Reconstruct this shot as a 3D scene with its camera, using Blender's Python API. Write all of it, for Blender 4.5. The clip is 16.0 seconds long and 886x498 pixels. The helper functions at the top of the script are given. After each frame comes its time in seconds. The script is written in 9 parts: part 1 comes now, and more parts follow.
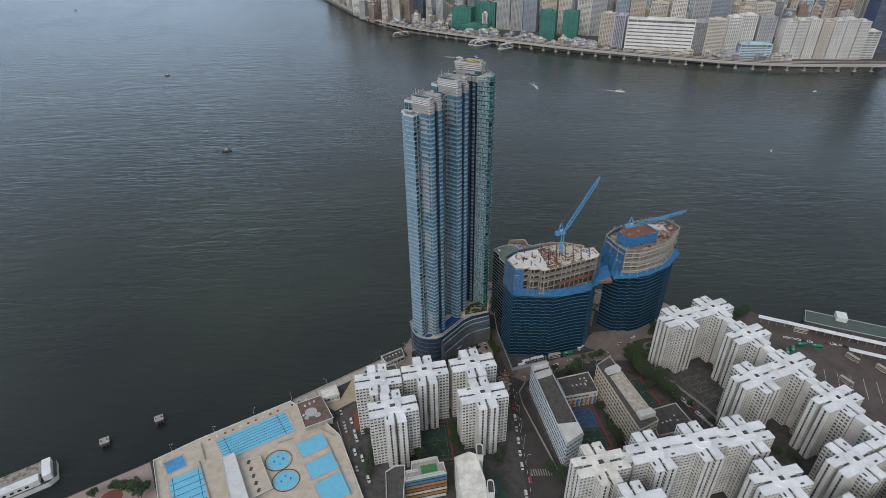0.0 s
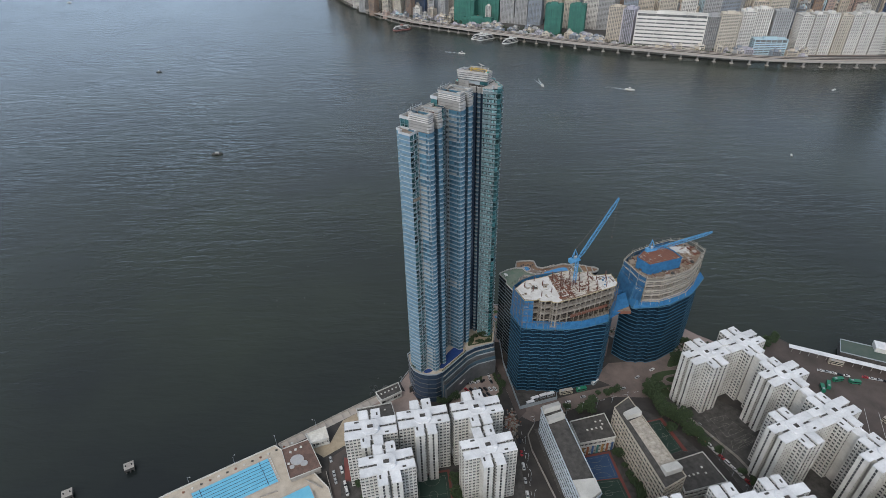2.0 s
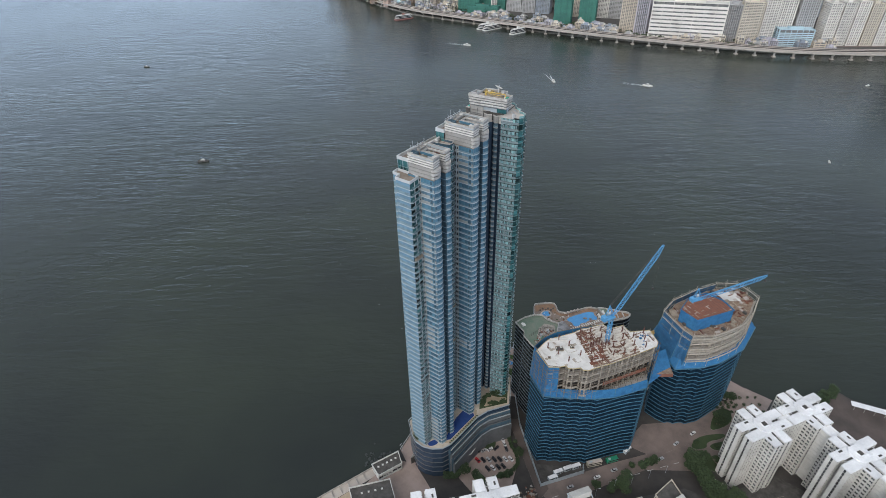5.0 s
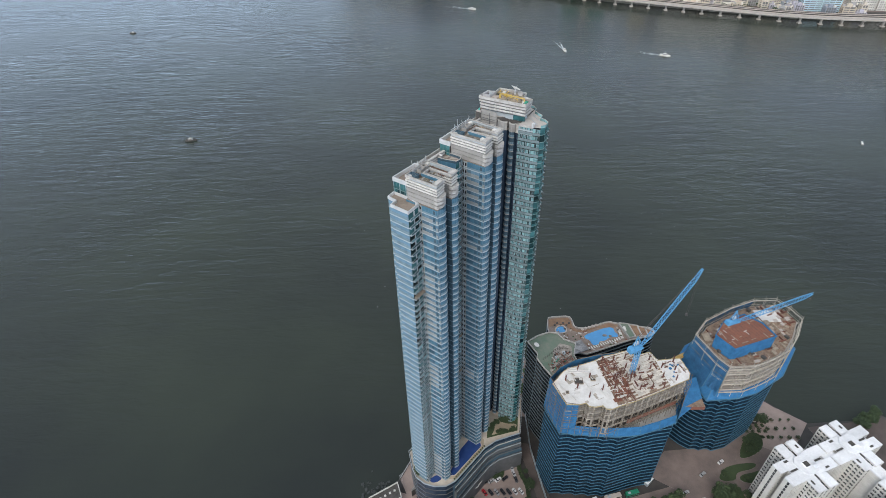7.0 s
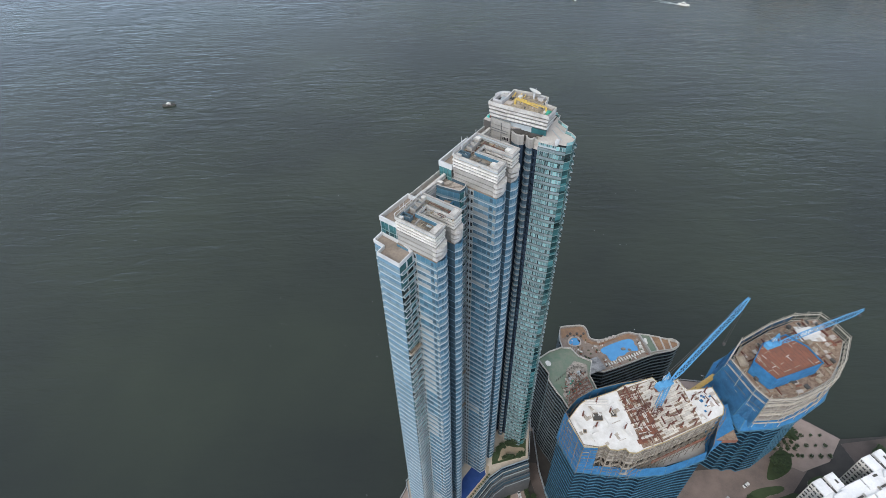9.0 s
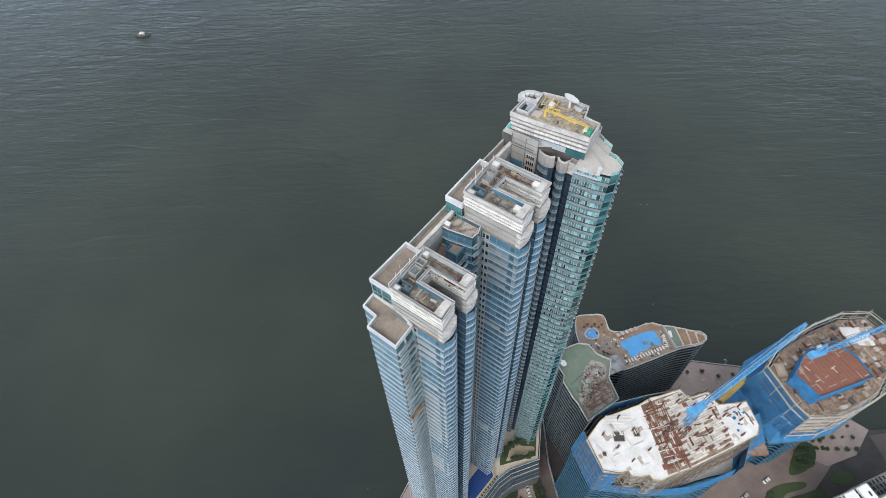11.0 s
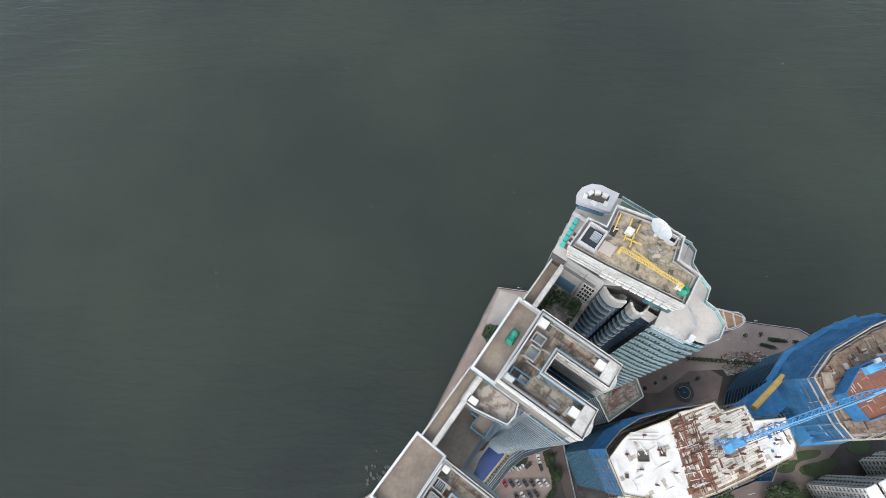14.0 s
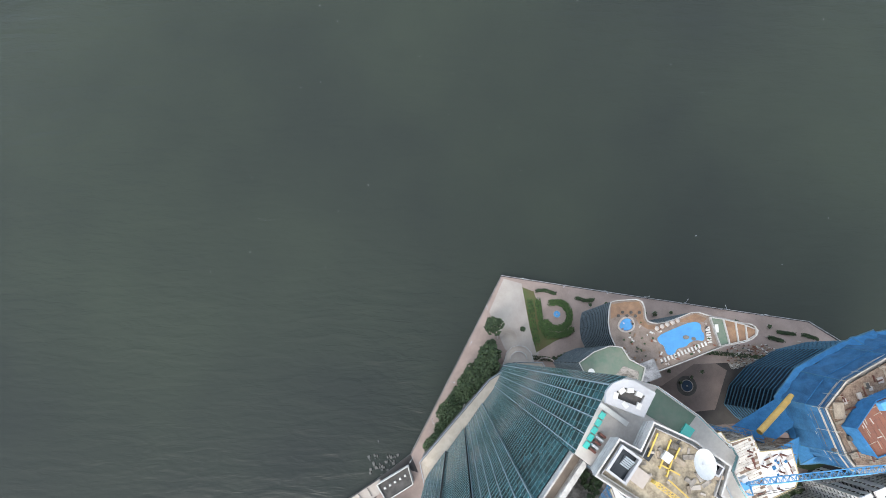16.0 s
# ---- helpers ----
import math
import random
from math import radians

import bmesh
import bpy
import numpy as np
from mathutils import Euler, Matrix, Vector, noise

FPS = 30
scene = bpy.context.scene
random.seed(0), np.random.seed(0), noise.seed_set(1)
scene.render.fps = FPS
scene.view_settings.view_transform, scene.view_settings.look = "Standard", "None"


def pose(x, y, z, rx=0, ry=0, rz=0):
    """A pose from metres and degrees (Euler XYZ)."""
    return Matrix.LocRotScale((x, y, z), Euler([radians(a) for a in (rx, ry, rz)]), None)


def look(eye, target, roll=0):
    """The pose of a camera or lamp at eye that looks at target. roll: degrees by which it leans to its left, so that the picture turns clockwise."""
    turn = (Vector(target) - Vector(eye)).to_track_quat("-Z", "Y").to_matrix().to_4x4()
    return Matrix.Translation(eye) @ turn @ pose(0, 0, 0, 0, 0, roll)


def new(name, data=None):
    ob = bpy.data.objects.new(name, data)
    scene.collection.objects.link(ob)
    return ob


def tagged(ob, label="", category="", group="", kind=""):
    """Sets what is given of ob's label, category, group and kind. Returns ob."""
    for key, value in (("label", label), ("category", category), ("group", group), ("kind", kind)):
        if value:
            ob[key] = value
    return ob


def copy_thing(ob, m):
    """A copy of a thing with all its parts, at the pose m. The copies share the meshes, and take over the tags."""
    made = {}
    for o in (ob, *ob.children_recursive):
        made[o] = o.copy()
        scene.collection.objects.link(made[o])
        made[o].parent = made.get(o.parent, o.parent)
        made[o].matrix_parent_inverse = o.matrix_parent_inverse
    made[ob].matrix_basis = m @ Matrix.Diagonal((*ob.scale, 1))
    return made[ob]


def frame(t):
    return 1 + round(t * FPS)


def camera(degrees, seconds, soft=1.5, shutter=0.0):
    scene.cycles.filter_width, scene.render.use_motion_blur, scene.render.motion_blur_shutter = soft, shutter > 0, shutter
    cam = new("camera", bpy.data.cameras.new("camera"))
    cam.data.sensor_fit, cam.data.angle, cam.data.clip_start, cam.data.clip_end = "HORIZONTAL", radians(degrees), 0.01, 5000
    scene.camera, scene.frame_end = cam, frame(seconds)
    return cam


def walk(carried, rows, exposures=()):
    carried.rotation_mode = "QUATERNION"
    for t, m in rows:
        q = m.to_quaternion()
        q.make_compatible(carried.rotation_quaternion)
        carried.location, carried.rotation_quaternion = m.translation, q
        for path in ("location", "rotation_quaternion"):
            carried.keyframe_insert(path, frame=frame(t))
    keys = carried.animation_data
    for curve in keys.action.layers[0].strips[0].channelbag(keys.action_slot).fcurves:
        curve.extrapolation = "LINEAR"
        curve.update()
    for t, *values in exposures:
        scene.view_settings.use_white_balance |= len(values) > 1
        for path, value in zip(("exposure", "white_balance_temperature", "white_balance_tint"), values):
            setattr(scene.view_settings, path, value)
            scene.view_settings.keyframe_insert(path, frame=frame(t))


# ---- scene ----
cam = camera(78.4, 16.0, soft=0.55)
METRES, EYE, TILT, LEAN, TURN = 400.0, 315.0, 0.0, 0.0, 0.4
ROWS = [
    (0.0, 0.0, 0.0, 0.0, -0.47, -31.68, 0.76),
    (0.5, 0.0, 0.0305, -0.0005, -0.45, -31.9, 0.73),
    (1.0, 0.0015, 0.0606, -0.0016, -0.39, -32.07, 0.78),
    (1.5, 0.0025, 0.0907, -0.0016, -0.33, -32.29, 0.78),
    (2.0, 0.003, 0.1205, -0.0018, -0.25, -32.49, 0.81),
    (2.5, 0.0029, 0.1501, -0.0022, -0.2, -32.7, 0.86),
    (3.0, 0.0022, 0.1805, -0.0023, -0.15, -32.89, 0.89),
    (3.5, 0.0013, 0.2113, -0.0021, -0.09, -33.12, 0.95),
    (4.0, -0.0002, 0.2422, -0.0024, -0.08, -33.31, 0.97),
    (4.5, -0.0015, 0.2732, -0.0023, -0.07, -33.53, 1.02),
    (7.0, -0.0049, 0.4281, -0.0003, 0.3, -37.7, 1.1),
    (7.5, -0.0056, 0.4611, -0.0007, 0.29, -39.17, 1.11),
    (8.0, -0.0055, 0.493, -0.0009, 0.27, -40.5, 1.17),
    (8.5, -0.0062, 0.5259, -0.0014, 0.19, -41.83, 1.13),
    (9.0, -0.0061, 0.5594, -0.0015, 0.19, -43.23, 1.18),
    (11.5, -0.0124, 0.7182, -0.0019, 0.36, -54.8, 1.38),
    (12.0, -0.0151, 0.7502, -0.0023, 0.18, -57.54, 1.35),
    (12.5, -0.0164, 0.7814, -0.002, 0.32, -60.36, 1.41),
    (13.0, -0.0181, 0.813, -0.0024, 0.34, -63.18, 1.43),
    (13.5, -0.0197, 0.8441, -0.0029, 0.4, -66.03, 1.42),
    (14.0, -0.0209, 0.8745, -0.002, 0.61, -68.85, 1.53),
    (14.5, -0.0221, 0.9052, -0.0026, 0.54, -71.56, 1.51),
    (15.0, -0.0229, 0.9364, -0.0033, 0.6, -74.4, 1.54),
    (15.5, -0.0239, 0.9682, -0.0034, 0.6, -77.04, 1.54),
    (16.0, -0.0251, 0.9992, -0.0049, 0.7, -78.79, 1.47),
]
walk(cam, [(t, pose(0, 0, EYE, TILT, LEAN, TURN) @ pose(METRES * x, METRES * y, METRES * z, 90 + pitch, roll, yaw)) for t, x, y, z, yaw, pitch, roll in ROWS],
     exposures=[(0.0, -0.15), (2.0, 0.0), (4.5, 0.2), (7.0, 0.48), (9.0, 0.64), (11.5, 0.82), (12.5, 0.87), (14.0, 0.97), (15.0, 1.1), (16.0, 1.3)])

# ---- daylight under a bright overcast sky ----
SUN_AZ, SUN_EL = radians(-116), radians(38)  # measured from +x towards +y
world = bpy.data.worlds.new("overcast_sky")
scene.world = world
world.use_nodes = True
wn, wl = world.node_tree.nodes, world.node_tree.links
sky = wn.new("ShaderNodeTexSky")
sky.sky_type = "NISHITA"
sky.sun_disc = False
sky.sun_elevation = SUN_EL
sky.sun_rotation = radians(90) - SUN_AZ
sky.air_density, sky.dust_density, sky.ozone_density = 1.0, 5.0, 1.0
grey = wn.new("ShaderNodeHueSaturation")
grey.inputs["Saturation"].default_value = 0.75
wl.new(sky.outputs["Color"], grey.inputs["Color"])
# an even layer of cloud over the clear sky
coords = wn.new("ShaderNodeTexCoord")
billow = wn.new("ShaderNodeTexNoise")
billow.inputs["Scale"].default_value, billow.inputs["Detail"].default_value = 2.2, 5
wl.new(coords.outputs["Generated"], billow.inputs["Vector"])
depth = wn.new("ShaderNodeMapRange")
depth.inputs["From Min"].default_value, depth.inputs["From Max"].default_value = 0.3, 0.7
depth.inputs["To Min"].default_value, depth.inputs["To Max"].default_value = 4.2, 7.4
wl.new(billow.outputs["Fac"], depth.inputs["Value"])
cloud = wn.new("ShaderNodeMix")
cloud.data_type = "RGBA"
cloud.inputs["Factor"].default_value = 0.72
tint = wn.new("ShaderNodeVectorMath")
tint.operation = "SCALE"
hue = wn.new("ShaderNodeMix")
hue.data_type = "RGBA"
hue.inputs["A"].default_value, hue.inputs["B"].default_value = (0.75, 1.0, 1.36, 1), (0.92, 1.0, 1.1, 1)
# the cloud is thinner, and so brighter, towards the horizon and on the sun's side
axes = wn.new("ShaderNodeSeparateXYZ")
wl.new(coords.outputs["Generated"], axes.inputs[0])
low = wn.new("ShaderNodeMapRange")
low.interpolation_type = "SMOOTHSTEP"
low.inputs["From Min"].default_value, low.inputs["From Max"].default_value = 0.02, 0.38
low.inputs["To Min"].default_value, low.inputs["To Max"].default_value = 2.15, 0.76
wl.new(axes.outputs["Z"], low.inputs["Value"])
height = wn.new("ShaderNodeMapRange")
height.inputs["From Min"].default_value, height.inputs["From Max"].default_value = 0.1, 0.6
wl.new(axes.outputs["Z"], height.inputs["Value"])
wl.new(height.outputs["Result"], hue.inputs["Factor"])
wl.new(hue.outputs["Result"], tint.inputs[0])
west = wn.new("ShaderNodeMapRange")
west.inputs["From Min"].default_value, west.inputs["From Max"].default_value = -1.0, 1.0
west.inputs["To Min"].default_value, west.inputs["To Max"].default_value = 1.1, 0.93
wl.new(axes.outputs["X"], west.inputs["Value"])
both = wn.new("ShaderNodeMath")
both.operation = "MULTIPLY"
wl.new(low.outputs["Result"], both.inputs[0])
wl.new(west.outputs["Result"], both.inputs[1])
thick = wn.new("ShaderNodeMath")
thick.operation = "MULTIPLY"
wl.new(both.outputs[0], thick.inputs[0])
wl.new(depth.outputs["Result"], thick.inputs[1])
wl.new(thick.outputs[0], tint.inputs["Scale"])
wl.new(grey.outputs["Color"], cloud.inputs["A"])
wl.new(tint.outputs["Vector"], cloud.inputs["B"])
wl.new(cloud.outputs["Result"], wn["Background"].inputs["Color"])
wn["Background"].inputs["Strength"].default_value = 0.14
sun_data = bpy.data.lights.new("sun", "SUN")
sun_data.energy, sun_data.angle, sun_data.color = 1.5, radians(46), (1.0, 0.965, 0.92)
sun = new("sun", sun_data)
sun.matrix_world = look((math.cos(SUN_AZ) * math.cos(SUN_EL) * 900, math.sin(SUN_AZ) * math.cos(SUN_EL) * 900, math.sin(SUN_EL) * 900), (0, 0, 0))

# ---- materials ----
def mat(name, a, b=None, rough=0.8, metal=0.0, scale=0.3, fine=4.0, bump=0.15, vary=0.0, island=0.0, stain=0.35, coat=0.0, spec=0.5):
    """A procedural surface: colours a and b mixed by coarse and fine noise, relief, and a change of tone from piece to piece."""
    m = bpy.data.materials.new(name)
    m.use_nodes = True
    n, l = m.node_tree.nodes, m.node_tree.links
    p = n["Principled BSDF"]
    b = b or tuple(c * 0.75 for c in a)
    tc = n.new("ShaderNodeTexCoord")
    geo = n.new("ShaderNodeNewGeometry")
    n1 = n.new("ShaderNodeTexNoise")
    n1.inputs["Scale"].default_value, n1.inputs["Detail"].default_value, n1.inputs["Roughness"].default_value = scale, 6, 0.6
    n2 = n.new("ShaderNodeTexNoise")
    n2.inputs["Scale"].default_value, n2.inputs["Detail"].default_value = fine, 3
    l.new(geo.outputs["Position"], n1.inputs["Vector"])
    l.new(geo.outputs["Position"], n2.inputs["Vector"])
    add = n.new("ShaderNodeMath")
    add.operation = "MULTIPLY_ADD"
    add.inputs[1].default_value = 0.35
    l.new(n2.outputs["Fac"], add.inputs[0])
    l.new(n1.outputs["Fac"], add.inputs[2])
    ramp = n.new("ShaderNodeMapRange")
    ramp.inputs["From Min"].default_value, ramp.inputs["From Max"].default_value = 0.68 - stain * 0.5, 0.68 + stain * 0.5
    l.new(add.outputs[0], ramp.inputs["Value"])
    mix = n.new("ShaderNodeMix")
    mix.data_type = "RGBA"
    mix.inputs["A"].default_value, mix.inputs["B"].default_value = (*a, 1), (*b, 1)
    l.new(ramp.outputs["Result"], mix.inputs["Factor"])
    out = mix.outputs["Result"]
    for amount, node, socket in ((vary, "ShaderNodeObjectInfo", "Random"), (island, "ShaderNodeNewGeometry", "Random Per Island")):
        if amount:
            src = n.new(node)
            mr = n.new("ShaderNodeMapRange")
            mr.inputs["To Min"].default_value, mr.inputs["To Max"].default_value = 1 - amount, 1 + amount
            l.new(src.outputs[socket], mr.inputs["Value"])
            hs = n.new("ShaderNodeHueSaturation")
            l.new(mr.outputs["Result"], hs.inputs["Value"])
            l.new(out, hs.inputs["Color"])
            out = hs.outputs["Color"]
    l.new(out, p.inputs["Base Color"])
    p.inputs["Roughness"].default_value, p.inputs["Metallic"].default_value = rough, metal
    p.inputs["Specular IOR Level"].default_value = spec
    p.inputs["Coat Weight"].default_value = coat
    if bump:
        bp = n.new("ShaderNodeBump")
        bp.inputs["Strength"].default_value, bp.inputs["Distance"].default_value = bump, 0.1
        l.new(n2.outputs["Fac"], bp.inputs["Height"])
        l.new(bp.outputs["Normal"], p.inputs["Normal"])
    return m


def water_mat(name):
    m = bpy.data.materials.new(name)
    m.use_nodes = True
    n, l = m.node_tree.nodes, m.node_tree.links
    p = n["Principled BSDF"]
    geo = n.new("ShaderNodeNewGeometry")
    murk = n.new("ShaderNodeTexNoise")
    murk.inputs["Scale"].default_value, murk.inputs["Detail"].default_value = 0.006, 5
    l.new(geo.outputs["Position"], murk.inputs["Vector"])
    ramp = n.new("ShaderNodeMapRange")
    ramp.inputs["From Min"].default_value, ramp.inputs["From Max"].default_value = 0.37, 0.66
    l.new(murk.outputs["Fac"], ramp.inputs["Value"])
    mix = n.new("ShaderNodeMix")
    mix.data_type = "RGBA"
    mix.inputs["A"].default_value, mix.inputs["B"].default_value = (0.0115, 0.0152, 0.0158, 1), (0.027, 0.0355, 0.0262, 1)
    # the base colour turns lighter and greener from y 190 to y 480
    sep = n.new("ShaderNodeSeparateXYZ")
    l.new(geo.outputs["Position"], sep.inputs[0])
    tone_by_y = n.new("ShaderNodeMapRange")
    tone_by_y.interpolation_type = "SMOOTHSTEP"
    tone_by_y.inputs["From Min"].default_value, tone_by_y.inputs["From Max"].default_value = 190, 480
    tone_by_y.inputs["To Min"].default_value, tone_by_y.inputs["To Max"].default_value = -0.1, 0.42
    l.new(sep.outputs["Y"], tone_by_y.inputs["Value"])
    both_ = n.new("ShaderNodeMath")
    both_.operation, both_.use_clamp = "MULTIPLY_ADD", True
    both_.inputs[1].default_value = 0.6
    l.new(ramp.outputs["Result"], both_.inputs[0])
    l.new(tone_by_y.outputs["Result"], both_.inputs[2])
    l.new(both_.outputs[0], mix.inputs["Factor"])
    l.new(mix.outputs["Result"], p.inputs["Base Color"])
    p.inputs["Roughness"].default_value, p.inputs["IOR"].default_value = 0.24, 1.34
    calm = n.new("ShaderNodeTexNoise")
    calm.inputs["Scale"].default_value, calm.inputs["Detail"].default_value = 0.0045, 3
    l.new(geo.outputs["Position"], calm.inputs["Vector"])
    gust = n.new("ShaderNodeMapRange")
    gust.inputs["From Min"].default_value, gust.inputs["From Max"].default_value = 0.38, 0.62
    gust.inputs["To Min"].default_value, gust.inputs["To Max"].default_value = 0.3, 1.0
    l.new(calm.outputs["Fac"], gust.inputs["Value"])
    last = None
    for scale, stretch, distance, strength in ((0.018, (0.7, 2.4, 1), 2.6, 0.4), (0.05, (0.7, 2.2, 1), 1.4, 0.6), (0.11, (0.6, 2.0, 1), 0.9, 0.66), (0.32, (0.8, 1.8, 1), 0.3, 0.4)):
        mp = n.new("ShaderNodeMapping")
        mp.inputs["Rotation"].default_value = (0, 0, radians(-12))
        mp.inputs["Scale"].default_value = stretch
        l.new(geo.outputs["Position"], mp.inputs["Vector"])
        tx = n.new("ShaderNodeTexNoise")
        tx.inputs["Scale"].default_value, tx.inputs["Detail"].default_value, tx.inputs["Distortion"].default_value = scale, 3, 0.6
        l.new(mp.outputs["Vector"], tx.inputs["Vector"])
        bp = n.new("ShaderNodeBump")
        bp.inputs["Distance"].default_value = distance
        mul = n.new("ShaderNodeMath")
        mul.operation = "MULTIPLY"
        mul.inputs[1].default_value = strength
        l.new(gust.outputs["Result"], mul.inputs[0])
        l.new(mul.outputs[0], bp.inputs["Strength"])
        l.new(tx.outputs["Fac"], bp.inputs["Height"])
        if last:
            l.new(last, bp.inputs["Normal"])
        last = bp.outputs["Normal"]
    l.new(last, p.inputs["Normal"])
    return m


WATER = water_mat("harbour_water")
ASPHALT = mat("asphalt", (0.058, 0.052, 0.048), (0.034, 0.032, 0.031), 0.9, scale=0.12, fine=3)
BROWN_ROAD = mat("worn_brown_paving", (0.105, 0.083, 0.075), (0.065, 0.053, 0.048), 0.9, scale=0.08, fine=2)
PAVING = mat("pink_paving", (0.34, 0.265, 0.235), (0.25, 0.195, 0.17), 0.85, scale=0.12, fine=2.5)
PLAZA = mat("pale_paving", (0.42, 0.38, 0.34), (0.34, 0.3, 0.27), 0.85, scale=0.1, fine=2)
CONCRETE = mat("concrete", (0.38, 0.36, 0.33), (0.25, 0.23, 0.21), 0.85, scale=0.3)
DARK_CONCRETE = mat("weathered_concrete", (0.088, 0.083, 0.078), (0.042, 0.04, 0.038), 0.9, scale=0.3)
SEAWALL = mat("seawall_stone", (0.2, 0.19, 0.17), (0.09, 0.09, 0.08), 0.9, scale=0.3)
GRASS = mat("grass", (0.05, 0.075, 0.03), (0.035, 0.055, 0.025), 0.95, scale=0.2, fine=3, bump=0.4)
LEAF = mat("leaves", (0.026, 0.048, 0.021), (0.045, 0.07, 0.026), 0.8, scale=0.6, fine=3, island=0.35)
BARK = mat("bark", (0.12, 0.09, 0.07), None, 0.9)
WHITE_WALL = mat("white_painted_render", (0.6, 0.595, 0.57), (0.45, 0.445, 0.42), 0.75, scale=0.12, fine=1.5, bump=0.05, vary=0.03)
WHITE_ROOF = mat("white_roof_coating", (0.78, 0.79, 0.81), (0.52, 0.53, 0.55), 0.7, scale=0.12, fine=1.2, stain=0.5, bump=0.1, vary=0.06)
CREAM_ROOF = mat("cream_roof_coating", (0.74, 0.72, 0.67), (0.5, 0.48, 0.44), 0.7, scale=0.14, fine=0.8, stain=0.3, bump=0.1)
WINDOW = mat("dark_window_glass", (0.03, 0.034, 0.038), (0.07, 0.074, 0.08), 0.12, scale=0.4, bump=0.0, island=0.6, spec=0.8)
BLUE_GLASS = mat("blue_coated_glass", (0.09, 0.195, 0.275), (0.055, 0.135, 0.2), 0.1, 0.15, scale=0.05, fine=0.4, bump=0.03, island=0.3)
GREY_SPANDREL = mat("warm_grey_spandrel", (0.27, 0.285, 0.28), (0.2, 0.22, 0.22), 0.5, 0.0, scale=0.2, fine=1, bump=0.02, island=0.12)
SOFT_GLASS = mat("dusty_blue_glass", (0.15, 0.25, 0.32), (0.1, 0.18, 0.25), 0.15, 0.1, scale=0.08, fine=0.5, bump=0.03, island=0.3)
PALE_GLASS = mat("pale_blue_glass", (0.215, 0.3, 0.345), (0.16, 0.235, 0.28), 0.18, 0.1, scale=0.05, fine=0.4, bump=0.03, island=0.14)
NAVY_GLASS = mat("navy_glass", (0.05, 0.078, 0.12), (0.035, 0.058, 0.095), 0.12, 0.3, scale=0.05, fine=0.4, bump=0.03, island=0.3)
# strong tone change from pane to pane stands in for broken reflections
GREEN_GLASS = mat("green_tinted_glass", (0.055, 0.16, 0.17), (0.015, 0.055, 0.065), 0.1, 0.2, scale=0.12, fine=0.6, stain=0.45, bump=0.02, island=0.85)
RAIL_GLASS = mat("aqua_window_glass", (0.24, 0.42, 0.43), (0.12, 0.25, 0.27), 0.15, 0.1, scale=0.2, bump=0.0, island=0.45)
SPANDREL = mat("grey_spandrel_panel", (0.38, 0.42, 0.45), (0.30, 0.35, 0.38), 0.45, 0.1, scale=0.1, fine=1, bump=0.02, island=0.06)
LOUVRE_GREY = mat("blue_grey_louvres", (0.2, 0.245, 0.265), (0.13, 0.17, 0.19), 0.5, 0.1, scale=0.5, fine=4, island=0.2)
WINDOW_AQUA = mat("dim_aqua_window", (0.16, 0.29, 0.31), (0.05, 0.1, 0.11), 0.12, 0.1, scale=0.35, fine=1.5, stain=0.3, bump=0.0, island=0.8)
WHITE_METAL = mat("white_aluminium", (0.58, 0.59, 0.6), (0.46, 0.47, 0.48), 0.4, 0.2, scale=0.2, bump=0.02)
STONE_BAND = mat("grey_stone_cladding", (0.315, 0.308, 0.295), (0.22, 0.213, 0.2), 0.7, scale=0.15, fine=2, bump=0.05)
TERRACE_FLOOR = mat("terrace_screed", (0.27, 0.225, 0.185), (0.17, 0.14, 0.115), 0.9, scale=0.2, fine=1.5, stain=0.3)
ROOF_GREY = mat("stained_roof_screed", (0.33, 0.30, 0.27), (0.10, 0.09, 0.075), 0.9, scale=0.35, fine=2, stain=0.25)
POOL_WATER = mat("pool_water", (0.16, 0.48, 0.66), (0.13, 0.43, 0.62), 0.08, scale=0.2, fine=0.8, bump=0.2)
DEEP_POOL = mat("deep_blue_pool_water", (0.02, 0.05, 0.16), (0.03, 0.06, 0.2), 0.06, scale=0.3, bump=0.1)
BLUE_POOL = mat("bright_blue_pool_water", (0.07, 0.28, 0.55), (0.06, 0.23, 0.48), 0.08, scale=0.3, bump=0.1)
POOL_DECK = mat("cream_pool_deck", (0.52, 0.46, 0.385), (0.38, 0.33, 0.27), 0.85, scale=0.2, fine=2, stain=0.4)
NET_BLUE = mat("blue_scaffold_netting", (0.028, 0.12, 0.245), (0.014, 0.07, 0.15), 0.7, scale=0.25, fine=2, bump=0.4, island=0.12)
# the darker second blue stands in for uneven shade on the sheeting
NET_BRIGHT = mat("bright_blue_sheeting", (0.045, 0.18, 0.36), (0.02, 0.09, 0.2), 0.75, scale=0.35, fine=2, bump=0.5, spec=0.2, stain=0.55)
NET_DARK = mat("dark_blue_netted_glass", (0.006, 0.023, 0.044), (0.003, 0.013, 0.027), 0.5, spec=0.25, scale=0.15, fine=1.2, bump=0.2, island=0.3)
NET_EDGE = mat("teal_slab_edge", (0.062, 0.165, 0.24), (0.035, 0.105, 0.165), 0.6, scale=0.4, fine=2)
BLACK_GLASS = mat("black_glass", (0.02, 0.024, 0.03), (0.035, 0.04, 0.045), 0.1, 0.2, scale=0.1, bump=0.02, island=0.4)
RUST = mat("rusty_formwork", (0.22, 0.085, 0.05), (0.13, 0.06, 0.045), 0.85, scale=0.4, fine=2, stain=0.5)
TIMBER = mat("pale_formwork_boards", (0.32, 0.27, 0.21), (0.2, 0.16, 0.12), 0.85, scale=0.6, fine=3, vary=0.15)
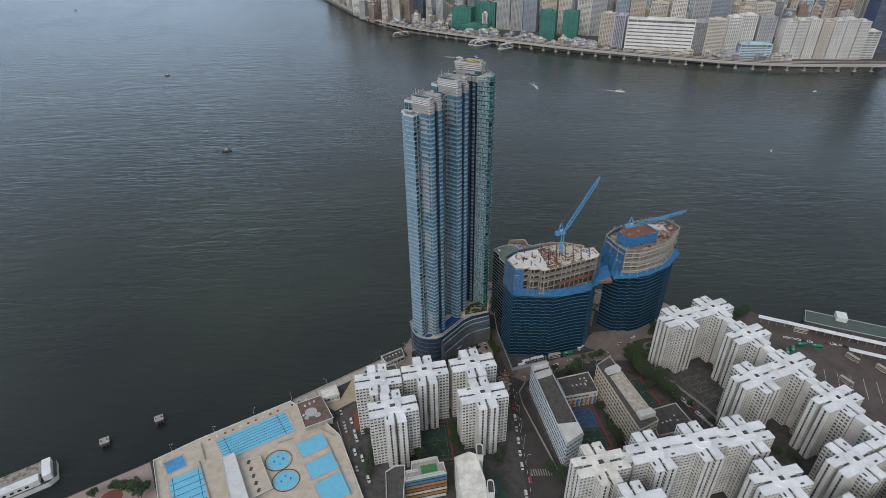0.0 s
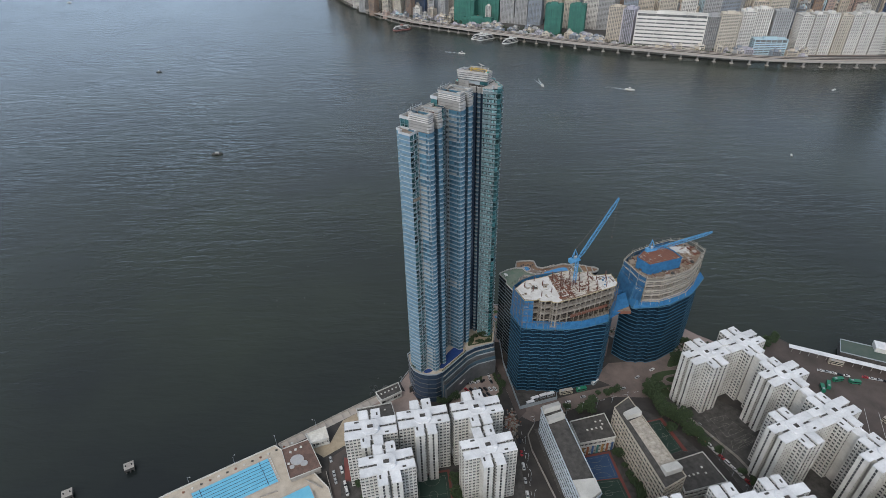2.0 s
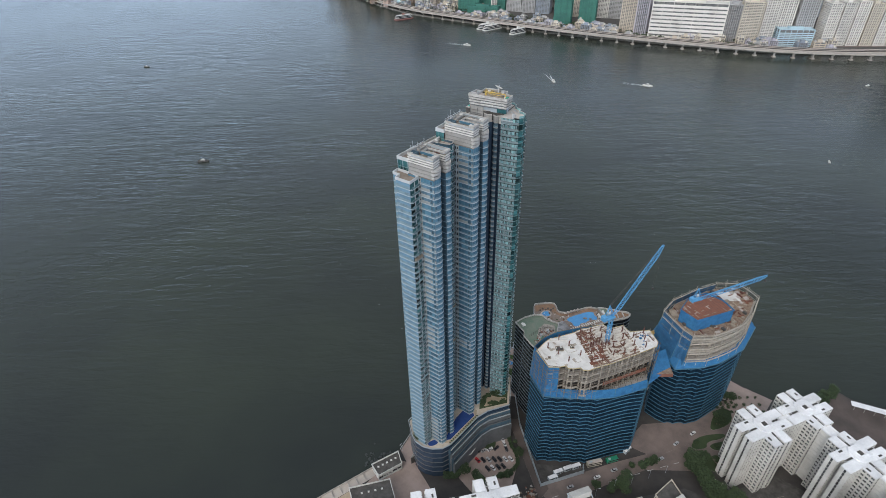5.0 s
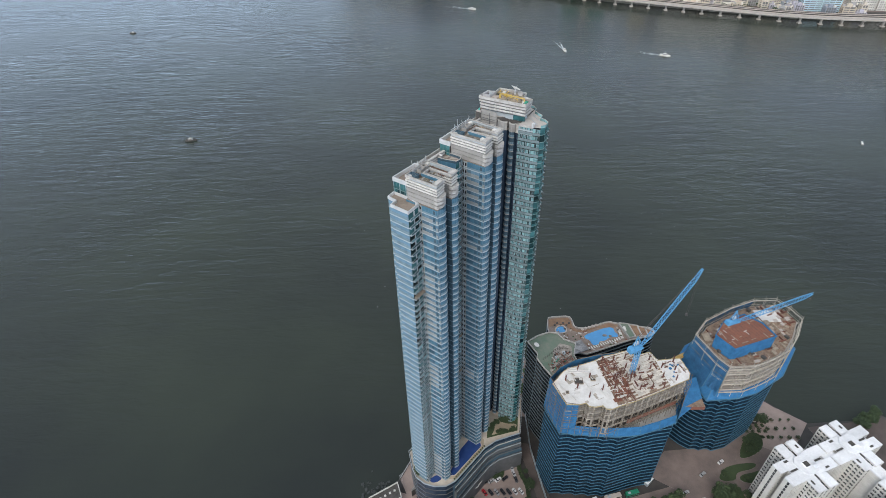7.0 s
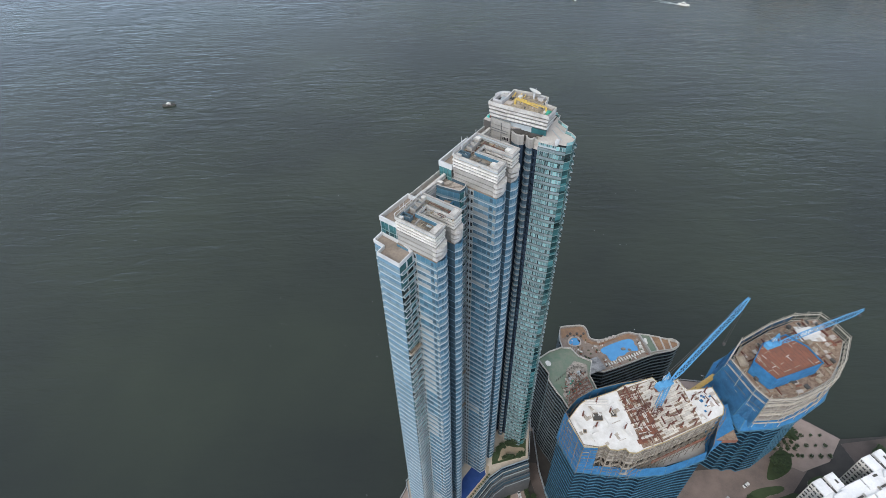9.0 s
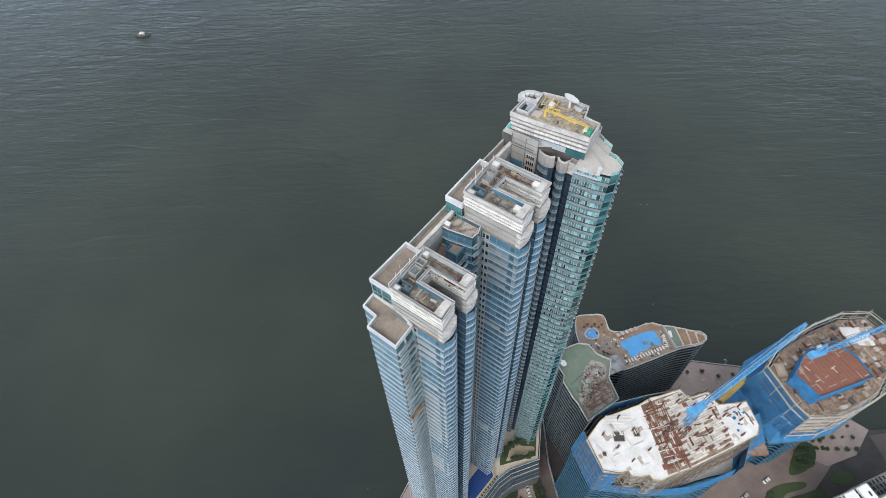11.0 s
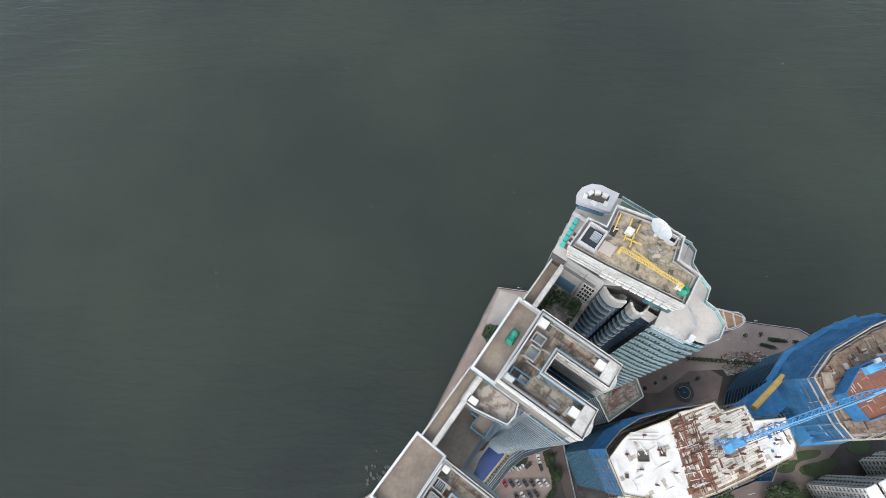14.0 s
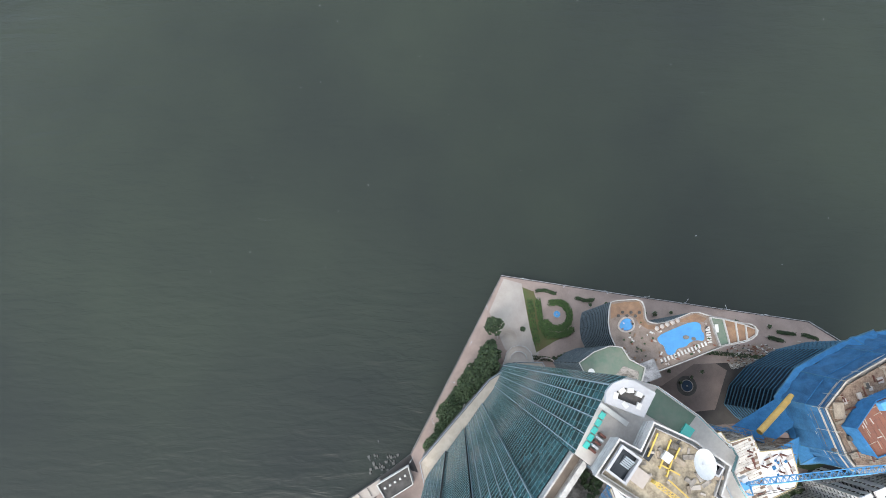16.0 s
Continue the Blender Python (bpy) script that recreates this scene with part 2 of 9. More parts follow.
SLAB = mat("fresh_concrete_slab", (0.62, 0.61, 0.59), (0.48, 0.46, 0.44), 0.8, scale=0.15, fine=1.2)
BAMBOO = mat("weathered_scaffold_poles", (0.21, 0.18, 0.145), (0.12, 0.10, 0.08), 0.85)
BROWN_PAVER = mat("brown_roof_pavers", (0.27, 0.215, 0.18), (0.16, 0.125, 0.105), 0.85, scale=0.3, fine=2)
CRANE_BLUE = mat("blue_crane_paint", (0.10, 0.32, 0.56), (0.07, 0.25, 0.46), 0.5, scale=0.5)
YELLOW = mat("yellow_paint", (0.6, 0.42, 0.08), (0.48, 0.34, 0.1), 0.6)
GREEN_ROOF = mat("green_roof_coating", (0.10, 0.155, 0.115), (0.16, 0.18, 0.145), 0.85, scale=0.2, fine=1)
COURT_GREEN = mat("green_court_surface", (0.03, 0.062, 0.046), (0.022, 0.046, 0.036), 0.85, scale=0.1, fine=1.5)
COURT_BLUE = mat("blue_court_surface", (0.04, 0.085, 0.17), (0.03, 0.065, 0.14), 0.85, scale=0.1)
COURT_RED = mat("red_court_surface", (0.2, 0.06, 0.05), (0.15, 0.05, 0.045), 0.85, scale=0.1)
GREEN_NET = mat("green_scaffold_netting", (0.05, 0.19, 0.15), (0.035, 0.13, 0.11), 0.75, scale=0.05, fine=0.6, island=0.2)
LINE_WHITE = mat("white_line_paint", (0.6, 0.6, 0.58), (0.5, 0.5, 0.48), 0.8)
BLACK = mat("black_rubber", (0.02, 0.02, 0.02), None, 0.8)
SLATE_GLASS = mat("slate_blue_glass", (0.085, 0.14, 0.18), (0.055, 0.095, 0.13), 0.12, 0.2, scale=0.05, fine=0.4, bump=0.03, island=0.2)
RUST_STEEL = mat("rusty_steel", (0.14, 0.05, 0.035), (0.09, 0.04, 0.03), 0.8, scale=1.0)
GREEN_TARP = mat("green_tarpaulin", (0.03, 0.26, 0.18), (0.02, 0.2, 0.14), 0.6, scale=0.8, bump=0.6)
AQUA_PANEL = mat("aqua_glass_roof", (0.06, 0.42, 0.36), (0.05, 0.36, 0.32), 0.2, scale=0.4, bump=0.05)
TILE_DECK = mat("brown_timber_deck", (0.27, 0.165, 0.10), (0.17, 0.105, 0.07), 0.85, scale=0.4, fine=3)
BUS_GREEN = mat("green_bus_paint", (0.02, 0.2, 0.12), (0.02, 0.17, 0.1), 0.35)
BAND_WHITE = mat("pale_slab_edge", (0.37, 0.42, 0.45), (0.29, 0.34, 0.37), 0.45, 0.1, scale=0.2, bump=0.02)
GREEN_EDGE = mat("grey_green_slab_edge", (0.15, 0.23, 0.23), (0.11, 0.18, 0.18), 0.4, 0.1, scale=0.3, bump=0.02)
# near-black colour stands in for the shade inside the open storeys
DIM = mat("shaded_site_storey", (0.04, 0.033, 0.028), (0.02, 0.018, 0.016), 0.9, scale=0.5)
GLASS_JOINT = mat("slim_blue_mullion", (0.11, 0.21, 0.29), (0.09, 0.18, 0.26), 0.4, 0.1)
MID_GLASS = mat("soft_blue_glass", (0.17, 0.28, 0.37), (0.13, 0.24, 0.33), 0.16, 0.1, scale=0.05, fine=0.4, bump=0.03, island=0.16)
# besides real ledges, this grey is painted into the crowns' gaps as shade
LEDGE = mat("dark_grey_ledge_and_shade_line", (0.12, 0.125, 0.13), (0.08, 0.085, 0.09), 0.6)
PINK_ROAD = mat("pinkish_road_surface", (0.2, 0.155, 0.14), (0.13, 0.105, 0.095), 0.9, scale=0.1, fine=2)
FORM_PANEL = mat("pale_formwork_panel", (0.56, 0.53, 0.48), (0.42, 0.38, 0.33), 0.85, scale=0.5, fine=3, vary=0.16)
SITE_DIRT = mat("cluttered_site_floor", (0.26, 0.19, 0.14), (0.13, 0.085, 0.06), 0.9, scale=0.5, fine=2, stain=0.3)
PALE_POLE = mat("pale_scaffold_poles", (0.46, 0.42, 0.36), (0.30, 0.27, 0.22), 0.8, scale=0.8)
PALE_BLUE_WALL = mat("pale_blue_render", (0.56, 0.62, 0.68), (0.46, 0.52, 0.58), 0.75, scale=0.12, fine=1.5, bump=0.05)
MAROON_ROOF = mat("maroon_roof_tiles", (0.17, 0.105, 0.085), (0.10, 0.065, 0.055), 0.85, scale=0.3, fine=2)
LEAF_FRESH = mat("fresh_leaves", (0.075, 0.125, 0.035), (0.045, 0.085, 0.025), 0.8, scale=0.6, fine=3, island=0.35)
LAWN = mat("lawn_grass", (0.085, 0.115, 0.04), (0.12, 0.10, 0.045), 0.95, scale=0.12, fine=3, bump=0.4)
RAW_CONCRETE = mat("raw_concrete_frame", (0.40, 0.365, 0.31), (0.22, 0.195, 0.165), 0.85, scale=0.4, fine=2.5)
PIER_GREEN = mat("dark_green_pier_roof", (0.055, 0.085, 0.072), (0.085, 0.105, 0.09), 0.85, scale=0.2, fine=1)
STAINED_SLAB = mat("stained_pale_slab", (0.50, 0.455, 0.395), (0.22, 0.195, 0.165), 0.85, scale=0.45, fine=2, stain=0.45)

# ---- building kit ----
class Geo:
    """Gathers faces of one mesh."""

    def __init__(self):
        self.v, self.f, self.m, self.mats = [], [], [], []

    def slot(self, material):
        if material not in self.mats:
            self.mats.append(material)
        return self.mats.index(material)

    def add(self, verts, faces, material):
        k, s = len(self.v), self.slot(material)
        self.v.extend(tuple(p) for p in verts)
        self.f.extend(tuple(i + k for i in f) for f in faces)
        self.m.extend([s] * len(faces))
        return self

    def quad(self, a, b, c, d, material):
        return self.add((a, b, c, d), ((0, 1, 2, 3),), material)

    def box(self, x0, y0, z0, x1, y1, z1, material, top=None):
        v = [(x, y, z) for z in (z0, z1) for x, y in ((x0, y0), (x1, y0), (x1, y1), (x0, y1))]
        self.add(v, ((0, 1, 5, 4), (1, 2, 6, 5), (2, 3, 7, 6), (3, 0, 4, 7), (3, 2, 1, 0)), material)
        return self.add(v[4:], ((0, 1, 2, 3),), top or material)

    def prism(self, poly, z0, z1, material, top=None, bottom=True):
        n = len(poly)
        v = [(x, y, z0) for x, y in poly] + [(x, y, z1) for x, y in poly]
        f = [(i, (i + 1) % n, (i + 1) % n + n, i + n) for i in range(n)]
        if bottom:
            f.append(tuple(range(n - 1, -1, -1)))
        self.add(v, f, material)
        return self.add(v[n:], (tuple(range(n)),), top or material)

    def ring(self, poly, inset, z0, z1, material):
        """An upright wall round poly, as thick as inset."""
        n, q = len(poly), offset(poly, -inset)
        v = [(x, y, z) for ring, z in ((poly, z0), (poly, z1), (q, z1), (q, z0)) for x, y in ring]
        f = [(i + k * n, (i + 1) % n + k * n, (i + 1) % n + (k + 1) % 4 * n, i + (k + 1) % 4 * n) for k in range(4) for i in range(n)]
        return self.add(v, f, material)

    def beam(self, a, b, w, material, h=None):
        a, b = Vector(a), Vector(b)
        d = (b - a).normalized()
        s = d.cross(Vector((0, 0, 1)) if abs(d.z) < 0.95 else Vector((1, 0, 0))).normalized()
        u, s = s.cross(d) * (h or w) / 2, s * w / 2
        v = [p + i * s + j * u for p in (a, b) for i, j in ((-1, -1), (1, -1), (1, 1), (-1, 1))]
        return self.add(v, ((0, 1, 5, 4), (1, 2, 6, 5), (2, 3, 7, 6), (3, 0, 4, 7), (3, 2, 1, 0), (4, 5, 6, 7)), material)

    def tube(self, a, b, r0, material, r1=None, n=8):
        a, b, r1 = Vector(a), Vector(b), r0 if r1 is None else r1
        d = (b - a).normalized()
        s = d.cross(Vector((0, 0, 1)) if abs(d.z) < 0.95 else Vector((1, 0, 0))).normalized()
        u = s.cross(d)
        v = [p + r * (math.cos(k * 2 * math.pi / n) * s + math.sin(k * 2 * math.pi / n) * u) for p, r in ((a, r0), (b, r1)) for k in range(n)]
        f = [(k, (k + 1) % n, (k + 1) % n + n, k + n) for k in range(n)] + [tuple(range(n - 1, -1, -1)), tuple(range(n, 2 * n))]
        return self.add(v, f, material)

    def mesh(self, name):
        me = bpy.data.meshes.new(name)
        me.from_pydata(self.v, [], self.f)
        for m in self.mats:
            me.materials.append(m)
        me.polygons.foreach_set("material_index", self.m)
        me.update()
        return me

    def put(self, name, parent=None, label="", category="", group="", kind="", at=None):
        ob = new(name, self.mesh(name))
        if parent:
            ob.parent = parent
        if at:
            ob.matrix_basis = at
        return tagged(ob, label, category, group, kind)


def thing(name, label, category, group="", at=None):
    ob = new(name)
    if at:
        ob.matrix_basis = at
    return tagged(ob, label, category, group)


def area(poly):
    return sum(x0 * y1 - x1 * y0 for (x0, y0), (x1, y1) in zip(poly, poly[1:] + poly[:1])) / 2


def ccw(poly):
    return list(poly) if area(list(poly)) > 0 else list(poly)[::-1]


def offset(poly, d):
    """poly, which runs against the clock, grown by d."""
    out, n = [], len(poly)
    for i in range(n):
        p, a, b = Vector(poly[i]), Vector(poly[i - 1]), Vector(poly[(i + 1) % n])
        e, f = (p - a).normalized(), (b - p).normalized()
        m = Vector((e.y + f.y, -e.x - f.x))
        m = m / max(0.35, 1 + e.dot(f)) if m.length > 1e-6 else Vector((e.y, -e.x))
        out.append(tuple(p + d * m))
    return out


def smooth(poly, rounds=2):
    """Corners cut off, closed."""
    for _ in range(rounds):
        out = []
        for a, b in zip(poly, poly[1:] + poly[:1]):
            a, b = Vector(a), Vector(b)
            out += [tuple(a.lerp(b, 0.25)), tuple(a.lerp(b, 0.75))]
        poly = out
    return poly


def rect(x0, y0, x1, y1):
    return [(x0, y0), (x1, y0), (x1, y1), (x0, y1)]


def ellipse(cx, cy, a, b, n=24, turn=0.0):
    c, s = math.cos(turn), math.sin(turn)
    return [(cx + a * math.cos(t) * c - b * math.sin(t) * s, cy + a * math.cos(t) * s + b * math.sin(t) * c) for t in (k * 2 * math.pi / n for k in range(n))]


class Module:
    """One bay of a facade, w wide and h high: s along it, z up, d outwards."""

    def __init__(self):
        self.parts = []

    def pane(self, s0, s1, z0, z1, d, material):
        self.parts.append(([(s0, z0, d), (s1, z0, d), (s1, z1, d), (s0, z1, d)], [(0, 1, 2, 3)], material))
        return self

    def block(self, s0, s1, z0, z1, d0, d1, material):
        v = [(s, z, d) for d in (d0, d1) for s, z in ((s0, z0), (s1, z0), (s1, z1), (s0, z1))]
        self.parts.append((v, [(4, 5, 6, 7), (0, 1, 5, 4), (1, 2, 6, 5), (2, 3, 7, 6), (3, 0, 4, 7)], material))
        return self


def row_geo(module, p0, p1, width, bays=None):
    """One storey of a facade from p0 to p1 (with the outside on the right hand)."""
    g = Geo()
    a, b = Vector((*p0, 0)), Vector((*p1, 0))
    length = (b - a).length
    n = bays or max(1, round(length / width))
    d = (b - a) / length
    nrm = Vector((d.y, -d.x, 0))
    k = length / n
    for i in range(n):
        for v, f, m in module(k) if callable(module) else module.parts:
            g.add([a + d * (i * k + s) + nrm * t + Vector((0, 0, z)) for s, z, t in v], f, m)
    return g


REST = {}


def facade(parent, p0, p1, z0, z1, storey, module, width, singles=0, name="window_band", each=False):
    """A facade of alike storeys; the uppermost are single parts, the rest is gathered for close_facades()."""
    g = row_geo(module, p0, p1, width)
    n = max(1, round((z1 - z0) / storey))
    h = (z1 - z0) / n
    singles = min(singles, n)
    if singles and each:
        a, b = Vector((*p0, 0)), Vector((*p1, 0))
        bays = max(1, round((b - a).length / width))
        piece = row_geo(module, (0, 0), ((b - a).length / bays, 0), width, 1).mesh(name)
        turn = math.atan2(b.y - a.y, b.x - a.x)
        for k in range(bays):
            ob = new(name, piece)
            ob.parent = parent
            ob.location = a.lerp(b, k / bays) + Vector((0, 0, z1 - h))
            ob.rotation_euler = (0, 0, turn)
            ob.scale = (1, 1, h / storey)
        singles = 1
    elif singles:
        me = g.mesh(name)
        for k in range(n - singles, n):
            ob = new(name, me)
            ob.parent = parent
            ob.location = (0, 0, z0 + k * h)
            ob.scale = (1, 1, h / storey)
    if n > singles:
        v = np.array([tuple(p) for p in g.v])
        big = REST.setdefault(parent, Geo())
        slots = [big.slot(m) for m in g.mats]
        for k in range(n - singles):
            j = len(big.v)
            big.v.extend(map(tuple, v * (1, 1, h / storey) + (0, 0, z0 + k * h)))
            big.f.extend(tuple(i + j for i in f) for f in g.f)
            big.m.extend(slots[i] for i in g.m)


def close_facades(parent, name="glazing"):
    if parent in REST:
        REST.pop(parent).put(name, parent, kind="stuff")


def edges(poly):
    return list(zip(poly, poly[1:] + poly[:1]))


def module_of(fn):
    """Makes a bay function fn(module, width) into what facade() takes."""
    def make(w):
        m = Module()
        fn(m, w)
        return m.parts
    return make

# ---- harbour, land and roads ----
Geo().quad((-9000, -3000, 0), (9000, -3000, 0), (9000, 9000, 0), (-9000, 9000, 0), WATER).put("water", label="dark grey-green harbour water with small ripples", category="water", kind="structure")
GROUND = 2.0
LAND = ccw([(11.9, 446.3), (80.3, 436.6), (183, 423), (200, 412), (213, 398), (228, 386), (258, 388), (276, 396), (284, 386), (370, 346), (900, 110), (900, -600), (-500, -600), (-500, 45), (-330, 158), (-201, 238.6), (-119.1, 290.6), (-52, 336), (-37.9, 346.8)])
Geo().prism(LAND, -6, GROUND, SEAWALL, ASPHALT).put("ground", label="dark asphalt quayside land with a stone seawall", category="ground", kind="structure")


def sheet(name, poly, material, label, category, top=0.12, base=GROUND, kind="structure", edge=None):
    poly = ccw(poly)
    g = Geo().prism(poly, base - 0.05, base + top, edge or CONCRETE, material, bottom=False)
    return g.put(name, label=label, category=category, kind=kind)


# promenade round the point and its railing
PROM = [(12.2, 445.4), (80.3, 435.8), (182.8, 422.2), (199, 411.5), (212, 397.5), (205, 388), (190, 391), (150, 400), (118, 398), (100, 386), (70, 385), (40, 392), (30, 396), (-20, 345), (-30, 332), (-37.2, 346.5)]
sheet("pavement", PROM, PAVING, "pink brick promenade along the seawall", "promenade")
sheet("plaza", [(13.2, 444.2), (23.5, 441.5), (33.0, 402.0), (27, 396), (14, 404), (5, 425)], PLAZA, "pale paved plaza on the point", "plaza", top=0.135)
sheet("lawn", [(23.9, 439.4), (30.4, 437), (31.6, 433.3), (33.9, 431.5), (34.9, 421.5), (37.5, 415.2), (46.3, 411.0), (42.7, 409.6), (31.4, 402.7), (27.8, 416.9)], LAWN, "green lawn beside the plaza", "lawn", top=0.16)
sheet("forecourt", [(1, 326), (18, 356), (33, 361), (41, 341), (33, 318), (12, 312)], PAVING, "pink paved car court below the tower", "forecourt", top=0.13)
sheet("lane", [(36, 372), (43, 371), (56.5, 318), (50, 311)], BROWN_ROAD, "brown lane beside the building site", "lane", top=0.06)
sheet("courtyard", [(70, 392), (102, 405), (125, 402), (136, 395), (128, 374), (112, 372), (84, 376)], PINK_ROAD, "dark paved courtyard with a round fountain", "courtyard", top=0.1)
sheet("west_yard", [(-41, 340), (-27, 336), (-15, 316), (-30, 300), (-66, 312), (-50, 331)], PAVING, "pink paved yard behind the low sheds", "yard", top=0.1)
sheet("road", [(46, 318), (100, 336), (130, 344), (150, 358), (168, 362), (190, 372), (200, 368), (175, 345), (167, 330), (150, 330), (120, 331), (60, 308)], PINK_ROAD, "worn pinkish-brown street", "road", top=0.03)
sheet("pavement", [(196, 388), (206, 401), (213.5, 397), (227, 386), (214, 372), (196, 366), (184, 372)], PAVING, "pink paved waterfront square with planters", "pavement", top=0.11)
sheet("pavement", [(112, 350), (128, 366), (150, 368), (168, 372), (186, 388), (196, 384), (178, 366), (160, 352), (128, 340)], PINK_ROAD, "dusty pink forecourt beside the building site", "pavement", top=0.05)
sheet("park_paving", [(-330, 157), (-202, 237), (-186, 212), (-180, 190), (-330, 130)], PAVING, "pink paved waterside park", "park", top=0.1)
sheet("flower_bed", smooth([(-222, 213), (-214, 218), (-206, 212), (-212, 204), (-220, 205)]), COURT_RED, "dark red flower bed in the park", "flower bed", top=0.25)
sheet("terminus_yard", [(226, 383), (258, 387), (275, 394.6), (283, 385), (368, 343), (700, 180), (700, 120), (310, 200), (262, 262), (243, 318), (232, 352)], BROWN_ROAD, "brown asphalt bus terminus yard", "bus terminus", top=0.04)
sheet("schoolyard", [(60, 302), (108, 312), (140, 318), (152, 312), (176, 268), (140, 228), (76, 215)], DARK_CONCRETE, "dark school yard", "yard", top=0.08)
sheet("estate_yard", [(-72, 282), (36, 306), (46, 300), (50, 200), (-60, 190)], DARK_CONCRETE, "dark paved estate yard", "yard", top=0.07)
sheet("podium_deck", [(165, 318), (176, 318), (196, 330), (240, 290), (262, 250), (250, 190), (190, 225), (180, 270)], DARK_CONCRETE, "dark paved estate yard", "yard", top=0.07)
sheet("green_island", smooth([(156, 342), (157.4, 333), (168, 326), (166, 338), (162, 342)]), GRASS, "dark green planted island", "planting", top=0.16)
sheet("green_island", smooth([(172, 359), (190, 366), (194, 378), (186, 380), (176, 368)]), GRASS, "dark green planted verge", "planting", top=0.25)

sheet("green_island", smooth([(154, 346), (158, 352), (165, 356.4), (182, 358.4), (179.5, 354), (166.5, 351.5), (165, 346)]), GRASS, "dark green lawn with a winding path", "planting", top=0.2)
sheet("green_island", smooth([(167, 345.5), (168, 349.6), (178, 351.6), (186, 354.6), (189, 351), (178, 343.5)]), GRASS, "dark green lawn beside the housing blocks", "planting", top=0.3)
sheet("green_island", smooth([(193, 359.5), (206, 365), (207, 357), (198, 355.5)]), GRASS, "dark green lawn on the waterfront square", "planting", top=0.34)
sheet("green_island", smooth([(17.4, 352), (22, 356.6), (26, 357.6), (26.6, 351), (24.4, 346.6), (19, 345.8)]), GRASS, "oval planted island in the car court", "planting", top=0.3)

sheet("site_yard", [(49.4, 335.6), (52.2, 320.6), (79.6, 329.4), (80.0, 333.0)], DARK_CONCRETE, "dark cluttered yard at the foot of the site", "yard", top=0.21)

railing = thing("promenade_railing", "grey metal railing along the seawall", "railing")
g = Geo()
for a, b in (((12, 445.9), (80.3, 436.2)), ((80.3, 436.2), (183, 422.6)), ((183, 422.6), (199.8, 411.8)), ((-37.6, 346.9), (12, 445.9))):
    a, b = Vector((*a, GROUND)), Vector((*b, GROUND))
    for z in (0.6, 1.15):
        g.beam(a + Vector((0, 0, z)), b + Vector((0, 0, z)), 0.12, WHITE_METAL)
    for k in range(int((b - a).length / 3) + 1):
        p = a + (b - a).normalized() * k * 3
        g.beam(p, p + Vector((0, 0, 1.2)), 0.14, WHITE_METAL)
g.put("rail", railing, kind="stuff")

# ---- the stepped residential tower ----
TOWER_AT = pose(0, 360, 0, 0, 0, 54.6)
tower = thing("residential_tower", "tall stepped blue glass residential tower with grey stone crowns", "skyscraper", at=TOWER_AT)
FLOOR = 3.15


def bay_band(m, w):
    """Blue glass with a pale slab edge and a darker vent."""
    m.block(0, w, 0, 0.45, 0, 0.16, SPANDREL)
    m.pane(0, w, 0.45, 1.3, 0.05, PALE_GLASS)
    m.pane(0, w, 1.3, FLOOR, 0.02, BLUE_GLASS)
    m.block(w - 0.05, w, 0.45, FLOOR, 0, 0.06, GLASS_JOINT)


def bay_blue(m, w):
    """One storey of flush blue glass over a slim pale slab line."""
    m.block(0, w, 0, 0.3, 0, 0.16, BAND_WHITE)
    m.pane(0, w, 0.3, 1.0, 0.05, PALE_GLASS)
    m.pane(0, w, 1.0, FLOOR, 0.02, BLUE_GLASS)
    m.block(w - 0.05, w, 0.3, FLOOR, 0, 0.05, GLASS_JOINT)


def bay_greyed(m, w):
    """One storey with a deep grey spandrel below the glass."""
    m.block(0, w, 0, 0.3, 0, 0.16, BAND_WHITE)
    m.pane(0, w, 0.3, 1.75, 0.06, GREY_SPANDREL)
    m.pane(0, w, 1.75, FLOOR, 0.02, SOFT_GLASS)
    m.block(w - 0.05, w, 0.3, FLOOR, 0, 0.07, GLASS_JOINT)


def bay_vent(m, w):
    """Stone-grey storey with a pair of small dark windows and a ledge."""
    m.block(0, w, 0, 0.28, 0, 0.22, BAND_WHITE)
    m.pane(0, w, 0.28, FLOOR, 0.03, GREY_SPANDREL)
    for k in (0.14, 0.54):
        m.block(w * k, w * (k + 0.3), 1.1, 2.4, 0.03, 0.07, BLACK_GLASS)
        m.block(w * k - 0.05, w * (k + 0.3) + 0.05, 0.98, 1.1, 0.03, 0.25, BAND_WHITE)


def bay_square(m, w):
    """Blue glass with one square dark opening light."""
    bay_blue(m, w)
    m.block(w * 0.2, w * 0.8, 1.2, 2.5, 0.02, 0.06, SLATE_GLASS)


def bay_lobe(m, w):
    """White slab edges with ribbons of glass."""
    m.block(0, w, 0, 0.32, 0, 0.2, BAND_WHITE)
    m.pane(0, w, 0.32, 1.5, 0.06, PALE_GLASS)
    m.pane(0, w, 1.5, FLOOR, 0.02, MID_GLASS)
    m.block(w - 0.05, w, 0.32, FLOOR, 0, 0.06, GLASS_JOINT)


def bay_balcony(m, w):
    """A deep balcony with a glass rail before dark glazing."""
    m.block(0, w, 0, 0.35, 0, 0.9, SPANDREL)
    m.pane(0, w, 0.35, 1.3, 0.86, WINDOW_AQUA)
    m.block(0, w, 1.3, 1.38, 0.8, 0.9, BAND_WHITE)
    m.pane(0, w, 0.35, FLOOR, 0.02, GREEN_GLASS)
    m.block(w - 0.12, w, 0.35, FLOOR, 0, 0.5, SPANDREL)


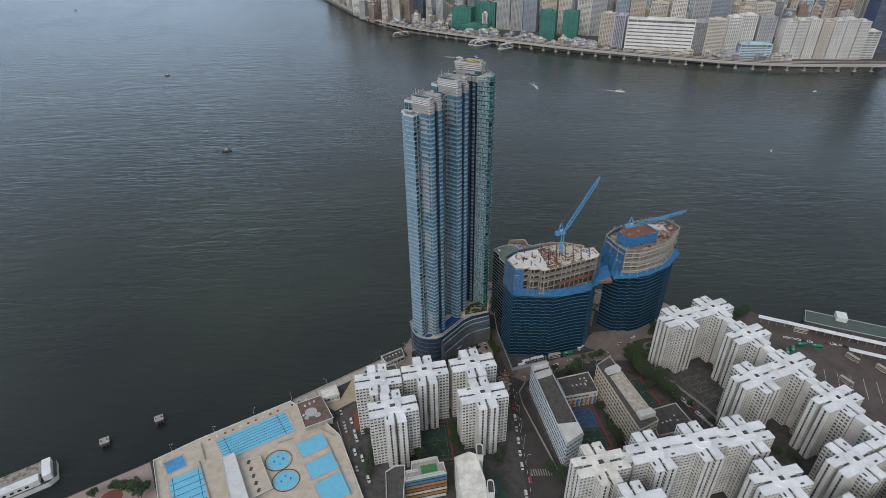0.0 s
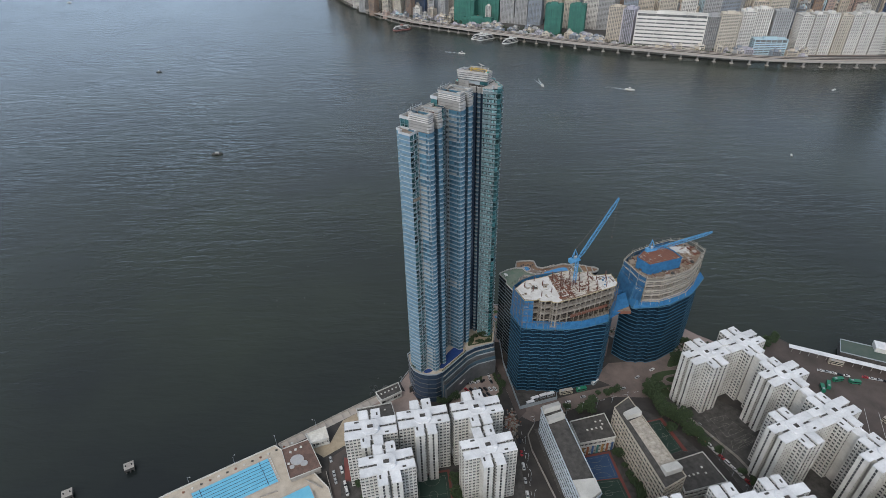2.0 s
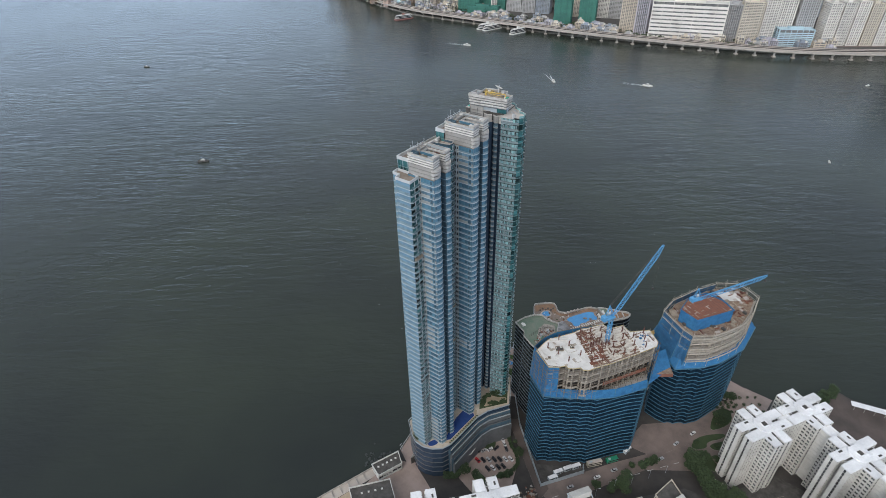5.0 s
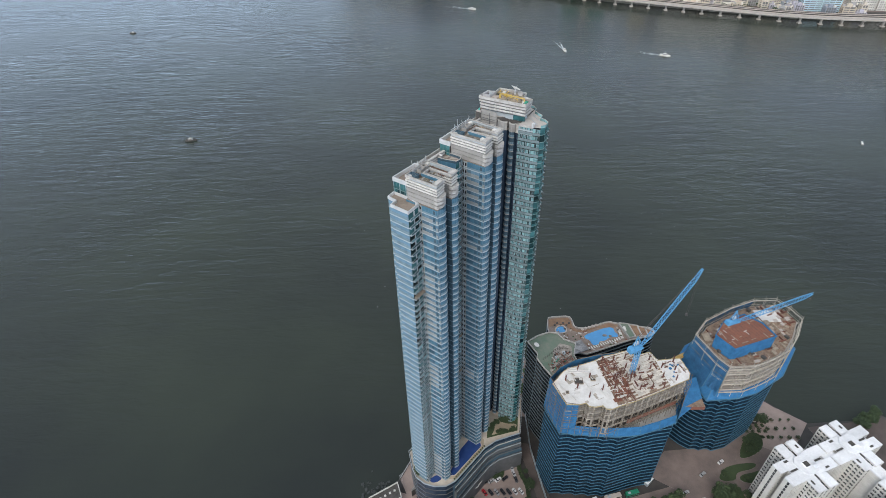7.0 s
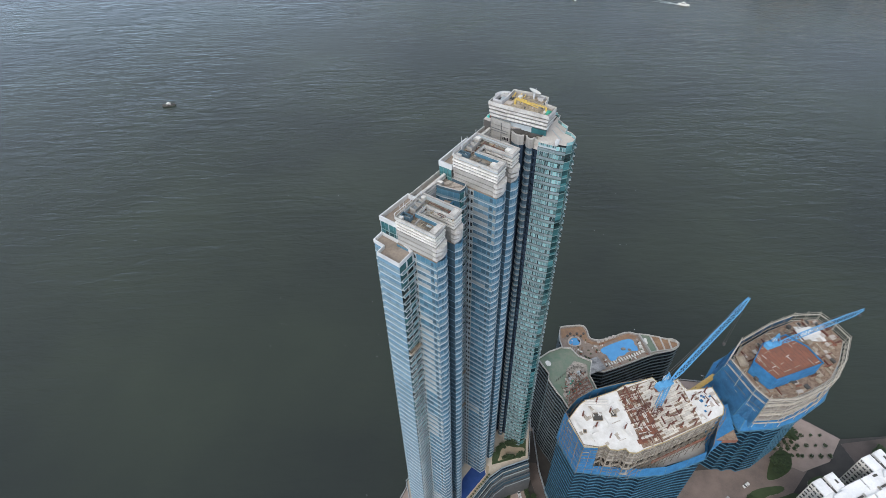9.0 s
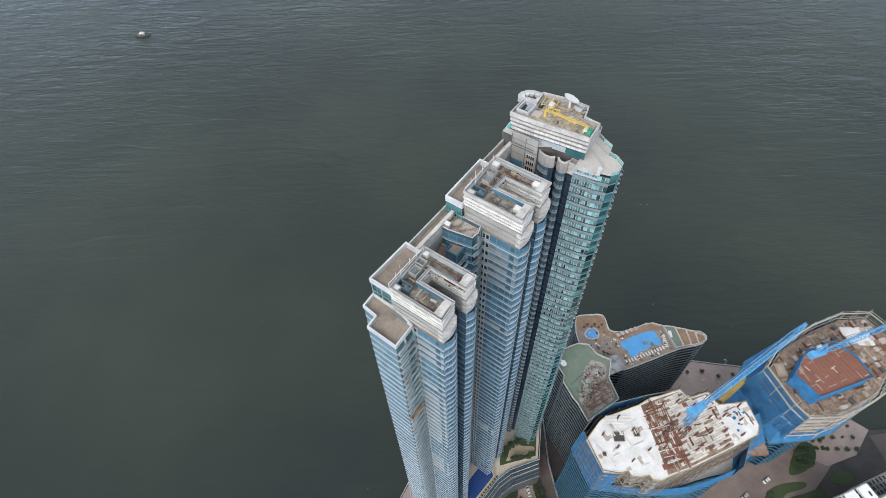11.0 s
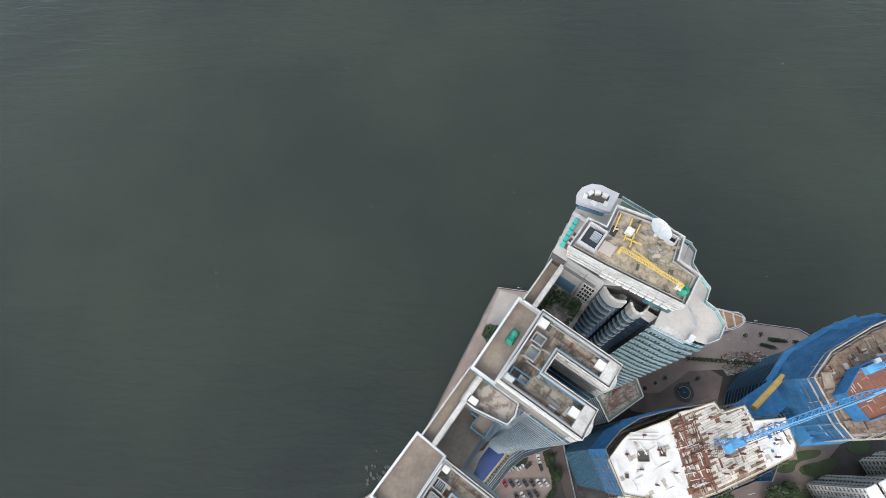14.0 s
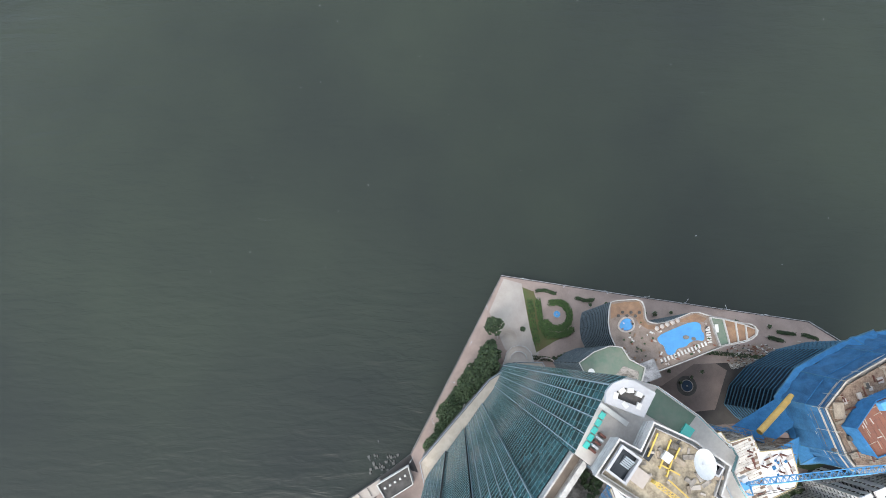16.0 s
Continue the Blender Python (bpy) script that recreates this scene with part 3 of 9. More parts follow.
def bay_dark(m, w):
    m.block(0, w, 0, 0.3, 0, 0.1, SPANDREL)
    m.pane(0, w, 0.3, FLOOR, 0.02, NAVY_GLASS)
    m.block(w - 0.06, w, 0.3, FLOOR, 0, 0.08, SPANDREL)


def bay_slate(m, w):
    m.block(0, w, 0, 0.25, 0, 0.08, GLASS_JOINT)
    m.pane(0, w, 0.25, FLOOR, 0.02, SLATE_GLASS)
    m.block(w - 0.05, w, 0.25, FLOOR, 0, 0.05, NAVY_GLASS)


def bay_louvre(m, w):
    """A shallow grey balcony front with bright windows above and a black strip painted as shade under the slab."""
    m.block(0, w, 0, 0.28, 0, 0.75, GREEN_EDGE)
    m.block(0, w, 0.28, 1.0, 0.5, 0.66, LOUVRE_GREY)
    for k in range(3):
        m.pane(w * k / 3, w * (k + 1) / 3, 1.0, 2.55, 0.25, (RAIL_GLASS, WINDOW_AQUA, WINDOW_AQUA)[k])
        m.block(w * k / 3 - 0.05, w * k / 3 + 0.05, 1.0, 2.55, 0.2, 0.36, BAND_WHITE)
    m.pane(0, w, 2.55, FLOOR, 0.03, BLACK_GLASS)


def bay_green(m, w):
    """Green glass of the harbour side."""
    m.block(0, w, 0, 0.28, 0, 0.1, GREEN_EDGE)
    m.pane(0, w, 0.28, 1.2, 0.03, GREEN_GLASS)
    m.pane(0, w, 1.2, FLOOR, 0.02, GREEN_GLASS)
    m.block(w - 0.06, w, 0.28, FLOOR, 0, 0.09, GREEN_EDGE)


def bay_bowed(m, w):
    """Grey-blue bowed glass with a pale stone course."""
    m.block(0, w, 0, 0.5, 0, 0.1, STONE_BAND)
    m.pane(0, w, 0.5, 1.4, 0.04, PALE_GLASS)
    m.pane(0, w, 1.4, FLOOR, 0.02, SLATE_GLASS)
    m.block(w - 0.04, w, 0.5, FLOOR, 0, 0.05, NAVY_GLASS)


BOWED = module_of(bay_bowed)
BAND, BLUE, GREYED, SQUARE, VENT, LOBE, BALCONY, DARK, GREEN, SLATE, LOUVRE = (module_of(f) for f in (bay_band, bay_blue, bay_greyed, bay_square, bay_vent, bay_lobe, bay_balcony, bay_dark, bay_green, bay_slate, bay_louvre))
WIDTHS = {BAND: 1.5, BLUE: 1.9, GREYED: 1.9, SQUARE: 1.5, VENT: 2.0, LOBE: 1.6, BALCONY: 2.8, DARK: 1.5, GREEN: 1.5, SLATE: 1.2, LOUVRE: 2.1}


face_rng = random.Random(17)


def shaft(poly, z0, z1, styles, name="shaft", singles=1, roof=TERRACE_FLOOR):
    """A storeyed shaft with one style of bay to each side (None: a hidden side)."""
    Geo().prism(poly, z0, z1, DARK_CONCRETE, roof).put(name, tower)
    for (a, b), style in zip(edges(poly), styles):
        if style is GREEN and (Vector(b) - Vector(a)).length > 6:
            d = (Vector(b) - Vector(a)).normalized()
            for k in range(int((Vector(b) - Vector(a)).length / 2.9) + 1):
                p = Vector(a) + d * (0.15 + 2.9 * k) + Vector((d.y, -d.x)) * 0.12
                Geo().beam((p.x, p.y, z0), (p.x, p.y, z1), 0.1, BAND_WHITE, 0.2).put("facade_fin", tower)
        if style:
            if style not in (BLUE, VENT):
                facade(tower, a, b, z0, z1, FLOOR, style, WIDTHS[style], 1, "window", True)
                continue
            # storeys of blue glass, broken by runs with deep grey spandrels; a column of small windows where the bays meet the recess
            n = round((z1 - z0) / FLOOR)
            h = (z1 - z0) / n
            cuts = ((0.0, 0.36, 0), (0.36, 0.5, VENT), (0.5, 0.84, 0), (0.84, 0.94, SQUARE), (0.94, 1.0, 0)) if style is VENT else ((0.0, 1.0, 0),)
            k = 0
            while k < n:
                down = n - k
                run = min(n - k, face_rng.choice((1, 2, 3)) if down < 14 else face_rng.choice((2, 4, 5, 7)))
                greyed = 2 < down and (face_rng.random() < (0.6 if down < 18 else 0.16))
                for t0, t1, piece in cuts:
                    piece = piece or (GREYED if greyed else BLUE)
                    facade(tower, Vector(a).lerp(Vector(b), t0), Vector(a).lerp(Vector(b), t1), z0 + k * h, z0 + (k + run) * h, FLOOR, piece, WIDTHS[piece], 1 if k + run == n else 0, "window", True)
                k += run
            if style is VENT:
                p = Vector(a).lerp(Vector(b), 0.43)
                nrm = Vector((Vector(b).y - Vector(a).y, Vector(a).x - Vector(b).x)).normalized() * 0.35
                Geo().tube((p.x + nrm.x, p.y + nrm.y, z0), (p.x + nrm.x, p.y + nrm.y, z1), 0.14, BAND_WHITE, n=6).put("downpipe", tower)


def parapet(poly, z, h, material, wall=0.35, name="parapet", label=""):
    Geo().ring(poly, wall, z, z + h, material).put(name, tower, label)


def crown(poly, z0, z1, name="crown"):
    """Stone courses with shadow lines painted as dark strips, three pale lips under the edge, and a sunk roof behind a
    thin parapet.
    """
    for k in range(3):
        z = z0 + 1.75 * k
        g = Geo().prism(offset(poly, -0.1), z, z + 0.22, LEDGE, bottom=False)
        g.prism(offset(poly, 0.1 + 0.05 * k), z + 0.22, z + 1.5, STONE_BAND)
        g.prism(offset(poly, 0.26 + 0.05 * k), z + 1.5, z + 1.75, STONE_BAND)
        g.put(name + "_band", tower)
    z = z0 + 5.25
    floor = z1 - 1.5
    Geo().prism(offset(poly, 0.0), z, floor, STONE_BAND, ROOF_MOSS).put("roof", tower, "stained sunk roof")
    Geo().ring(offset(poly, 0.02), 0.3, floor, z1 - 0.3, SPANDREL).put("parapet", tower)
    for k in range(3):
        a = z + 0.25 + 1.15 * k
        # dark rings put the shade below the lips into the colour
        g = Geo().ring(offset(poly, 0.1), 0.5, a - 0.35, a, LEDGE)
        g.ring(offset(poly, 0.26 + 0.07 * k), 0.34, a, a + 0.55, LIP_WHITE)
        g.put(name + "_lip", tower)
    g = Geo().ring(offset(poly, 0.42), 0.15, z1 - 0.75, z1, STONE_LIP)
    g.ring(offset(poly, 0.02), 0.16, z1 - 0.75, z1 - 0.1, STONE_BAND)
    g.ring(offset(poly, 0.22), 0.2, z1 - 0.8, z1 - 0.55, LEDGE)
    g.put("coping", tower)
    for (x0, y0), (x1, y1) in ((poly[0], poly[1]), (poly[4], poly[5])):
        Geo().box(x0 + 0.05, max(y0, y1) - 0.2, floor, x1 - 0.05, max(y0, y1) + 1.7, z1 - 0.12, STONE_BAND, STONE_LIP).put("wing_end", tower)
    # blue glazing on the inner side of the slot's parapets
    q = offset(poly, -0.36)
    g = Geo()
    for i in (1, 2, 3):
        g.beam((*q[i], floor + 0.6), (*q[i + 1], floor + 0.6), 0.12, BLUE_GLASS, 1.1)
    g.put("inner_glazing", tower)


LIP_WHITE = mat("white_stone_lip", (0.64, 0.63, 0.6), (0.46, 0.445, 0.42), 0.65, scale=0.5, fine=2, bump=0.05)
STONE_LIP = mat("pale_stone_lip", (0.47, 0.46, 0.44), (0.31, 0.295, 0.275), 0.65, scale=0.5, fine=2, bump=0.05)
ROOF_MOSS = mat("stained_roof_felt", (0.235, 0.205, 0.165), (0.085, 0.072, 0.055), 0.95, scale=0.55, fine=3, stain=0.2, bump=0.3)
PAV_GREY = mat("grey_coated_roof", (0.40, 0.40, 0.41), (0.33, 0.33, 0.34), 0.7, scale=0.4, fine=2)
TERRACE_PALE = mat("pale_terrace_paving", (0.44, 0.41, 0.38), (0.36, 0.335, 0.31), 0.85, scale=0.25, fine=2)
ROOF_TAN = mat("tan_roof_screed", (0.40, 0.345, 0.255), (0.15, 0.125, 0.09), 0.9, scale=0.7, fine=3, stain=0.35, bump=0.3)
STAINED_TERRACE = mat("rain_stained_terrace", (0.36, 0.32, 0.28), (0.16, 0.13, 0.11), 0.9, scale=0.3, fine=0.6, stain=0.12)
# west tower
PODIUM_TOP = 30
U_WEST = [(-29.3, -9.7), (-23.8, -9.2), (-23.8, 0.0), (-20.2, 0.0), (-20.2, -9.4), (-15.8, -9.2), (-15.8, 5.0), (-29.3, 4.6)]
shaft(U_WEST, PODIUM_TOP, 208.5, (LOBE, SLATE, LOBE, SLATE, LOBE, BLUE, None, VENT))
crown(offset(U_WEST, -0.5), 208.5, 218.6)
# bowed bays at the wing ends
for u0, u1, w, z1 in ((-29.0, -24.1, -9.55, 208.5), (-20.0, -16.0, -9.35, 208.5), (-0.8, 4.5, -11.2, 213.3), (8.5, 13.0, -10.7, 213.3)):
    n = 5
    pts = [(u0 + (u1 - u0) * k / n, w - 0.9 * math.sin(math.pi * k / n)) for k in range(n + 1)]
    for a, b in zip(pts, pts[1:]):
        facade(tower, a, b, PODIUM_TOP, z1, FLOOR, BAND, 1.2, 1, "window", True)
for u0, u1, w, z1 in ((-29.0, -24.1, -9.55, 208.5), (-20.0, -16.0, -9.35, 208.5), (-0.8, 4.5, -11.2, 213.3), (8.5, 13.0, -10.7, 213.3)):
    for k in range(3):
        pts = [(u0 - 0.15, w + 1.2)] + [(u0 - 0.15 + (u1 - u0 + 0.3) * j / 6, w - (0.5 + 0.35 * k) * math.sin(math.pi * j / 6)) for j in range(7)] + [(u1 + 0.15, w + 1.2)]
        Geo().prism(ccw(pts), z1 + 0.3 + 1.75 * k, z1 + 1.5 + 1.75 * k, STONE_LIP).put("capital", tower)
# low front lobe with its terrace
FRONT = [(-35.6, -1.5), (-29.5, -1.2), (-28.2, 4.7), (-28.0, 11.3), (-31.8, 11.0), (-32.2, 6.9), (-35.4, 6.6)]
shaft(FRONT, PODIUM_TOP - 16, 207.6, (BALCONY, VENT, None, GREEN, LOBE, GREEN, LOBE))
parapet(offset(FRONT, 0.2), 207.6, 1.3, WHITE_METAL)
# harbour strip
STRIP_W = [(-28.0, 4.7), (-15.6, 5.0), (-15.4, 11.1), (-28.0, 11.3)]
shaft(STRIP_W, 10, 213.4, (None, None, GREEN, GREEN))
Geo().ring(offset(STRIP_W, 0.2), 0.4, 213.4, 215.0, WHITE_METAL).put("parapet", tower)
# recess between west and middle towers
RECESS_A = [(-15.8, 1.5), (-8.0, 1.5), (-5.8, 4.8), (-5.8, 8.4), (-15.6, 8.4)]
shaft(RECESS_A, 10, 206.8, (BALCONY, None, None, None, None))
SUB_A = [(-5.0, -0.6), (-3.0, -0.9), (-1.0, -0.2), (-1.0, 8.2), (-6.2, 8.2), (-6.2, 5.4)]
shaft(SUB_A, PODIUM_TOP, 213.6, (BALCONY, BALCONY, None, None, BLUE, BLUE), roof=STAINED_TERRACE)
parapet(offset(SUB_A, 0.15), 213.6, 1.0, SLATE_GLASS)
Geo().ring(offset(SUB_A, 0.22), 0.3, 214.6, 214.72, STONE_LIP).put("coping", tower)
Geo().box(-5.9, 5.6, 213.6, -4.7, 7.4, 215.4, STONE_BAND, WHITE_WALL).put("stair_head", tower)
SUB_LOW = [(-9.0, 1.2), (-4.9, 1.2), (-4.9, 5.6), (-6.9, 5.6), (-6.9, 4.3), (-9.0, 4.3)]
shaft(SUB_LOW, PODIUM_TOP, 209.6, (BALCONY, None, BLUE, BLUE, BLUE, BLUE))
Geo().ring(offset(SUB_LOW, 0.1), 0.25, 209.6, 210.5, BLUE_GLASS).put("parapet", tower)
def gallery(u0, u1, w0, w1, z0, z1):
    """A sunk roof walk between a banded inner wall and a thin harbour-side parapet."""
    Geo().box(u0, w0, z0, u1, w1, z1 - 1.9, STONE_BAND, TERRACE_FLOOR).put("roof_walk", tower)
    Geo().box(u0, w1, z1 - 2.4, u1, w1 + 0.3, z1, STONE_LIP).put("parapet", tower)
    Geo().box(u0, w0 - 0.25, z1 - 7.5, u1, w0 + 0.25, z1 + 0.05, STONE_BAND).put("screen_wall", tower)
    for k in range(4):
        Geo().box(u0, w0 - 0.5, z1 + 0.2 - 0.95 * k - 0.5, u1, w0 + 0.4, z1 + 0.2 - 0.95 * k, STONE_LIP).put("screen_rail", tower)


gallery(-15.4, -0.6, 7.7, 10.1, 190, 215.2)
facade(tower, (-1.0, 10.3), (-15.5, 10.3), 10, 212, FLOOR, GREEN, 1.5, 1, "window", True)
# middle tower
U_MID = [(-1.0, -11.3), (4.7, -10.9), (4.7, -0.9), (8.3, -0.9), (8.3, -10.7), (13.2, -10.5), (13.4, 5.4), (-1.0, 5.0)]
shaft(U_MID, PODIUM_TOP, 213.4, (LOBE, SLATE, LOBE, SLATE, LOBE, SLATE, None, VENT))
crown(offset(U_MID, -0.5), 213.4, 223.6)
STRIP_M = [(-1.2, 5.0), (13.8, 5.4), (13.8, 9.9), (-1.2, 9.6)]
shaft(STRIP_M, 10, 217.8, (None, GREEN, GREEN, GREEN))
Geo().ring(offset(STRIP_M, 0.2), 0.4, 217.8, 219.6, WHITE_METAL).put("parapet", tower)
# recess between middle and east towers, with its roof garden
RECESS_B = [(13.4, -1.0), (23.7, -1.0), (23.7, 6.8), (13.8, 6.8)]
shaft(RECESS_B, 10, 210.0, (DARK, None, GREEN, None), roof=ROOF_GREY)
gallery(13.8, 23.6, 6.9, 9.0, 10, 219.6)
facade(tower, (23.6, 9.35), (13.8, 9.35), 10, 216.8, FLOOR, GREEN, 1.5, 1, "window", True)
# two bowed glass shafts in the cleft, with a dark slot between
def bow(arc, z1, glazed):
    """A bowed glass shaft under a curved stone screen."""
    poly = ccw(arc + [(26.6, arc[-1][1]), (26.6, arc[0][1])])
    Geo().prism(poly, PODIUM_TOP, z1 - 3.6, NAVY_GLASS, ROOF_GREY).put("bowed_shaft", tower)
    for a, b in list(zip(arc, arc[1:]))[:glazed]:
        facade(tower, a, b, PODIUM_TOP, z1 - 3, FLOOR, BOWED, 1.2, 1, "window", True)
    g = Geo()
    for a, b in zip(arc, arc[1:]):
        g.beam((*a, z1 - 1.8), (*b, z1 - 1.8), 0.35, STONE_BAND, 3.4)
        g.beam((*a, z1), (*b, z1), 0.45, STONE_LIP, 0.3)
    g.put("curved_screen", tower)


bow([(24.3, -0.9), (23.6, -1.8), (23.1, -2.8), (22.9, -3.8), (23.1, -4.8), (23.8, -5.8)], 221, 4)
bow([(24.2, -6.5), (23.5, -7.1), (23.1, -7.9), (23.2, -8.7), (23.8, -9.2), (24.6, -9.3)], 221, 4)
Geo().box(25.6, -11.8, PODIUM_TOP, 26.4, -0.9, 217, NAVY_GLASS).put("slot_glazing", tower)
for k in range(56):
    Geo().box(24.5, -11.5, 62 + 2.8 * k, 25.6, -9.4, 62.5 + 2.8 * k, NAVY_GLASS).put("balcony_slab", tower)
Geo().ring(rect(24.4, -11.8, 26.4, -9.3), 0.25, 217.0, 220.8, STONE_LIP).put("shaft_screen", tower)
# east tower
MAIN_E = [(26.2, -11.2), (38.9, -9.6), (40.2, -3.0), (40.2, 5.0), (38.6, 9.4), (36.0, 11.0), (23.7, 9.6), (23.7, -0.9), (26.2, -5.0)]
shaft(MAIN_E, 14, 222.0, (None, GREEN, GREEN, GREEN, GREEN, GREEN, None, None, None), roof=TERRACE_PALE)
LOBE_E = [(25.0, -11.4), (23.2, -11.5), (24.0, -17.4), (24.8, -20.2), (26.6, -21.4), (29.4, -21.0), (30.9, -18.8), (31.2, -16.6), (33.8, -16.1), (35.0, -13.4), (36.2, -11.5), (38.6, -10.9), (39.2, -9.7)]
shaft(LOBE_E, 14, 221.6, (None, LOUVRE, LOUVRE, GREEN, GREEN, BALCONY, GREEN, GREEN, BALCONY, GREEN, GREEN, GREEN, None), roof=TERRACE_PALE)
# banded stone edge on the street side of the terrace, glass rails on the others
for k in range(3):
    Geo().beam((23.1, -11.6, 218.4 + 1.5 * k), (23.9, -17.4, 218.4 + 1.5 * k), 0.9, STONE_LIP if k == 2 else SPANDREL, 0.5).put("terrace_band", tower)
Geo().box(23.3, -17.9, 221.6, 24.3, -17.0, 223.4, WHITE_METAL).put("end_pier", tower)
g = Geo()
for a, b in zip(LOBE_E[3:], LOBE_E[4:]):
    g.quad((*a, 221.7), (*b, 221.7), (*b, 222.7), (*a, 222.7), RAIL_GLASS)
    g.beam((*a, 222.75), (*b, 222.75), 0.14, STONE_LIP)
g.put("terrace_rail", tower)
Geo().beam((30.6, -12.4, 221.75), (26.6, -17.6, 221.75), 0.14, SPANDREL, 0.3).put("terrace_channel", tower)
Geo().beam((31.0, -16.6, 221.75), (33.8, -12.0, 221.75), 0.14, SPANDREL, 0.3).put("terrace_channel", tower)
CROWN_E = ccw([(23.6, 7.0), (24.0, 1.0), (25.6, -12.4), (30.8, -12.0), (31.2, -7.9), (35.3, -6.9), (35.2, -1.4), (34.0, 4.2), (29.5, 3.6), (29.0, 7.0)])
Geo().prism(offset(CROWN_E, -0.9), 221.6, 224.4, SPANDREL).put("crown_base", tower)
Geo().beam((25.2, -7.6, 223.0), (26.0, -12.4, 223.0), 0.7, GREEN_GLASS, 1.8).put("glazed_strip", tower)
for k in range(4):
    z = 223.8 + 1.35 * k
    # dark strip under each band stands in for the shade of the gap
    g = Geo().prism(offset(CROWN_E, -0.25), z, z + 0.55, LEDGE)
    o = 0.15 + 0.14 * k
    if k < 3:
        g.prism(offset(CROWN_E, o), z + 0.55, z + 1.35, STONE_LIP, STONE_BAND)
    else:
        g.prism(offset(CROWN_E, -0.3), z + 0.55, z + 0.8, LEDGE, ROOF_TAN)
        g.ring(offset(CROWN_E, o), 0.25, z + 0.4, z + 1.7, STONE_LIP)
        g.ring(offset(CROWN_E, o - 0.7), 0.15, z + 0.6, z + 1.4, STONE_BAND)
    g.put("crown_band", tower)
# white light panels set along the street-side bands
a, b = Vector((23.62, 0.8)), Vector((25.05, -11.6))
for row in range(2):
    for k in range(9):
        p0, p1 = a.lerp(b, (k + 0.1) / 9), a.lerp(b, (k + 0.9) / 9)
        Geo().beam((p0.x, p0.y, 225.1 + 1.35 * row), (p1.x, p1.y, 225.1 + 1.35 * row), 0.3, WHITE_WALL, 0.5).put("light_panel", tower)
# the round-cornered pavilion on the corner
PAV = ccw([(32.8, 11.0), (34.3, 11.8), (35.8, 11.7), (37.4, 10.7), (38.2, 9.2), (38.6, 5.6), (34.4, 5.1)])
Geo().prism(offset(PAV, -0.8), 222, 225.4, BLUE_GLASS, DARK_CONCRETE).put("pavilion", tower)
Geo().ring(PAV, 1.25, 225.0, 226.0, PAV_GREY).put("pavilion_roof", tower)
for x, y, turn in ((34.6, 10.3, 20), (35.8, 9.9, -20), (36.6, 8.9, -50), (36.9, 7.5, -80), (35.4, 6.6, 10), (34.3, 8.4, 75)):
    Geo().box(-0.5, -0.35, 0, 0.5, 0.35, 0.7, WHITE_WALL).put("roof_unit", tower, at=pose(x, y, 225.4, 0, 0, turn))
Geo().box(32.0, 5.4, 222.0, 32.8, 10.6, 222.32, PAV_GREY, WHITE_WALL).put("plinth", tower)


# ---- roof fittings of the tower ----
def unit(x, y, z, w, d, h, material, name="roof_unit"):
    Geo().box(x - w / 2, y - d / 2, z, x + w / 2, y + d / 2, z + h, material).put(name, tower)


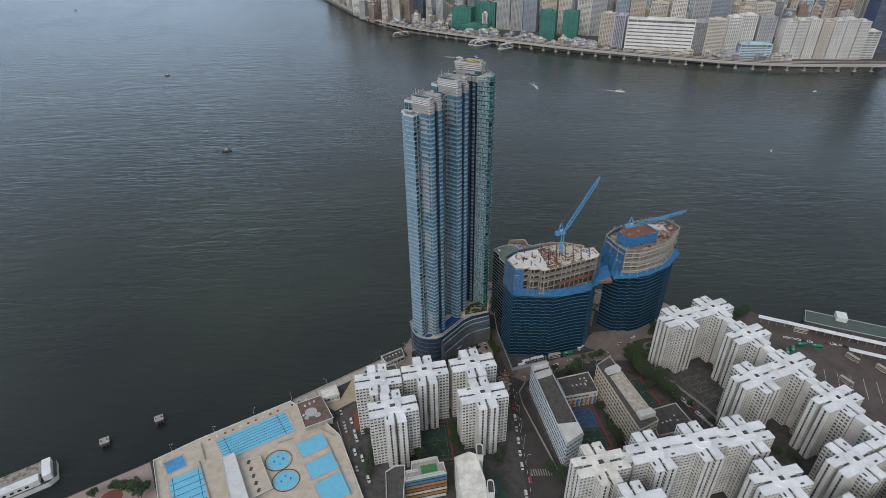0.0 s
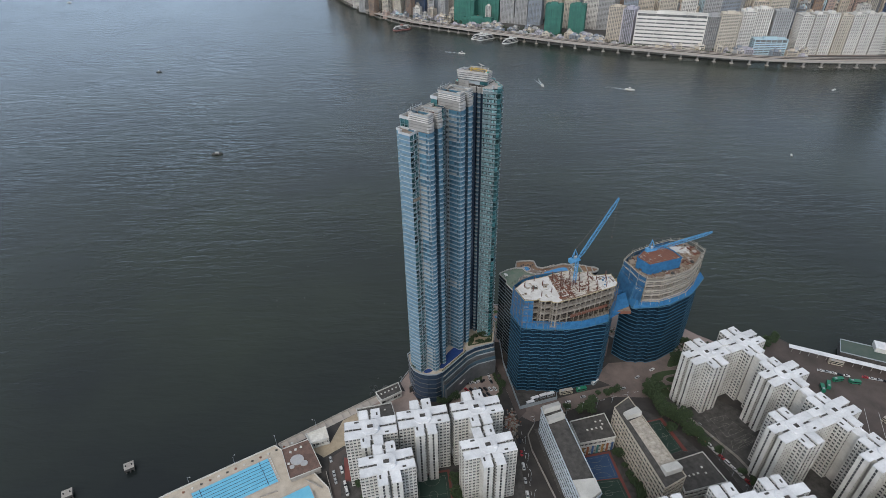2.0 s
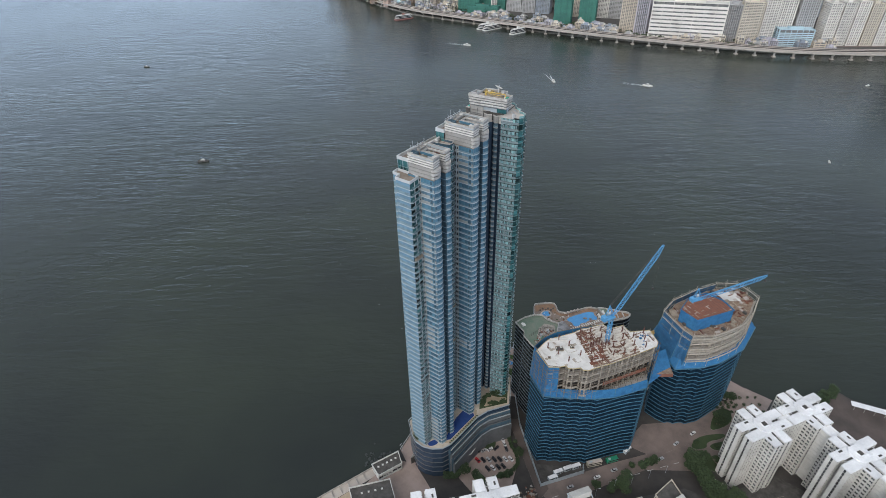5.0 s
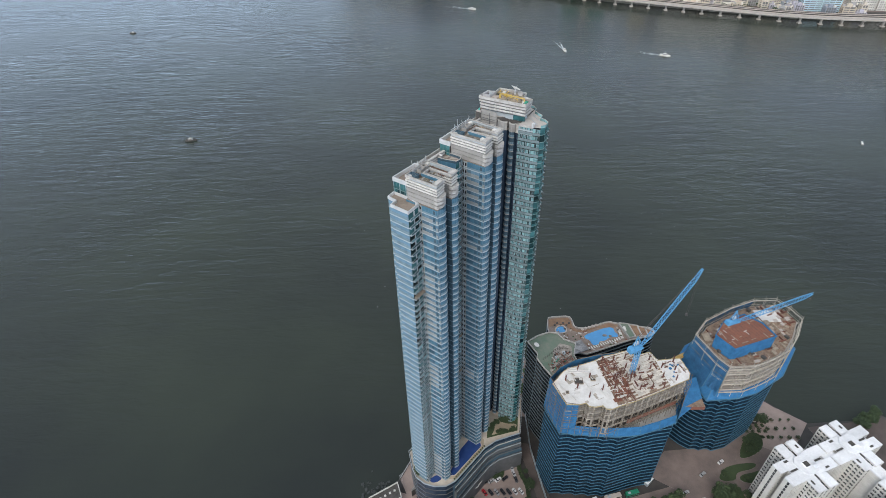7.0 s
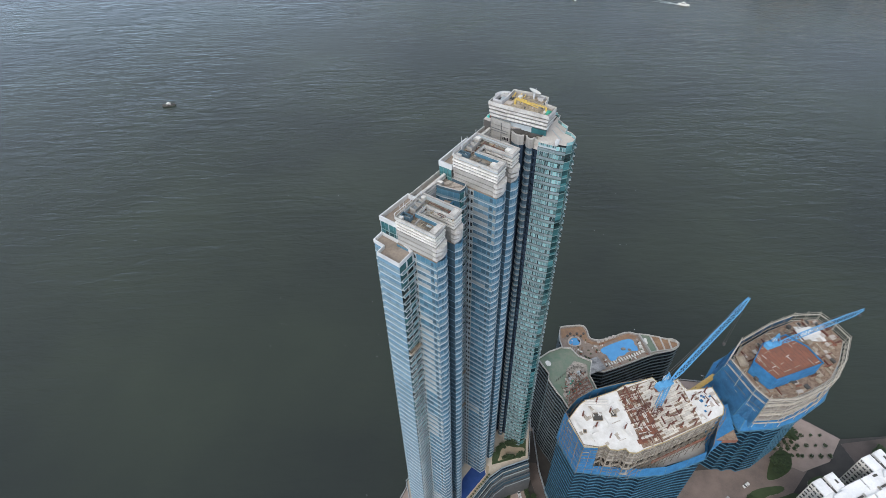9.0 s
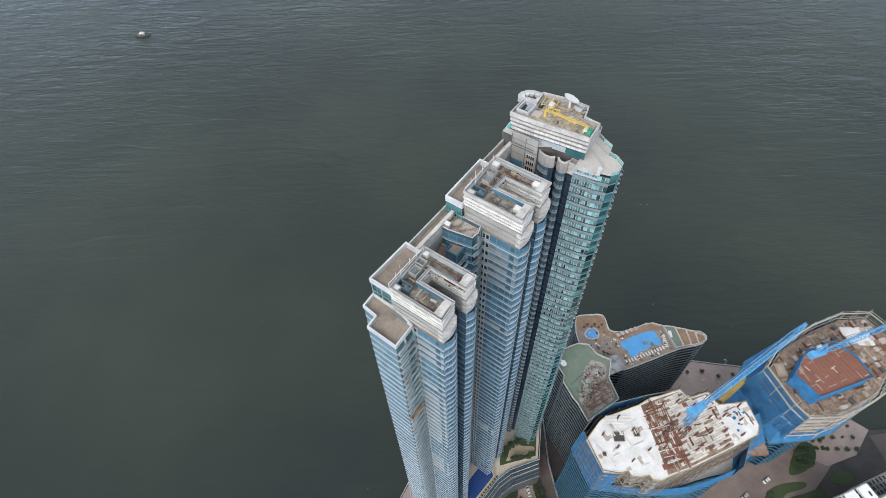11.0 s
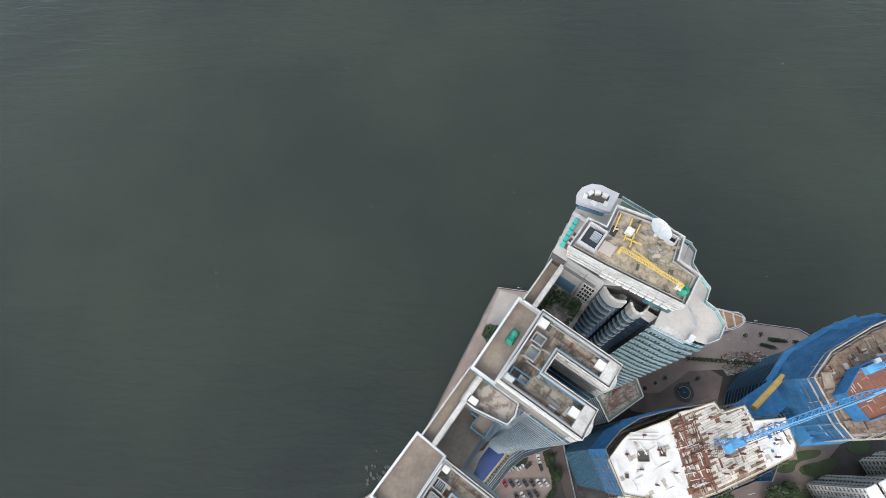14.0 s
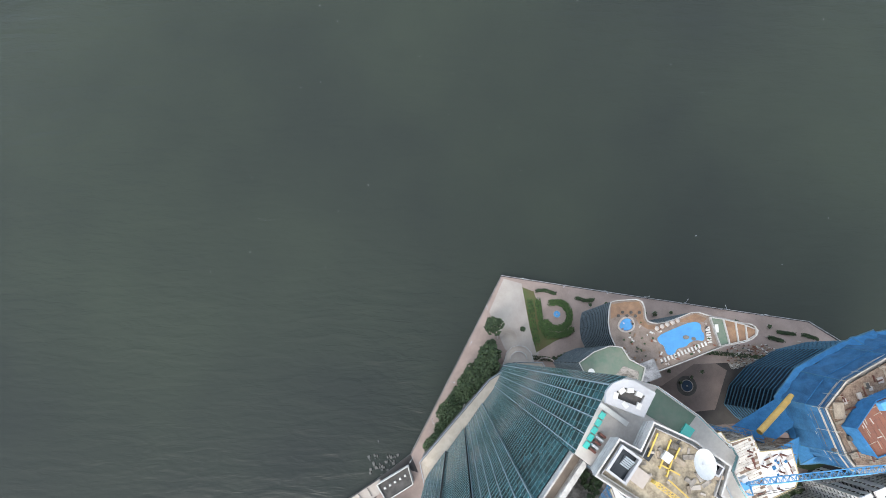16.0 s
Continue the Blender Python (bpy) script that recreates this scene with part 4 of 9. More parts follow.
for u0, z in ((-29.3, 217.1), (-1.0, 222.1)):
    wing = 6 if u0 > -5 else 5.4
    # white plant boxes on the wing ends and corners
    for du, w in ((wing / 2, -8.0), (12.0, -7.6), (1.2, 3.4), (12.4, 3.8)):
        unit(u0 + du, w, z, 1.5, 1.6, 1.2, WHITE_WALL)
    # sunk stair wells with blue glazed walls
    for du, w, a, b in ((2.6, 2.2, 1.6, 3.4), (7.0, 2.6, 2.4, 2.0), (9.6, 3.0, 1.8, 2.2)):
        q = rect(u0 + du - a / 2, w - b / 2, u0 + du + a / 2, w + b / 2)
        Geo().ring(q, 0.18, z, z + 1.5, SLATE_GLASS if du < 7 else STONE_BAND).put("stair_well", tower)
        # black base stands in for the unlit depth of the stair well
        g = Geo().prism(offset(q, -0.25), z, z + 0.25, BLACK_GLASS)
        for k in range(5):
            g.box(u0 + du - a / 2 + 0.3, w - b / 2 + 0.25 + 0.32 * k, z + 0.25, u0 + du + a / 2 - 0.3, w - b / 2 + 0.4 + 0.32 * k, z + 0.35 + 0.16 * k, SPANDREL)
        g.put("steps", tower)
    # pipes, ducts and litter on the felt
    litter = random.Random(int(u0) + 77)
    for k in range(34):
        du, w = litter.uniform(0.6, 13.4), litter.uniform(-9.0, 3.6)
        if wing - 0.9 < du < wing + 3.6 and w < 0.2:
            continue
        l = litter.uniform(0.3, 1.4)
        Geo().box(-l, -0.12, 0, l, 0.12 + litter.random() * 0.4, litter.uniform(0.08, 0.5), litter.choice((ROOF_TAN, LEDGE, SPANDREL, RUST_STEEL, DARK_CONCRETE, STONE_BAND))).put("roof_clutter", tower, at=pose(u0 + du, w, z, 0, 0, litter.choice((0, 90)) + litter.uniform(-8, 8)))
    g = Geo()
    for p, q in (((1.0, 1.0), (12.8, 1.2)), ((11.8, 1.2), (11.6, -9.0)), ((1.4, 1.0), (1.6, -8.6)), ((0.8, 3.2), (8.0, 3.4))):
        g.beam((u0 + p[0], p[1], z + 0.3), (u0 + q[0], q[1], z + 0.3), 0.14, RUST_STEEL)
    g.put("roof_pipe", tower, "rusty roof pipes")
    # gondola rails round the roof
    g = Geo()
    for w in (-7.5, -4.5, -1.5, 1.5):
        for du in (0.9, wing - 0.6, 8.6, 13.0):
            g.beam((u0 + du, w, z), (u0 + du, w, z + 0.9), 0.12, STONE_BAND)
    for du in (0.9, wing - 0.6, 8.6, 13.0):
        g.beam((u0 + du, -8.6, z + 0.9), (u0 + du, 2.8, z + 0.9), 0.16, STONE_BAND)
    g.put("gondola_rail", tower)
    g = Geo()
    for k in range(6):
        g.tube((u0 + 0.4 + k * 2.4, 4.6, z), (u0 + 0.4 + k * 2.4, 4.6, z + 2.6 + (k % 2)), 0.09, WHITE_METAL, n=5)
    g.tube((u0 + 0.4, 4.6, z + 2.4), (u0 + 12.4, 4.6, z + 2.4), 0.09, WHITE_METAL, n=5)
    g.put("aerial_frame", tower)
    # aerial mast
    Geo().tube((u0 + 4.0, 4.2, z), (u0 + 4.0, 4.2, z + 5.5), 0.1, WHITE_METAL, 0.05, 6).put("aerial", tower)
# dark open well, stair frame and white plinth on the east roof
Geo().ring(rect(24.6, 3.4, 29.0, 6.8), 0.35, 228.4, 229.9, PAV_GREY).put("light_well", tower)
# black sheets in the wells imitate the shade of an open shaft
Geo().box(24.9, 3.7, 228.62, 28.7, 6.5, 228.7, BLACK_GLASS).put("well_floor", tower)
for k in range(5):
    Geo().box(26.6 + 0.3 * k, 3.9, 228.7, 26.8 + 0.3 * k, 5.4, 228.9 + 0.18 * k, SPANDREL).put("stair_tread", tower)
Geo().box(29.3, 2.2, 228.6, 31.0, 3.4, 229.0, BLACK_GLASS).put("roof_hatch", tower)
Geo().ring(rect(33.4, -6.6, 35.0, -4.6), 0.2, 228.6, 229.8, PAV_GREY).put("small_well", tower)
Geo().box(33.6, -6.4, 228.62, 34.8, -4.8, 228.75, BLACK_GLASS).put("well_floor", tower)
Geo().box(25.6, 0.9, 228.6, 27.8, 3.2, 229.0, PLAZA).put("plinth", tower)
heap = random.Random(31)
for k in range(46):
    x, y = heap.uniform(25.6, 34.4), heap.uniform(-11.5, 3.2)
    if x > 30.6 and y < -7.6:
        continue
    s = heap.uniform(0.25, 0.9)
    Geo().box(-s, -s * 0.4, 0, s, s * 0.4, heap.uniform(0.1, 0.5), heap.choice((ROOF_MOSS, ROOF_GREY, TIMBER, PLAZA, DARK_CONCRETE))).put("roof_clutter", tower, at=pose(x, y, 228.64, 0, 0, heap.uniform(0, 180)))
unit(31.4, 0.6, 228.64, 1.3, 1.3, 1.0, WHITE_WALL)
unit(27.6, -10.6, 228.64, 1.2, 1.0, 0.8, WHITE_WALL)
# yellow gondola machine: rails on posts and a lattice jib
g = Geo()
for a, b in (((33.4, 3.4), (29.8, 2.8)), ((33.8, 1.4), (29.4, 0.6)), ((30.0, 0.6), (30.4, -2.2)), ((31.6, -0.2), (29.0, -0.8)), ((28.9, -1.2), (28.2, -7.6)), ((33.6, -0.2), (31.8, -0.4))):
    g.beam((*a, 229.3), (*b, 229.3), 0.2, YELLOW, 0.22)
    for t in (0.1, 0.4, 0.7, 0.95):
        p = Vector(a).lerp(Vector(b), t)
        g.beam((p.x, p.y, 228.6), (p.x, p.y, 229.3), 0.12, YELLOW)
g.put("gondola_track", tower, "yellow gondola track")
g = Geo()
a, b = Vector((27.4, 0.2, 230.4)), Vector((27.4, -10.8, 230.6))
d, s = (b - a) / 20, Vector((0.32, 0, 0))
for k in range(20):
    for e in (-1, 1):
        g.beam(a + d * k + s * e, a + d * (k + 1) + s * e, 0.12, YELLOW)
    g.beam(a + d * k - s, a + d * (k + 1) + s, 0.09, YELLOW)
    g.beam(a + d * k - s, a + d * k + s, 0.09, YELLOW)
    g.beam(a + d * k + Vector((0, 0, 0.6)), a + d * (k + 1), 0.08, YELLOW)
g.beam(a - Vector((0, 0, 1.8)), a, 0.5, YELLOW)
g.beam(b - Vector((0, 0, 1.9)), b, 0.4, YELLOW)
g.put("gondola_jib", tower, "yellow lattice gondola jib")
# satellite dish
g = Geo()
n, r = 20, 2.1
axis = Vector((0.35, -0.25, 0.9)).normalized()
sx = axis.cross(Vector((0, 1, 0))).normalized()
sy = axis.cross(sx)
c0 = Vector((33.4, -3.2, 231.0))
ring_v = [[c0 + axis * (0.16 * (q * 3) ** 2 * 0.4) + (sx * math.cos(k * 2 * math.pi / n) + sy * math.sin(k * 2 * math.pi / n)) * r * q for k in range(n)] for q in (0.02, 0.35, 0.7, 1.0)]
v = [p for ring_pts in ring_v for p in ring_pts]
g.add(v, [(i * n + k, i * n + (k + 1) % n, (i + 1) * n + (k + 1) % n, (i + 1) * n + k) for i in range(3) for k in range(n)], WHITE_WALL)
g.tube(c0 - Vector((0, 0, 2.2)), c0, 0.3, WHITE_METAL)
g.tube(c0, c0 + axis * 1.6, 0.06, WHITE_METAL, n=5)
g.put("satellite_dish", tower, "white satellite dish")
# crumpled tarpaulins
def tarp(u, w, z, a, b, h):
    g = Geo()
    n = 6
    v = [(u + a * (i / n - 0.5), w + b * (j / n - 0.5), z + h * (0.35 + 0.65 * random.random()) * (0.1 if i in (0, n) or j in (0, n) else 1)) for i in range(n + 1) for j in range(n + 1)]
    g.add(v, [(i * (n + 1) + j, (i + 1) * (n + 1) + j, (i + 1) * (n + 1) + j + 1, i * (n + 1) + j + 1) for i in range(n) for j in range(n)], GREEN_TARP)
    g.put("tarpaulin", tower, "crumpled green tarpaulin")


tarp(27.6, -11.6, 228.64, 2.0, 1.6, 1.2)
tarp(7.5, 7.0, 217.8, 3.0, 1.6, 1.8)
# aqua glass roof strip, plant housing and rails on the east terraces
for k in range(5):
    Geo().box(25.4 + k * 1.3, 8.5 + 0.12 * k, 222.0, 26.5 + k * 1.3, 9.3 + 0.12 * k, 222.5, AQUA_PANEL).put("roof_light", tower)
for k in range(5):
    Geo().box(25.6 + k * 0.7, 7.3, 222.0, 26.0 + k * 0.7, 8.4, 223.2, WHITE_METAL if k % 2 else RUST_STEEL).put("vent_cowl", tower)
g = Geo()
for a, b in (((39.2, -7.6), (39.2, -9.7)), ((40.1, 5.0), (40.1, -2.8)), ((40.1, -2.8), (39.2, -7.6))):
    g.quad((*a, 222.2), (*b, 222.2), (*b, 223.2), (*a, 223.2), RAIL_GLASS)
    g.beam((*a, 223.2), (*b, 223.2), 0.13, STONE_LIP)
g.put("terrace_rail", tower)
Geo().box(36.2, -3.4, 222.0, 38.0, -1.8, 222.6, AQUA_PANEL).put("roof_light", tower)
Geo().prism(ccw([(35.4, 4.4), (36.2, -2.4), (39.9, -2.6), (39.9, 4.6)]), 222.0, 222.12, GREEN_ROOF).put("terrace_floor", tower, "green coated terrace")
# stone wall over the recess with a window column, pipes and a blue glazed bay; shrubs on the recess roof
for k in range(8):
    Geo().box(23.45, -0.9, 206 + 2.25 * k, 23.65, 6.7, 208.1 + 2.25 * k, STONE_BAND).put("stone_panel", tower)
for k in range(6):
    Geo().box(23.38, -0.5, 207.0 + 2.0 * k, 23.5, 2.0, 208.5 + 2.0 * k, STONE_LIP).put("window_surround", tower)
    for j in range(4):
        Geo().box(23.3, -0.35 + 0.58 * j, 207.2 + 2.0 * k, 23.42, 0.05 + 0.58 * j, 208.2 + 2.0 * k, BLACK_GLASS).put("small_window", tower)
Geo().box(23.3, 2.9, 210.0, 23.46, 6.6, 215.0, BLUE_GLASS).put("glazed_bay", tower)
for w in (2.4, 6.5):
    Geo().box(23.2, w - 0.08, 206.5, 23.36, w + 0.08, 223.0, LEDGE).put("downpipe", tower)
for z in (219.5, 220.3):
    Geo().box(23.2, 0.0, z, 23.34, 6.6, z + 0.14, LEDGE).put("conduit", tower)
g = Geo()
for k in range(260):
    x, y = random.uniform(15.5, 22.5), random.uniform(0.0, 6.4)
    if (x - 18) ** 2 + (y - 3) ** 2 < 5:
        continue
    z, r = 210.1 + random.random() * 1.3, random.uniform(0.25, 0.6)
    a = random.uniform(0, 6.3)
    c_, s_ = math.cos(a) * r, math.sin(a) * r
    g.quad((x - c_, y - s_, z), (x + s_, y - c_, z + 0.3), (x + c_, y + s_, z + 0.1), (x - s_, y + c_, z + 0.4), LEAF)
g.put("shrubs", tower, "dark shrubs", kind="stuff")
# cradles hanging on the facades and maintenance gondola
for u, w, z in ((-33.6, -2.9, 168), (-5.2, -1.8, 118), (-5.0, -1.7, 92)):
    g = Geo().box(u - 2.6, w - 0.5, z, u + 2.6, w + 0.5, z + 0.2, TIMBER)
    g.ring(rect(u - 2.6, w - 0.5, u + 2.6, w + 0.5), 0.08, z + 0.2, z + 1.2, TIMBER)
    g.put("cradle", tower, "pale maintenance cradle")
close_facades(tower)

# ---- podium of the tower ----
SAND_PATH = mat("sandy_paving", (0.40, 0.33, 0.24), (0.30, 0.245, 0.175), 0.9, scale=0.3, fine=2)
podium = thing("podium_building", "dark glass podium with pale balustrades and a roof pool", "podium")
POD = ccw([(-30, 348), (-27.5, 338), (-25, 332.5), (-20.5, 329), (-15, 327.4), (-9, 327.6), (-4, 330.5), (5, 341), (13, 350.5), (20, 355.5), (34.5, 360.6), (38, 384), (30, 397), (18, 397), (4, 388)])
Geo().prism(POD, GROUND, PODIUM_TOP - 0.4, NAVY_GLASS, POOL_DECK).put("body", podium)
g = Geo()
for z in (7, 11.5, 16, 20.5, 25):
    g.ring(offset(POD, 0.35), 0.5, z, z + 0.22, LEDGE)
g.put("ledge", podium)
Geo().ring(offset(POD, 0.7), 0.25, PODIUM_TOP - 0.1, PODIUM_TOP + 0.8, SPANDREL).put("balustrade", podium)
# terraces that step down towards the car court, each with its balustrade and a row of clipped shrubs
STEP_LINE = [(-4.5, 328.6), (5.4, 340.4), (13.4, 349.8), (20.4, 354.8), (34.8, 359.9)]
for k in range(4):
    o, z = 1.0 + 1.1 * k, PODIUM_TOP - 3.4 - 3.4 * k
    line = [Vector(q) for q in STEP_LINE]
    g, r = Geo(), Geo()
    for a, b in zip(line, line[1:]):
        z += 0.015
        d = (b - a).normalized()
        nrm = Vector((d.y, -d.x))
        p0, p1 = a + nrm * (o - 0.75) - d * 0.4, b + nrm * (o - 0.75) + d * 0.4
        g.beam((*p0, (z + GROUND) / 2), (*p1, (z + GROUND) / 2), 1.6, LEDGE if k % 2 else SLATE_GLASS, z - GROUND)
        p0, p1 = a + nrm * (o + 0.05), b + nrm * (o + 0.05)
        r.beam((*p0, z + 0.5), (*p1, z + 0.5), 0.14, (STONE_LIP, SPANDREL, LEDGE, SPANDREL)[k], 0.9)
        for i in range(int((b - a).length / 1.6)):
            c = (a + nrm * (o - 0.7)).lerp(b + nrm * (o - 0.7), (i + 0.5) / int((b - a).length / 1.6))
            r.box(c.x - 0.08, c.y - 0.08, z, c.x + 0.08, c.y + 0.08, z + 1.2, LEDGE)
    g.put("stepped_terrace", podium)
    r.put("balustrade", podium)
POOL = ccw([(-7.5, 333.6), (-4, 334.0), (11.5, 352), (10.5, 356.5), (5.5, 357.5), (-0.5, 350)])
Geo().prism(POOL, PODIUM_TOP - 0.5, PODIUM_TOP - 0.3, POOL_DECK, DEEP_POOL).put("pool", podium, "deep blue swimming pool")
Geo().prism(ellipse(-14.5, 331.6, 3.4, 1.9, 20, 0.4), PODIUM_TOP - 0.5, PODIUM_TOP - 0.28, POOL_DECK, DEEP_POOL).put("pool", podium, "small round pool")
GARDEN = ccw([(15, 357), (33.5, 362), (36, 382), (30, 376), (22, 366), (15.5, 362)])
Geo().prism(GARDEN, PODIUM_TOP - 0.5, PODIUM_TOP - 0.1, POOL_DECK, GRASS).put("planter", podium, "green roof garden")
# sandy path with round shrubs between the pool and the edge, winding path in the garden
path = [(-7.2, 331.4), (-2.6, 332.4), (12.6, 350.4), (13.4, 356.2), (8.6, 359.4), (5.4, 358.6), (11.0, 356.8), (11.9, 352.0), (-3.6, 333.4), (-7.4, 332.9)]
Geo().prism(ccw(path), PODIUM_TOP - 0.42, PODIUM_TOP - 0.25, SAND_PATH).put("pool_path", podium, "sandy pool-side path")
Geo().prism(ccw(smooth([(17.5, 358.6), (24, 361), (33, 363.8), (33.6, 367), (27, 366.6), (23, 369), (20.5, 366), (19.5, 361.5)])), PODIUM_TOP - 0.2, PODIUM_TOP - 0.02, SAND_PATH).put("garden_path", podium, "winding garden path")
bush = random.Random(41)
for k in range(17):
    c = Vector((-4.2, 331.6)).lerp(Vector((13.2, 351.6)), k / 16)
    g = Geo()
    for _ in range(26):
        a, e, q = bush.uniform(0, 6.3), bush.uniform(0, 1.4), bush.uniform(0.3, 0.55)
        x, y, z = c.x + q * math.cos(a) * math.cos(e), c.y + q * math.sin(a) * math.cos(e), PODIUM_TOP - 0.25 + q * 1.4 * math.sin(e)
        g.quad((x - 0.2, y, z), (x, y - 0.2, z + 0.1), (x + 0.2, y, z), (x, y + 0.2, z + 0.12), LEAF)
    g.put("round_shrub", podium)
# low canopy along the car court with a white rim
g = Geo()
rim = [(1.5, 334.6, 10.6), (9.1, 337.2, 10.6), (15.6, 347.4, 10.6), (22.4, 354.0, 10.6)]
back = [(-2.0, 333.0, 13.4), (5.6, 341.6, 13.4), (12.8, 350.2, 13.4), (20.0, 355.4, 13.4)]
for k in range(3):
    g.quad(rim[k], rim[k + 1], back[k + 1], back[k], NAVY_GLASS)
    g.beam(rim[k], rim[k + 1], 0.45, WHITE_WALL)
    for t in (0.25, 0.5, 0.75):
        p, q = Vector(rim[k]).lerp(Vector(rim[k + 1]), t), Vector(back[k]).lerp(Vector(back[k + 1]), t)
        g.beam(p, q, 0.14, LEDGE)
g.put("canopy", podium, "dark glass canopy with a white rim")
# low west terrace along the promenade
WEST_TER = ccw([(-29.5, 336), (-24.0, 344.5), (-18.2, 355.4), (-13.0, 365.4), (-8.4, 374.2), (-7.2, 376.4), (-5.4, 375.0), (-3.7, 376.0), (-2.0, 379.4), (0.2, 379.0), (2.6, 380.2), (4.6, 383.0), (6.4, 382.6), (9.4, 388.4), (12, 394), (13.4, 398.5), (14.4, 402), (17.2, 405), (21, 406.2), (24.8, 405.2), (27.4, 402.4), (28.4, 398.6), (29, 396.6), (27.5, 394), (10, 390), (-24, 340)])
Geo().prism(WEST_TER, GROUND, 8.5, DARK_CONCRETE, PLAZA).put("west_terrace", podium)
Geo().ring(offset(WEST_TER, 0.4), 0.3, 8.5, 9.6, STONE_LIP).put("balustrade", podium)
g = Geo()
q = [(20.9 + 4.6 * math.cos(radians(10 + 17 * k)), 398.5 + 4.6 * math.sin(radians(10 + 17 * k))) for k in range(11)]
for a, b in zip(q, q[1:]):
    g.beam((*a, 9.0), (*b, 9.0), 0.5, STONE_LIP, 1.0)
g.put("curved_wall", podium, "curved pale wall")
for k in range(26):
    p = Vector((-28.4, 337.5)).lerp(Vector((-8.6, 373.2)), k / 25)
    Geo().box(p.x - 0.25, p.y - 0.25, 8.5, p.x + 0.25, p.y + 0.25, 10.0, STONE_LIP).put("baluster_post", podium)

# ---- building site: two netted towers ----
def bay_net(m, w):
    m.block(0, w, 0, 0.42, 0, 0.35, NET_EDGE)
    m.pane(0, w, 0.42, 3.3, 0.02, NET_DARK)
    m.block(w - 0.1, w, 0.55, 3.3, 0, 0.2, NET_DARK)


def bay_black(m, w):
    m.block(0, w, 0, 0.35, 0, 0.45, STOREY_LINE)
    m.pane(0, w, 0.5, 3.3, 0.02, BLACK_GLASS)
    m.block(w - 0.1, w, 0.5, 3.3, 0, 0.2, BLACK_GLASS)


STOREY_LINE = mat("grey_teal_storey_line", (0.12, 0.155, 0.17), (0.08, 0.105, 0.12), 0.5, 0.1, scale=0.4)
NETTED, BLACKENED = module_of(bay_net), module_of(bay_black)


def scallop(a, b, n, depth):
    """Points from a to b along n bowed bays (without b); the bows bulge to the right hand."""
    a, b = Vector(a), Vector(b)
    d = (b - a) / n
    nrm = Vector((d.y, -d.x)).normalized()
    out = []
    for k in range(n):
        for j in range(4):
            out.append(tuple(a + d * (k + j / 4) + nrm * depth * math.sin(math.pi * (j / 4) ** 0.7)))
    return out


def storeyed(owner, poly, z0, z1, module, name, roof):
    Geo().prism(poly, z0, z1, BLACK_GLASS, roof).put(name, owner)
    for k, (a, b) in enumerate(edges(poly)):
        facade(owner, a, b, z0, z1, 3.3, module, 2.4, 1, "window", True)
    close_facades(owner)


def scaffold(owner, poly, z0, z1, lift=2.0, step=3, name="scaffold", posts=None):
    posts = posts or BAMBOO
    g = Geo()
    for q in (poly, offset(poly, 1.3)):
        for a, b in edges(q):
            a, b = Vector(a), Vector(b)
            n = max(1, int((b - a).length / step))
            for k in range(n):
                p = a.lerp(b, k / n)
                g.beam((p.x, p.y, z0), (p.x, p.y, z1 + random.uniform(0.2, 1.4)), 0.16, posts)
            z = z0 + lift
            while z < z1 + 0.5:
                g.beam((a.x, a.y, z), (b.x, b.y, z), 0.14, BAMBOO)
                z += lift
    g.put(name, owner, kind="stuff")


def skirt(owner, poly, z, out, drop, material=NET_BRIGHT):
    """Sheeting that slopes outwards from the wall, with a hem and stays."""
    q = offset(poly, out)
    n = len(poly)
    g = Geo()
    for i in range(n):
        j = (i + 1) % n
        g.quad((*q[i], z - drop), (*q[j], z - drop), (*poly[j], z), (*poly[i], z), material)
        g.beam((*q[i], z - drop), (*q[j], z - drop), 0.5, NET_EDGE)
        g.beam((*q[i], z - drop), (*poly[i], z), 0.25, NET_EDGE)
    g.put("net_skirt", owner, "bright blue catch net")


def frame_columns(owner, poly, z0, z1, step):
    """Raw concrete columns round the open storeys."""
    me = Geo().box(-0.35, -0.35, z0, 0.35, 0.35, z1, RAW_CONCRETE).mesh("column")
    for a, b in edges(poly):
        a, b = Vector(a), Vector(b)
        for k in range(max(1, round((b - a).length / step))):
            ob = new("column", me)
            ob.parent = owner
            p = a.lerp(b, k / max(1, round((b - a).length / step)))
            ob.location = (p.x, p.y, 0)


site_a = thing("unfinished_tower", "half-built tower wrapped in dark blue netting with a bare concrete slab", "construction")
BODY_A = ccw([(45.7, 354.2), (52.2, 361.2), (60.8, 366.2), (75, 370), (86.3, 372), (104, 371), (116.8, 366.5), (120.6, 358.4), (115.5, 349.5), (112.2, 344.4)] + scallop((112.2, 344.4), (82, 336.4), 1, 0.9)[1:] + scallop((82, 336.6), (51.6, 338.4), 4, 0.9) + [(51.6, 338.4)])
storeyed(site_a, BODY_A, GROUND, 64.7, NETTED, "body", SLAB)
SLAB_WHITE = mat("fresh_white_slab", (0.66, 0.655, 0.645), (0.5, 0.485, 0.465), 0.8, scale=0.2, fine=1.2, stain=0.4)
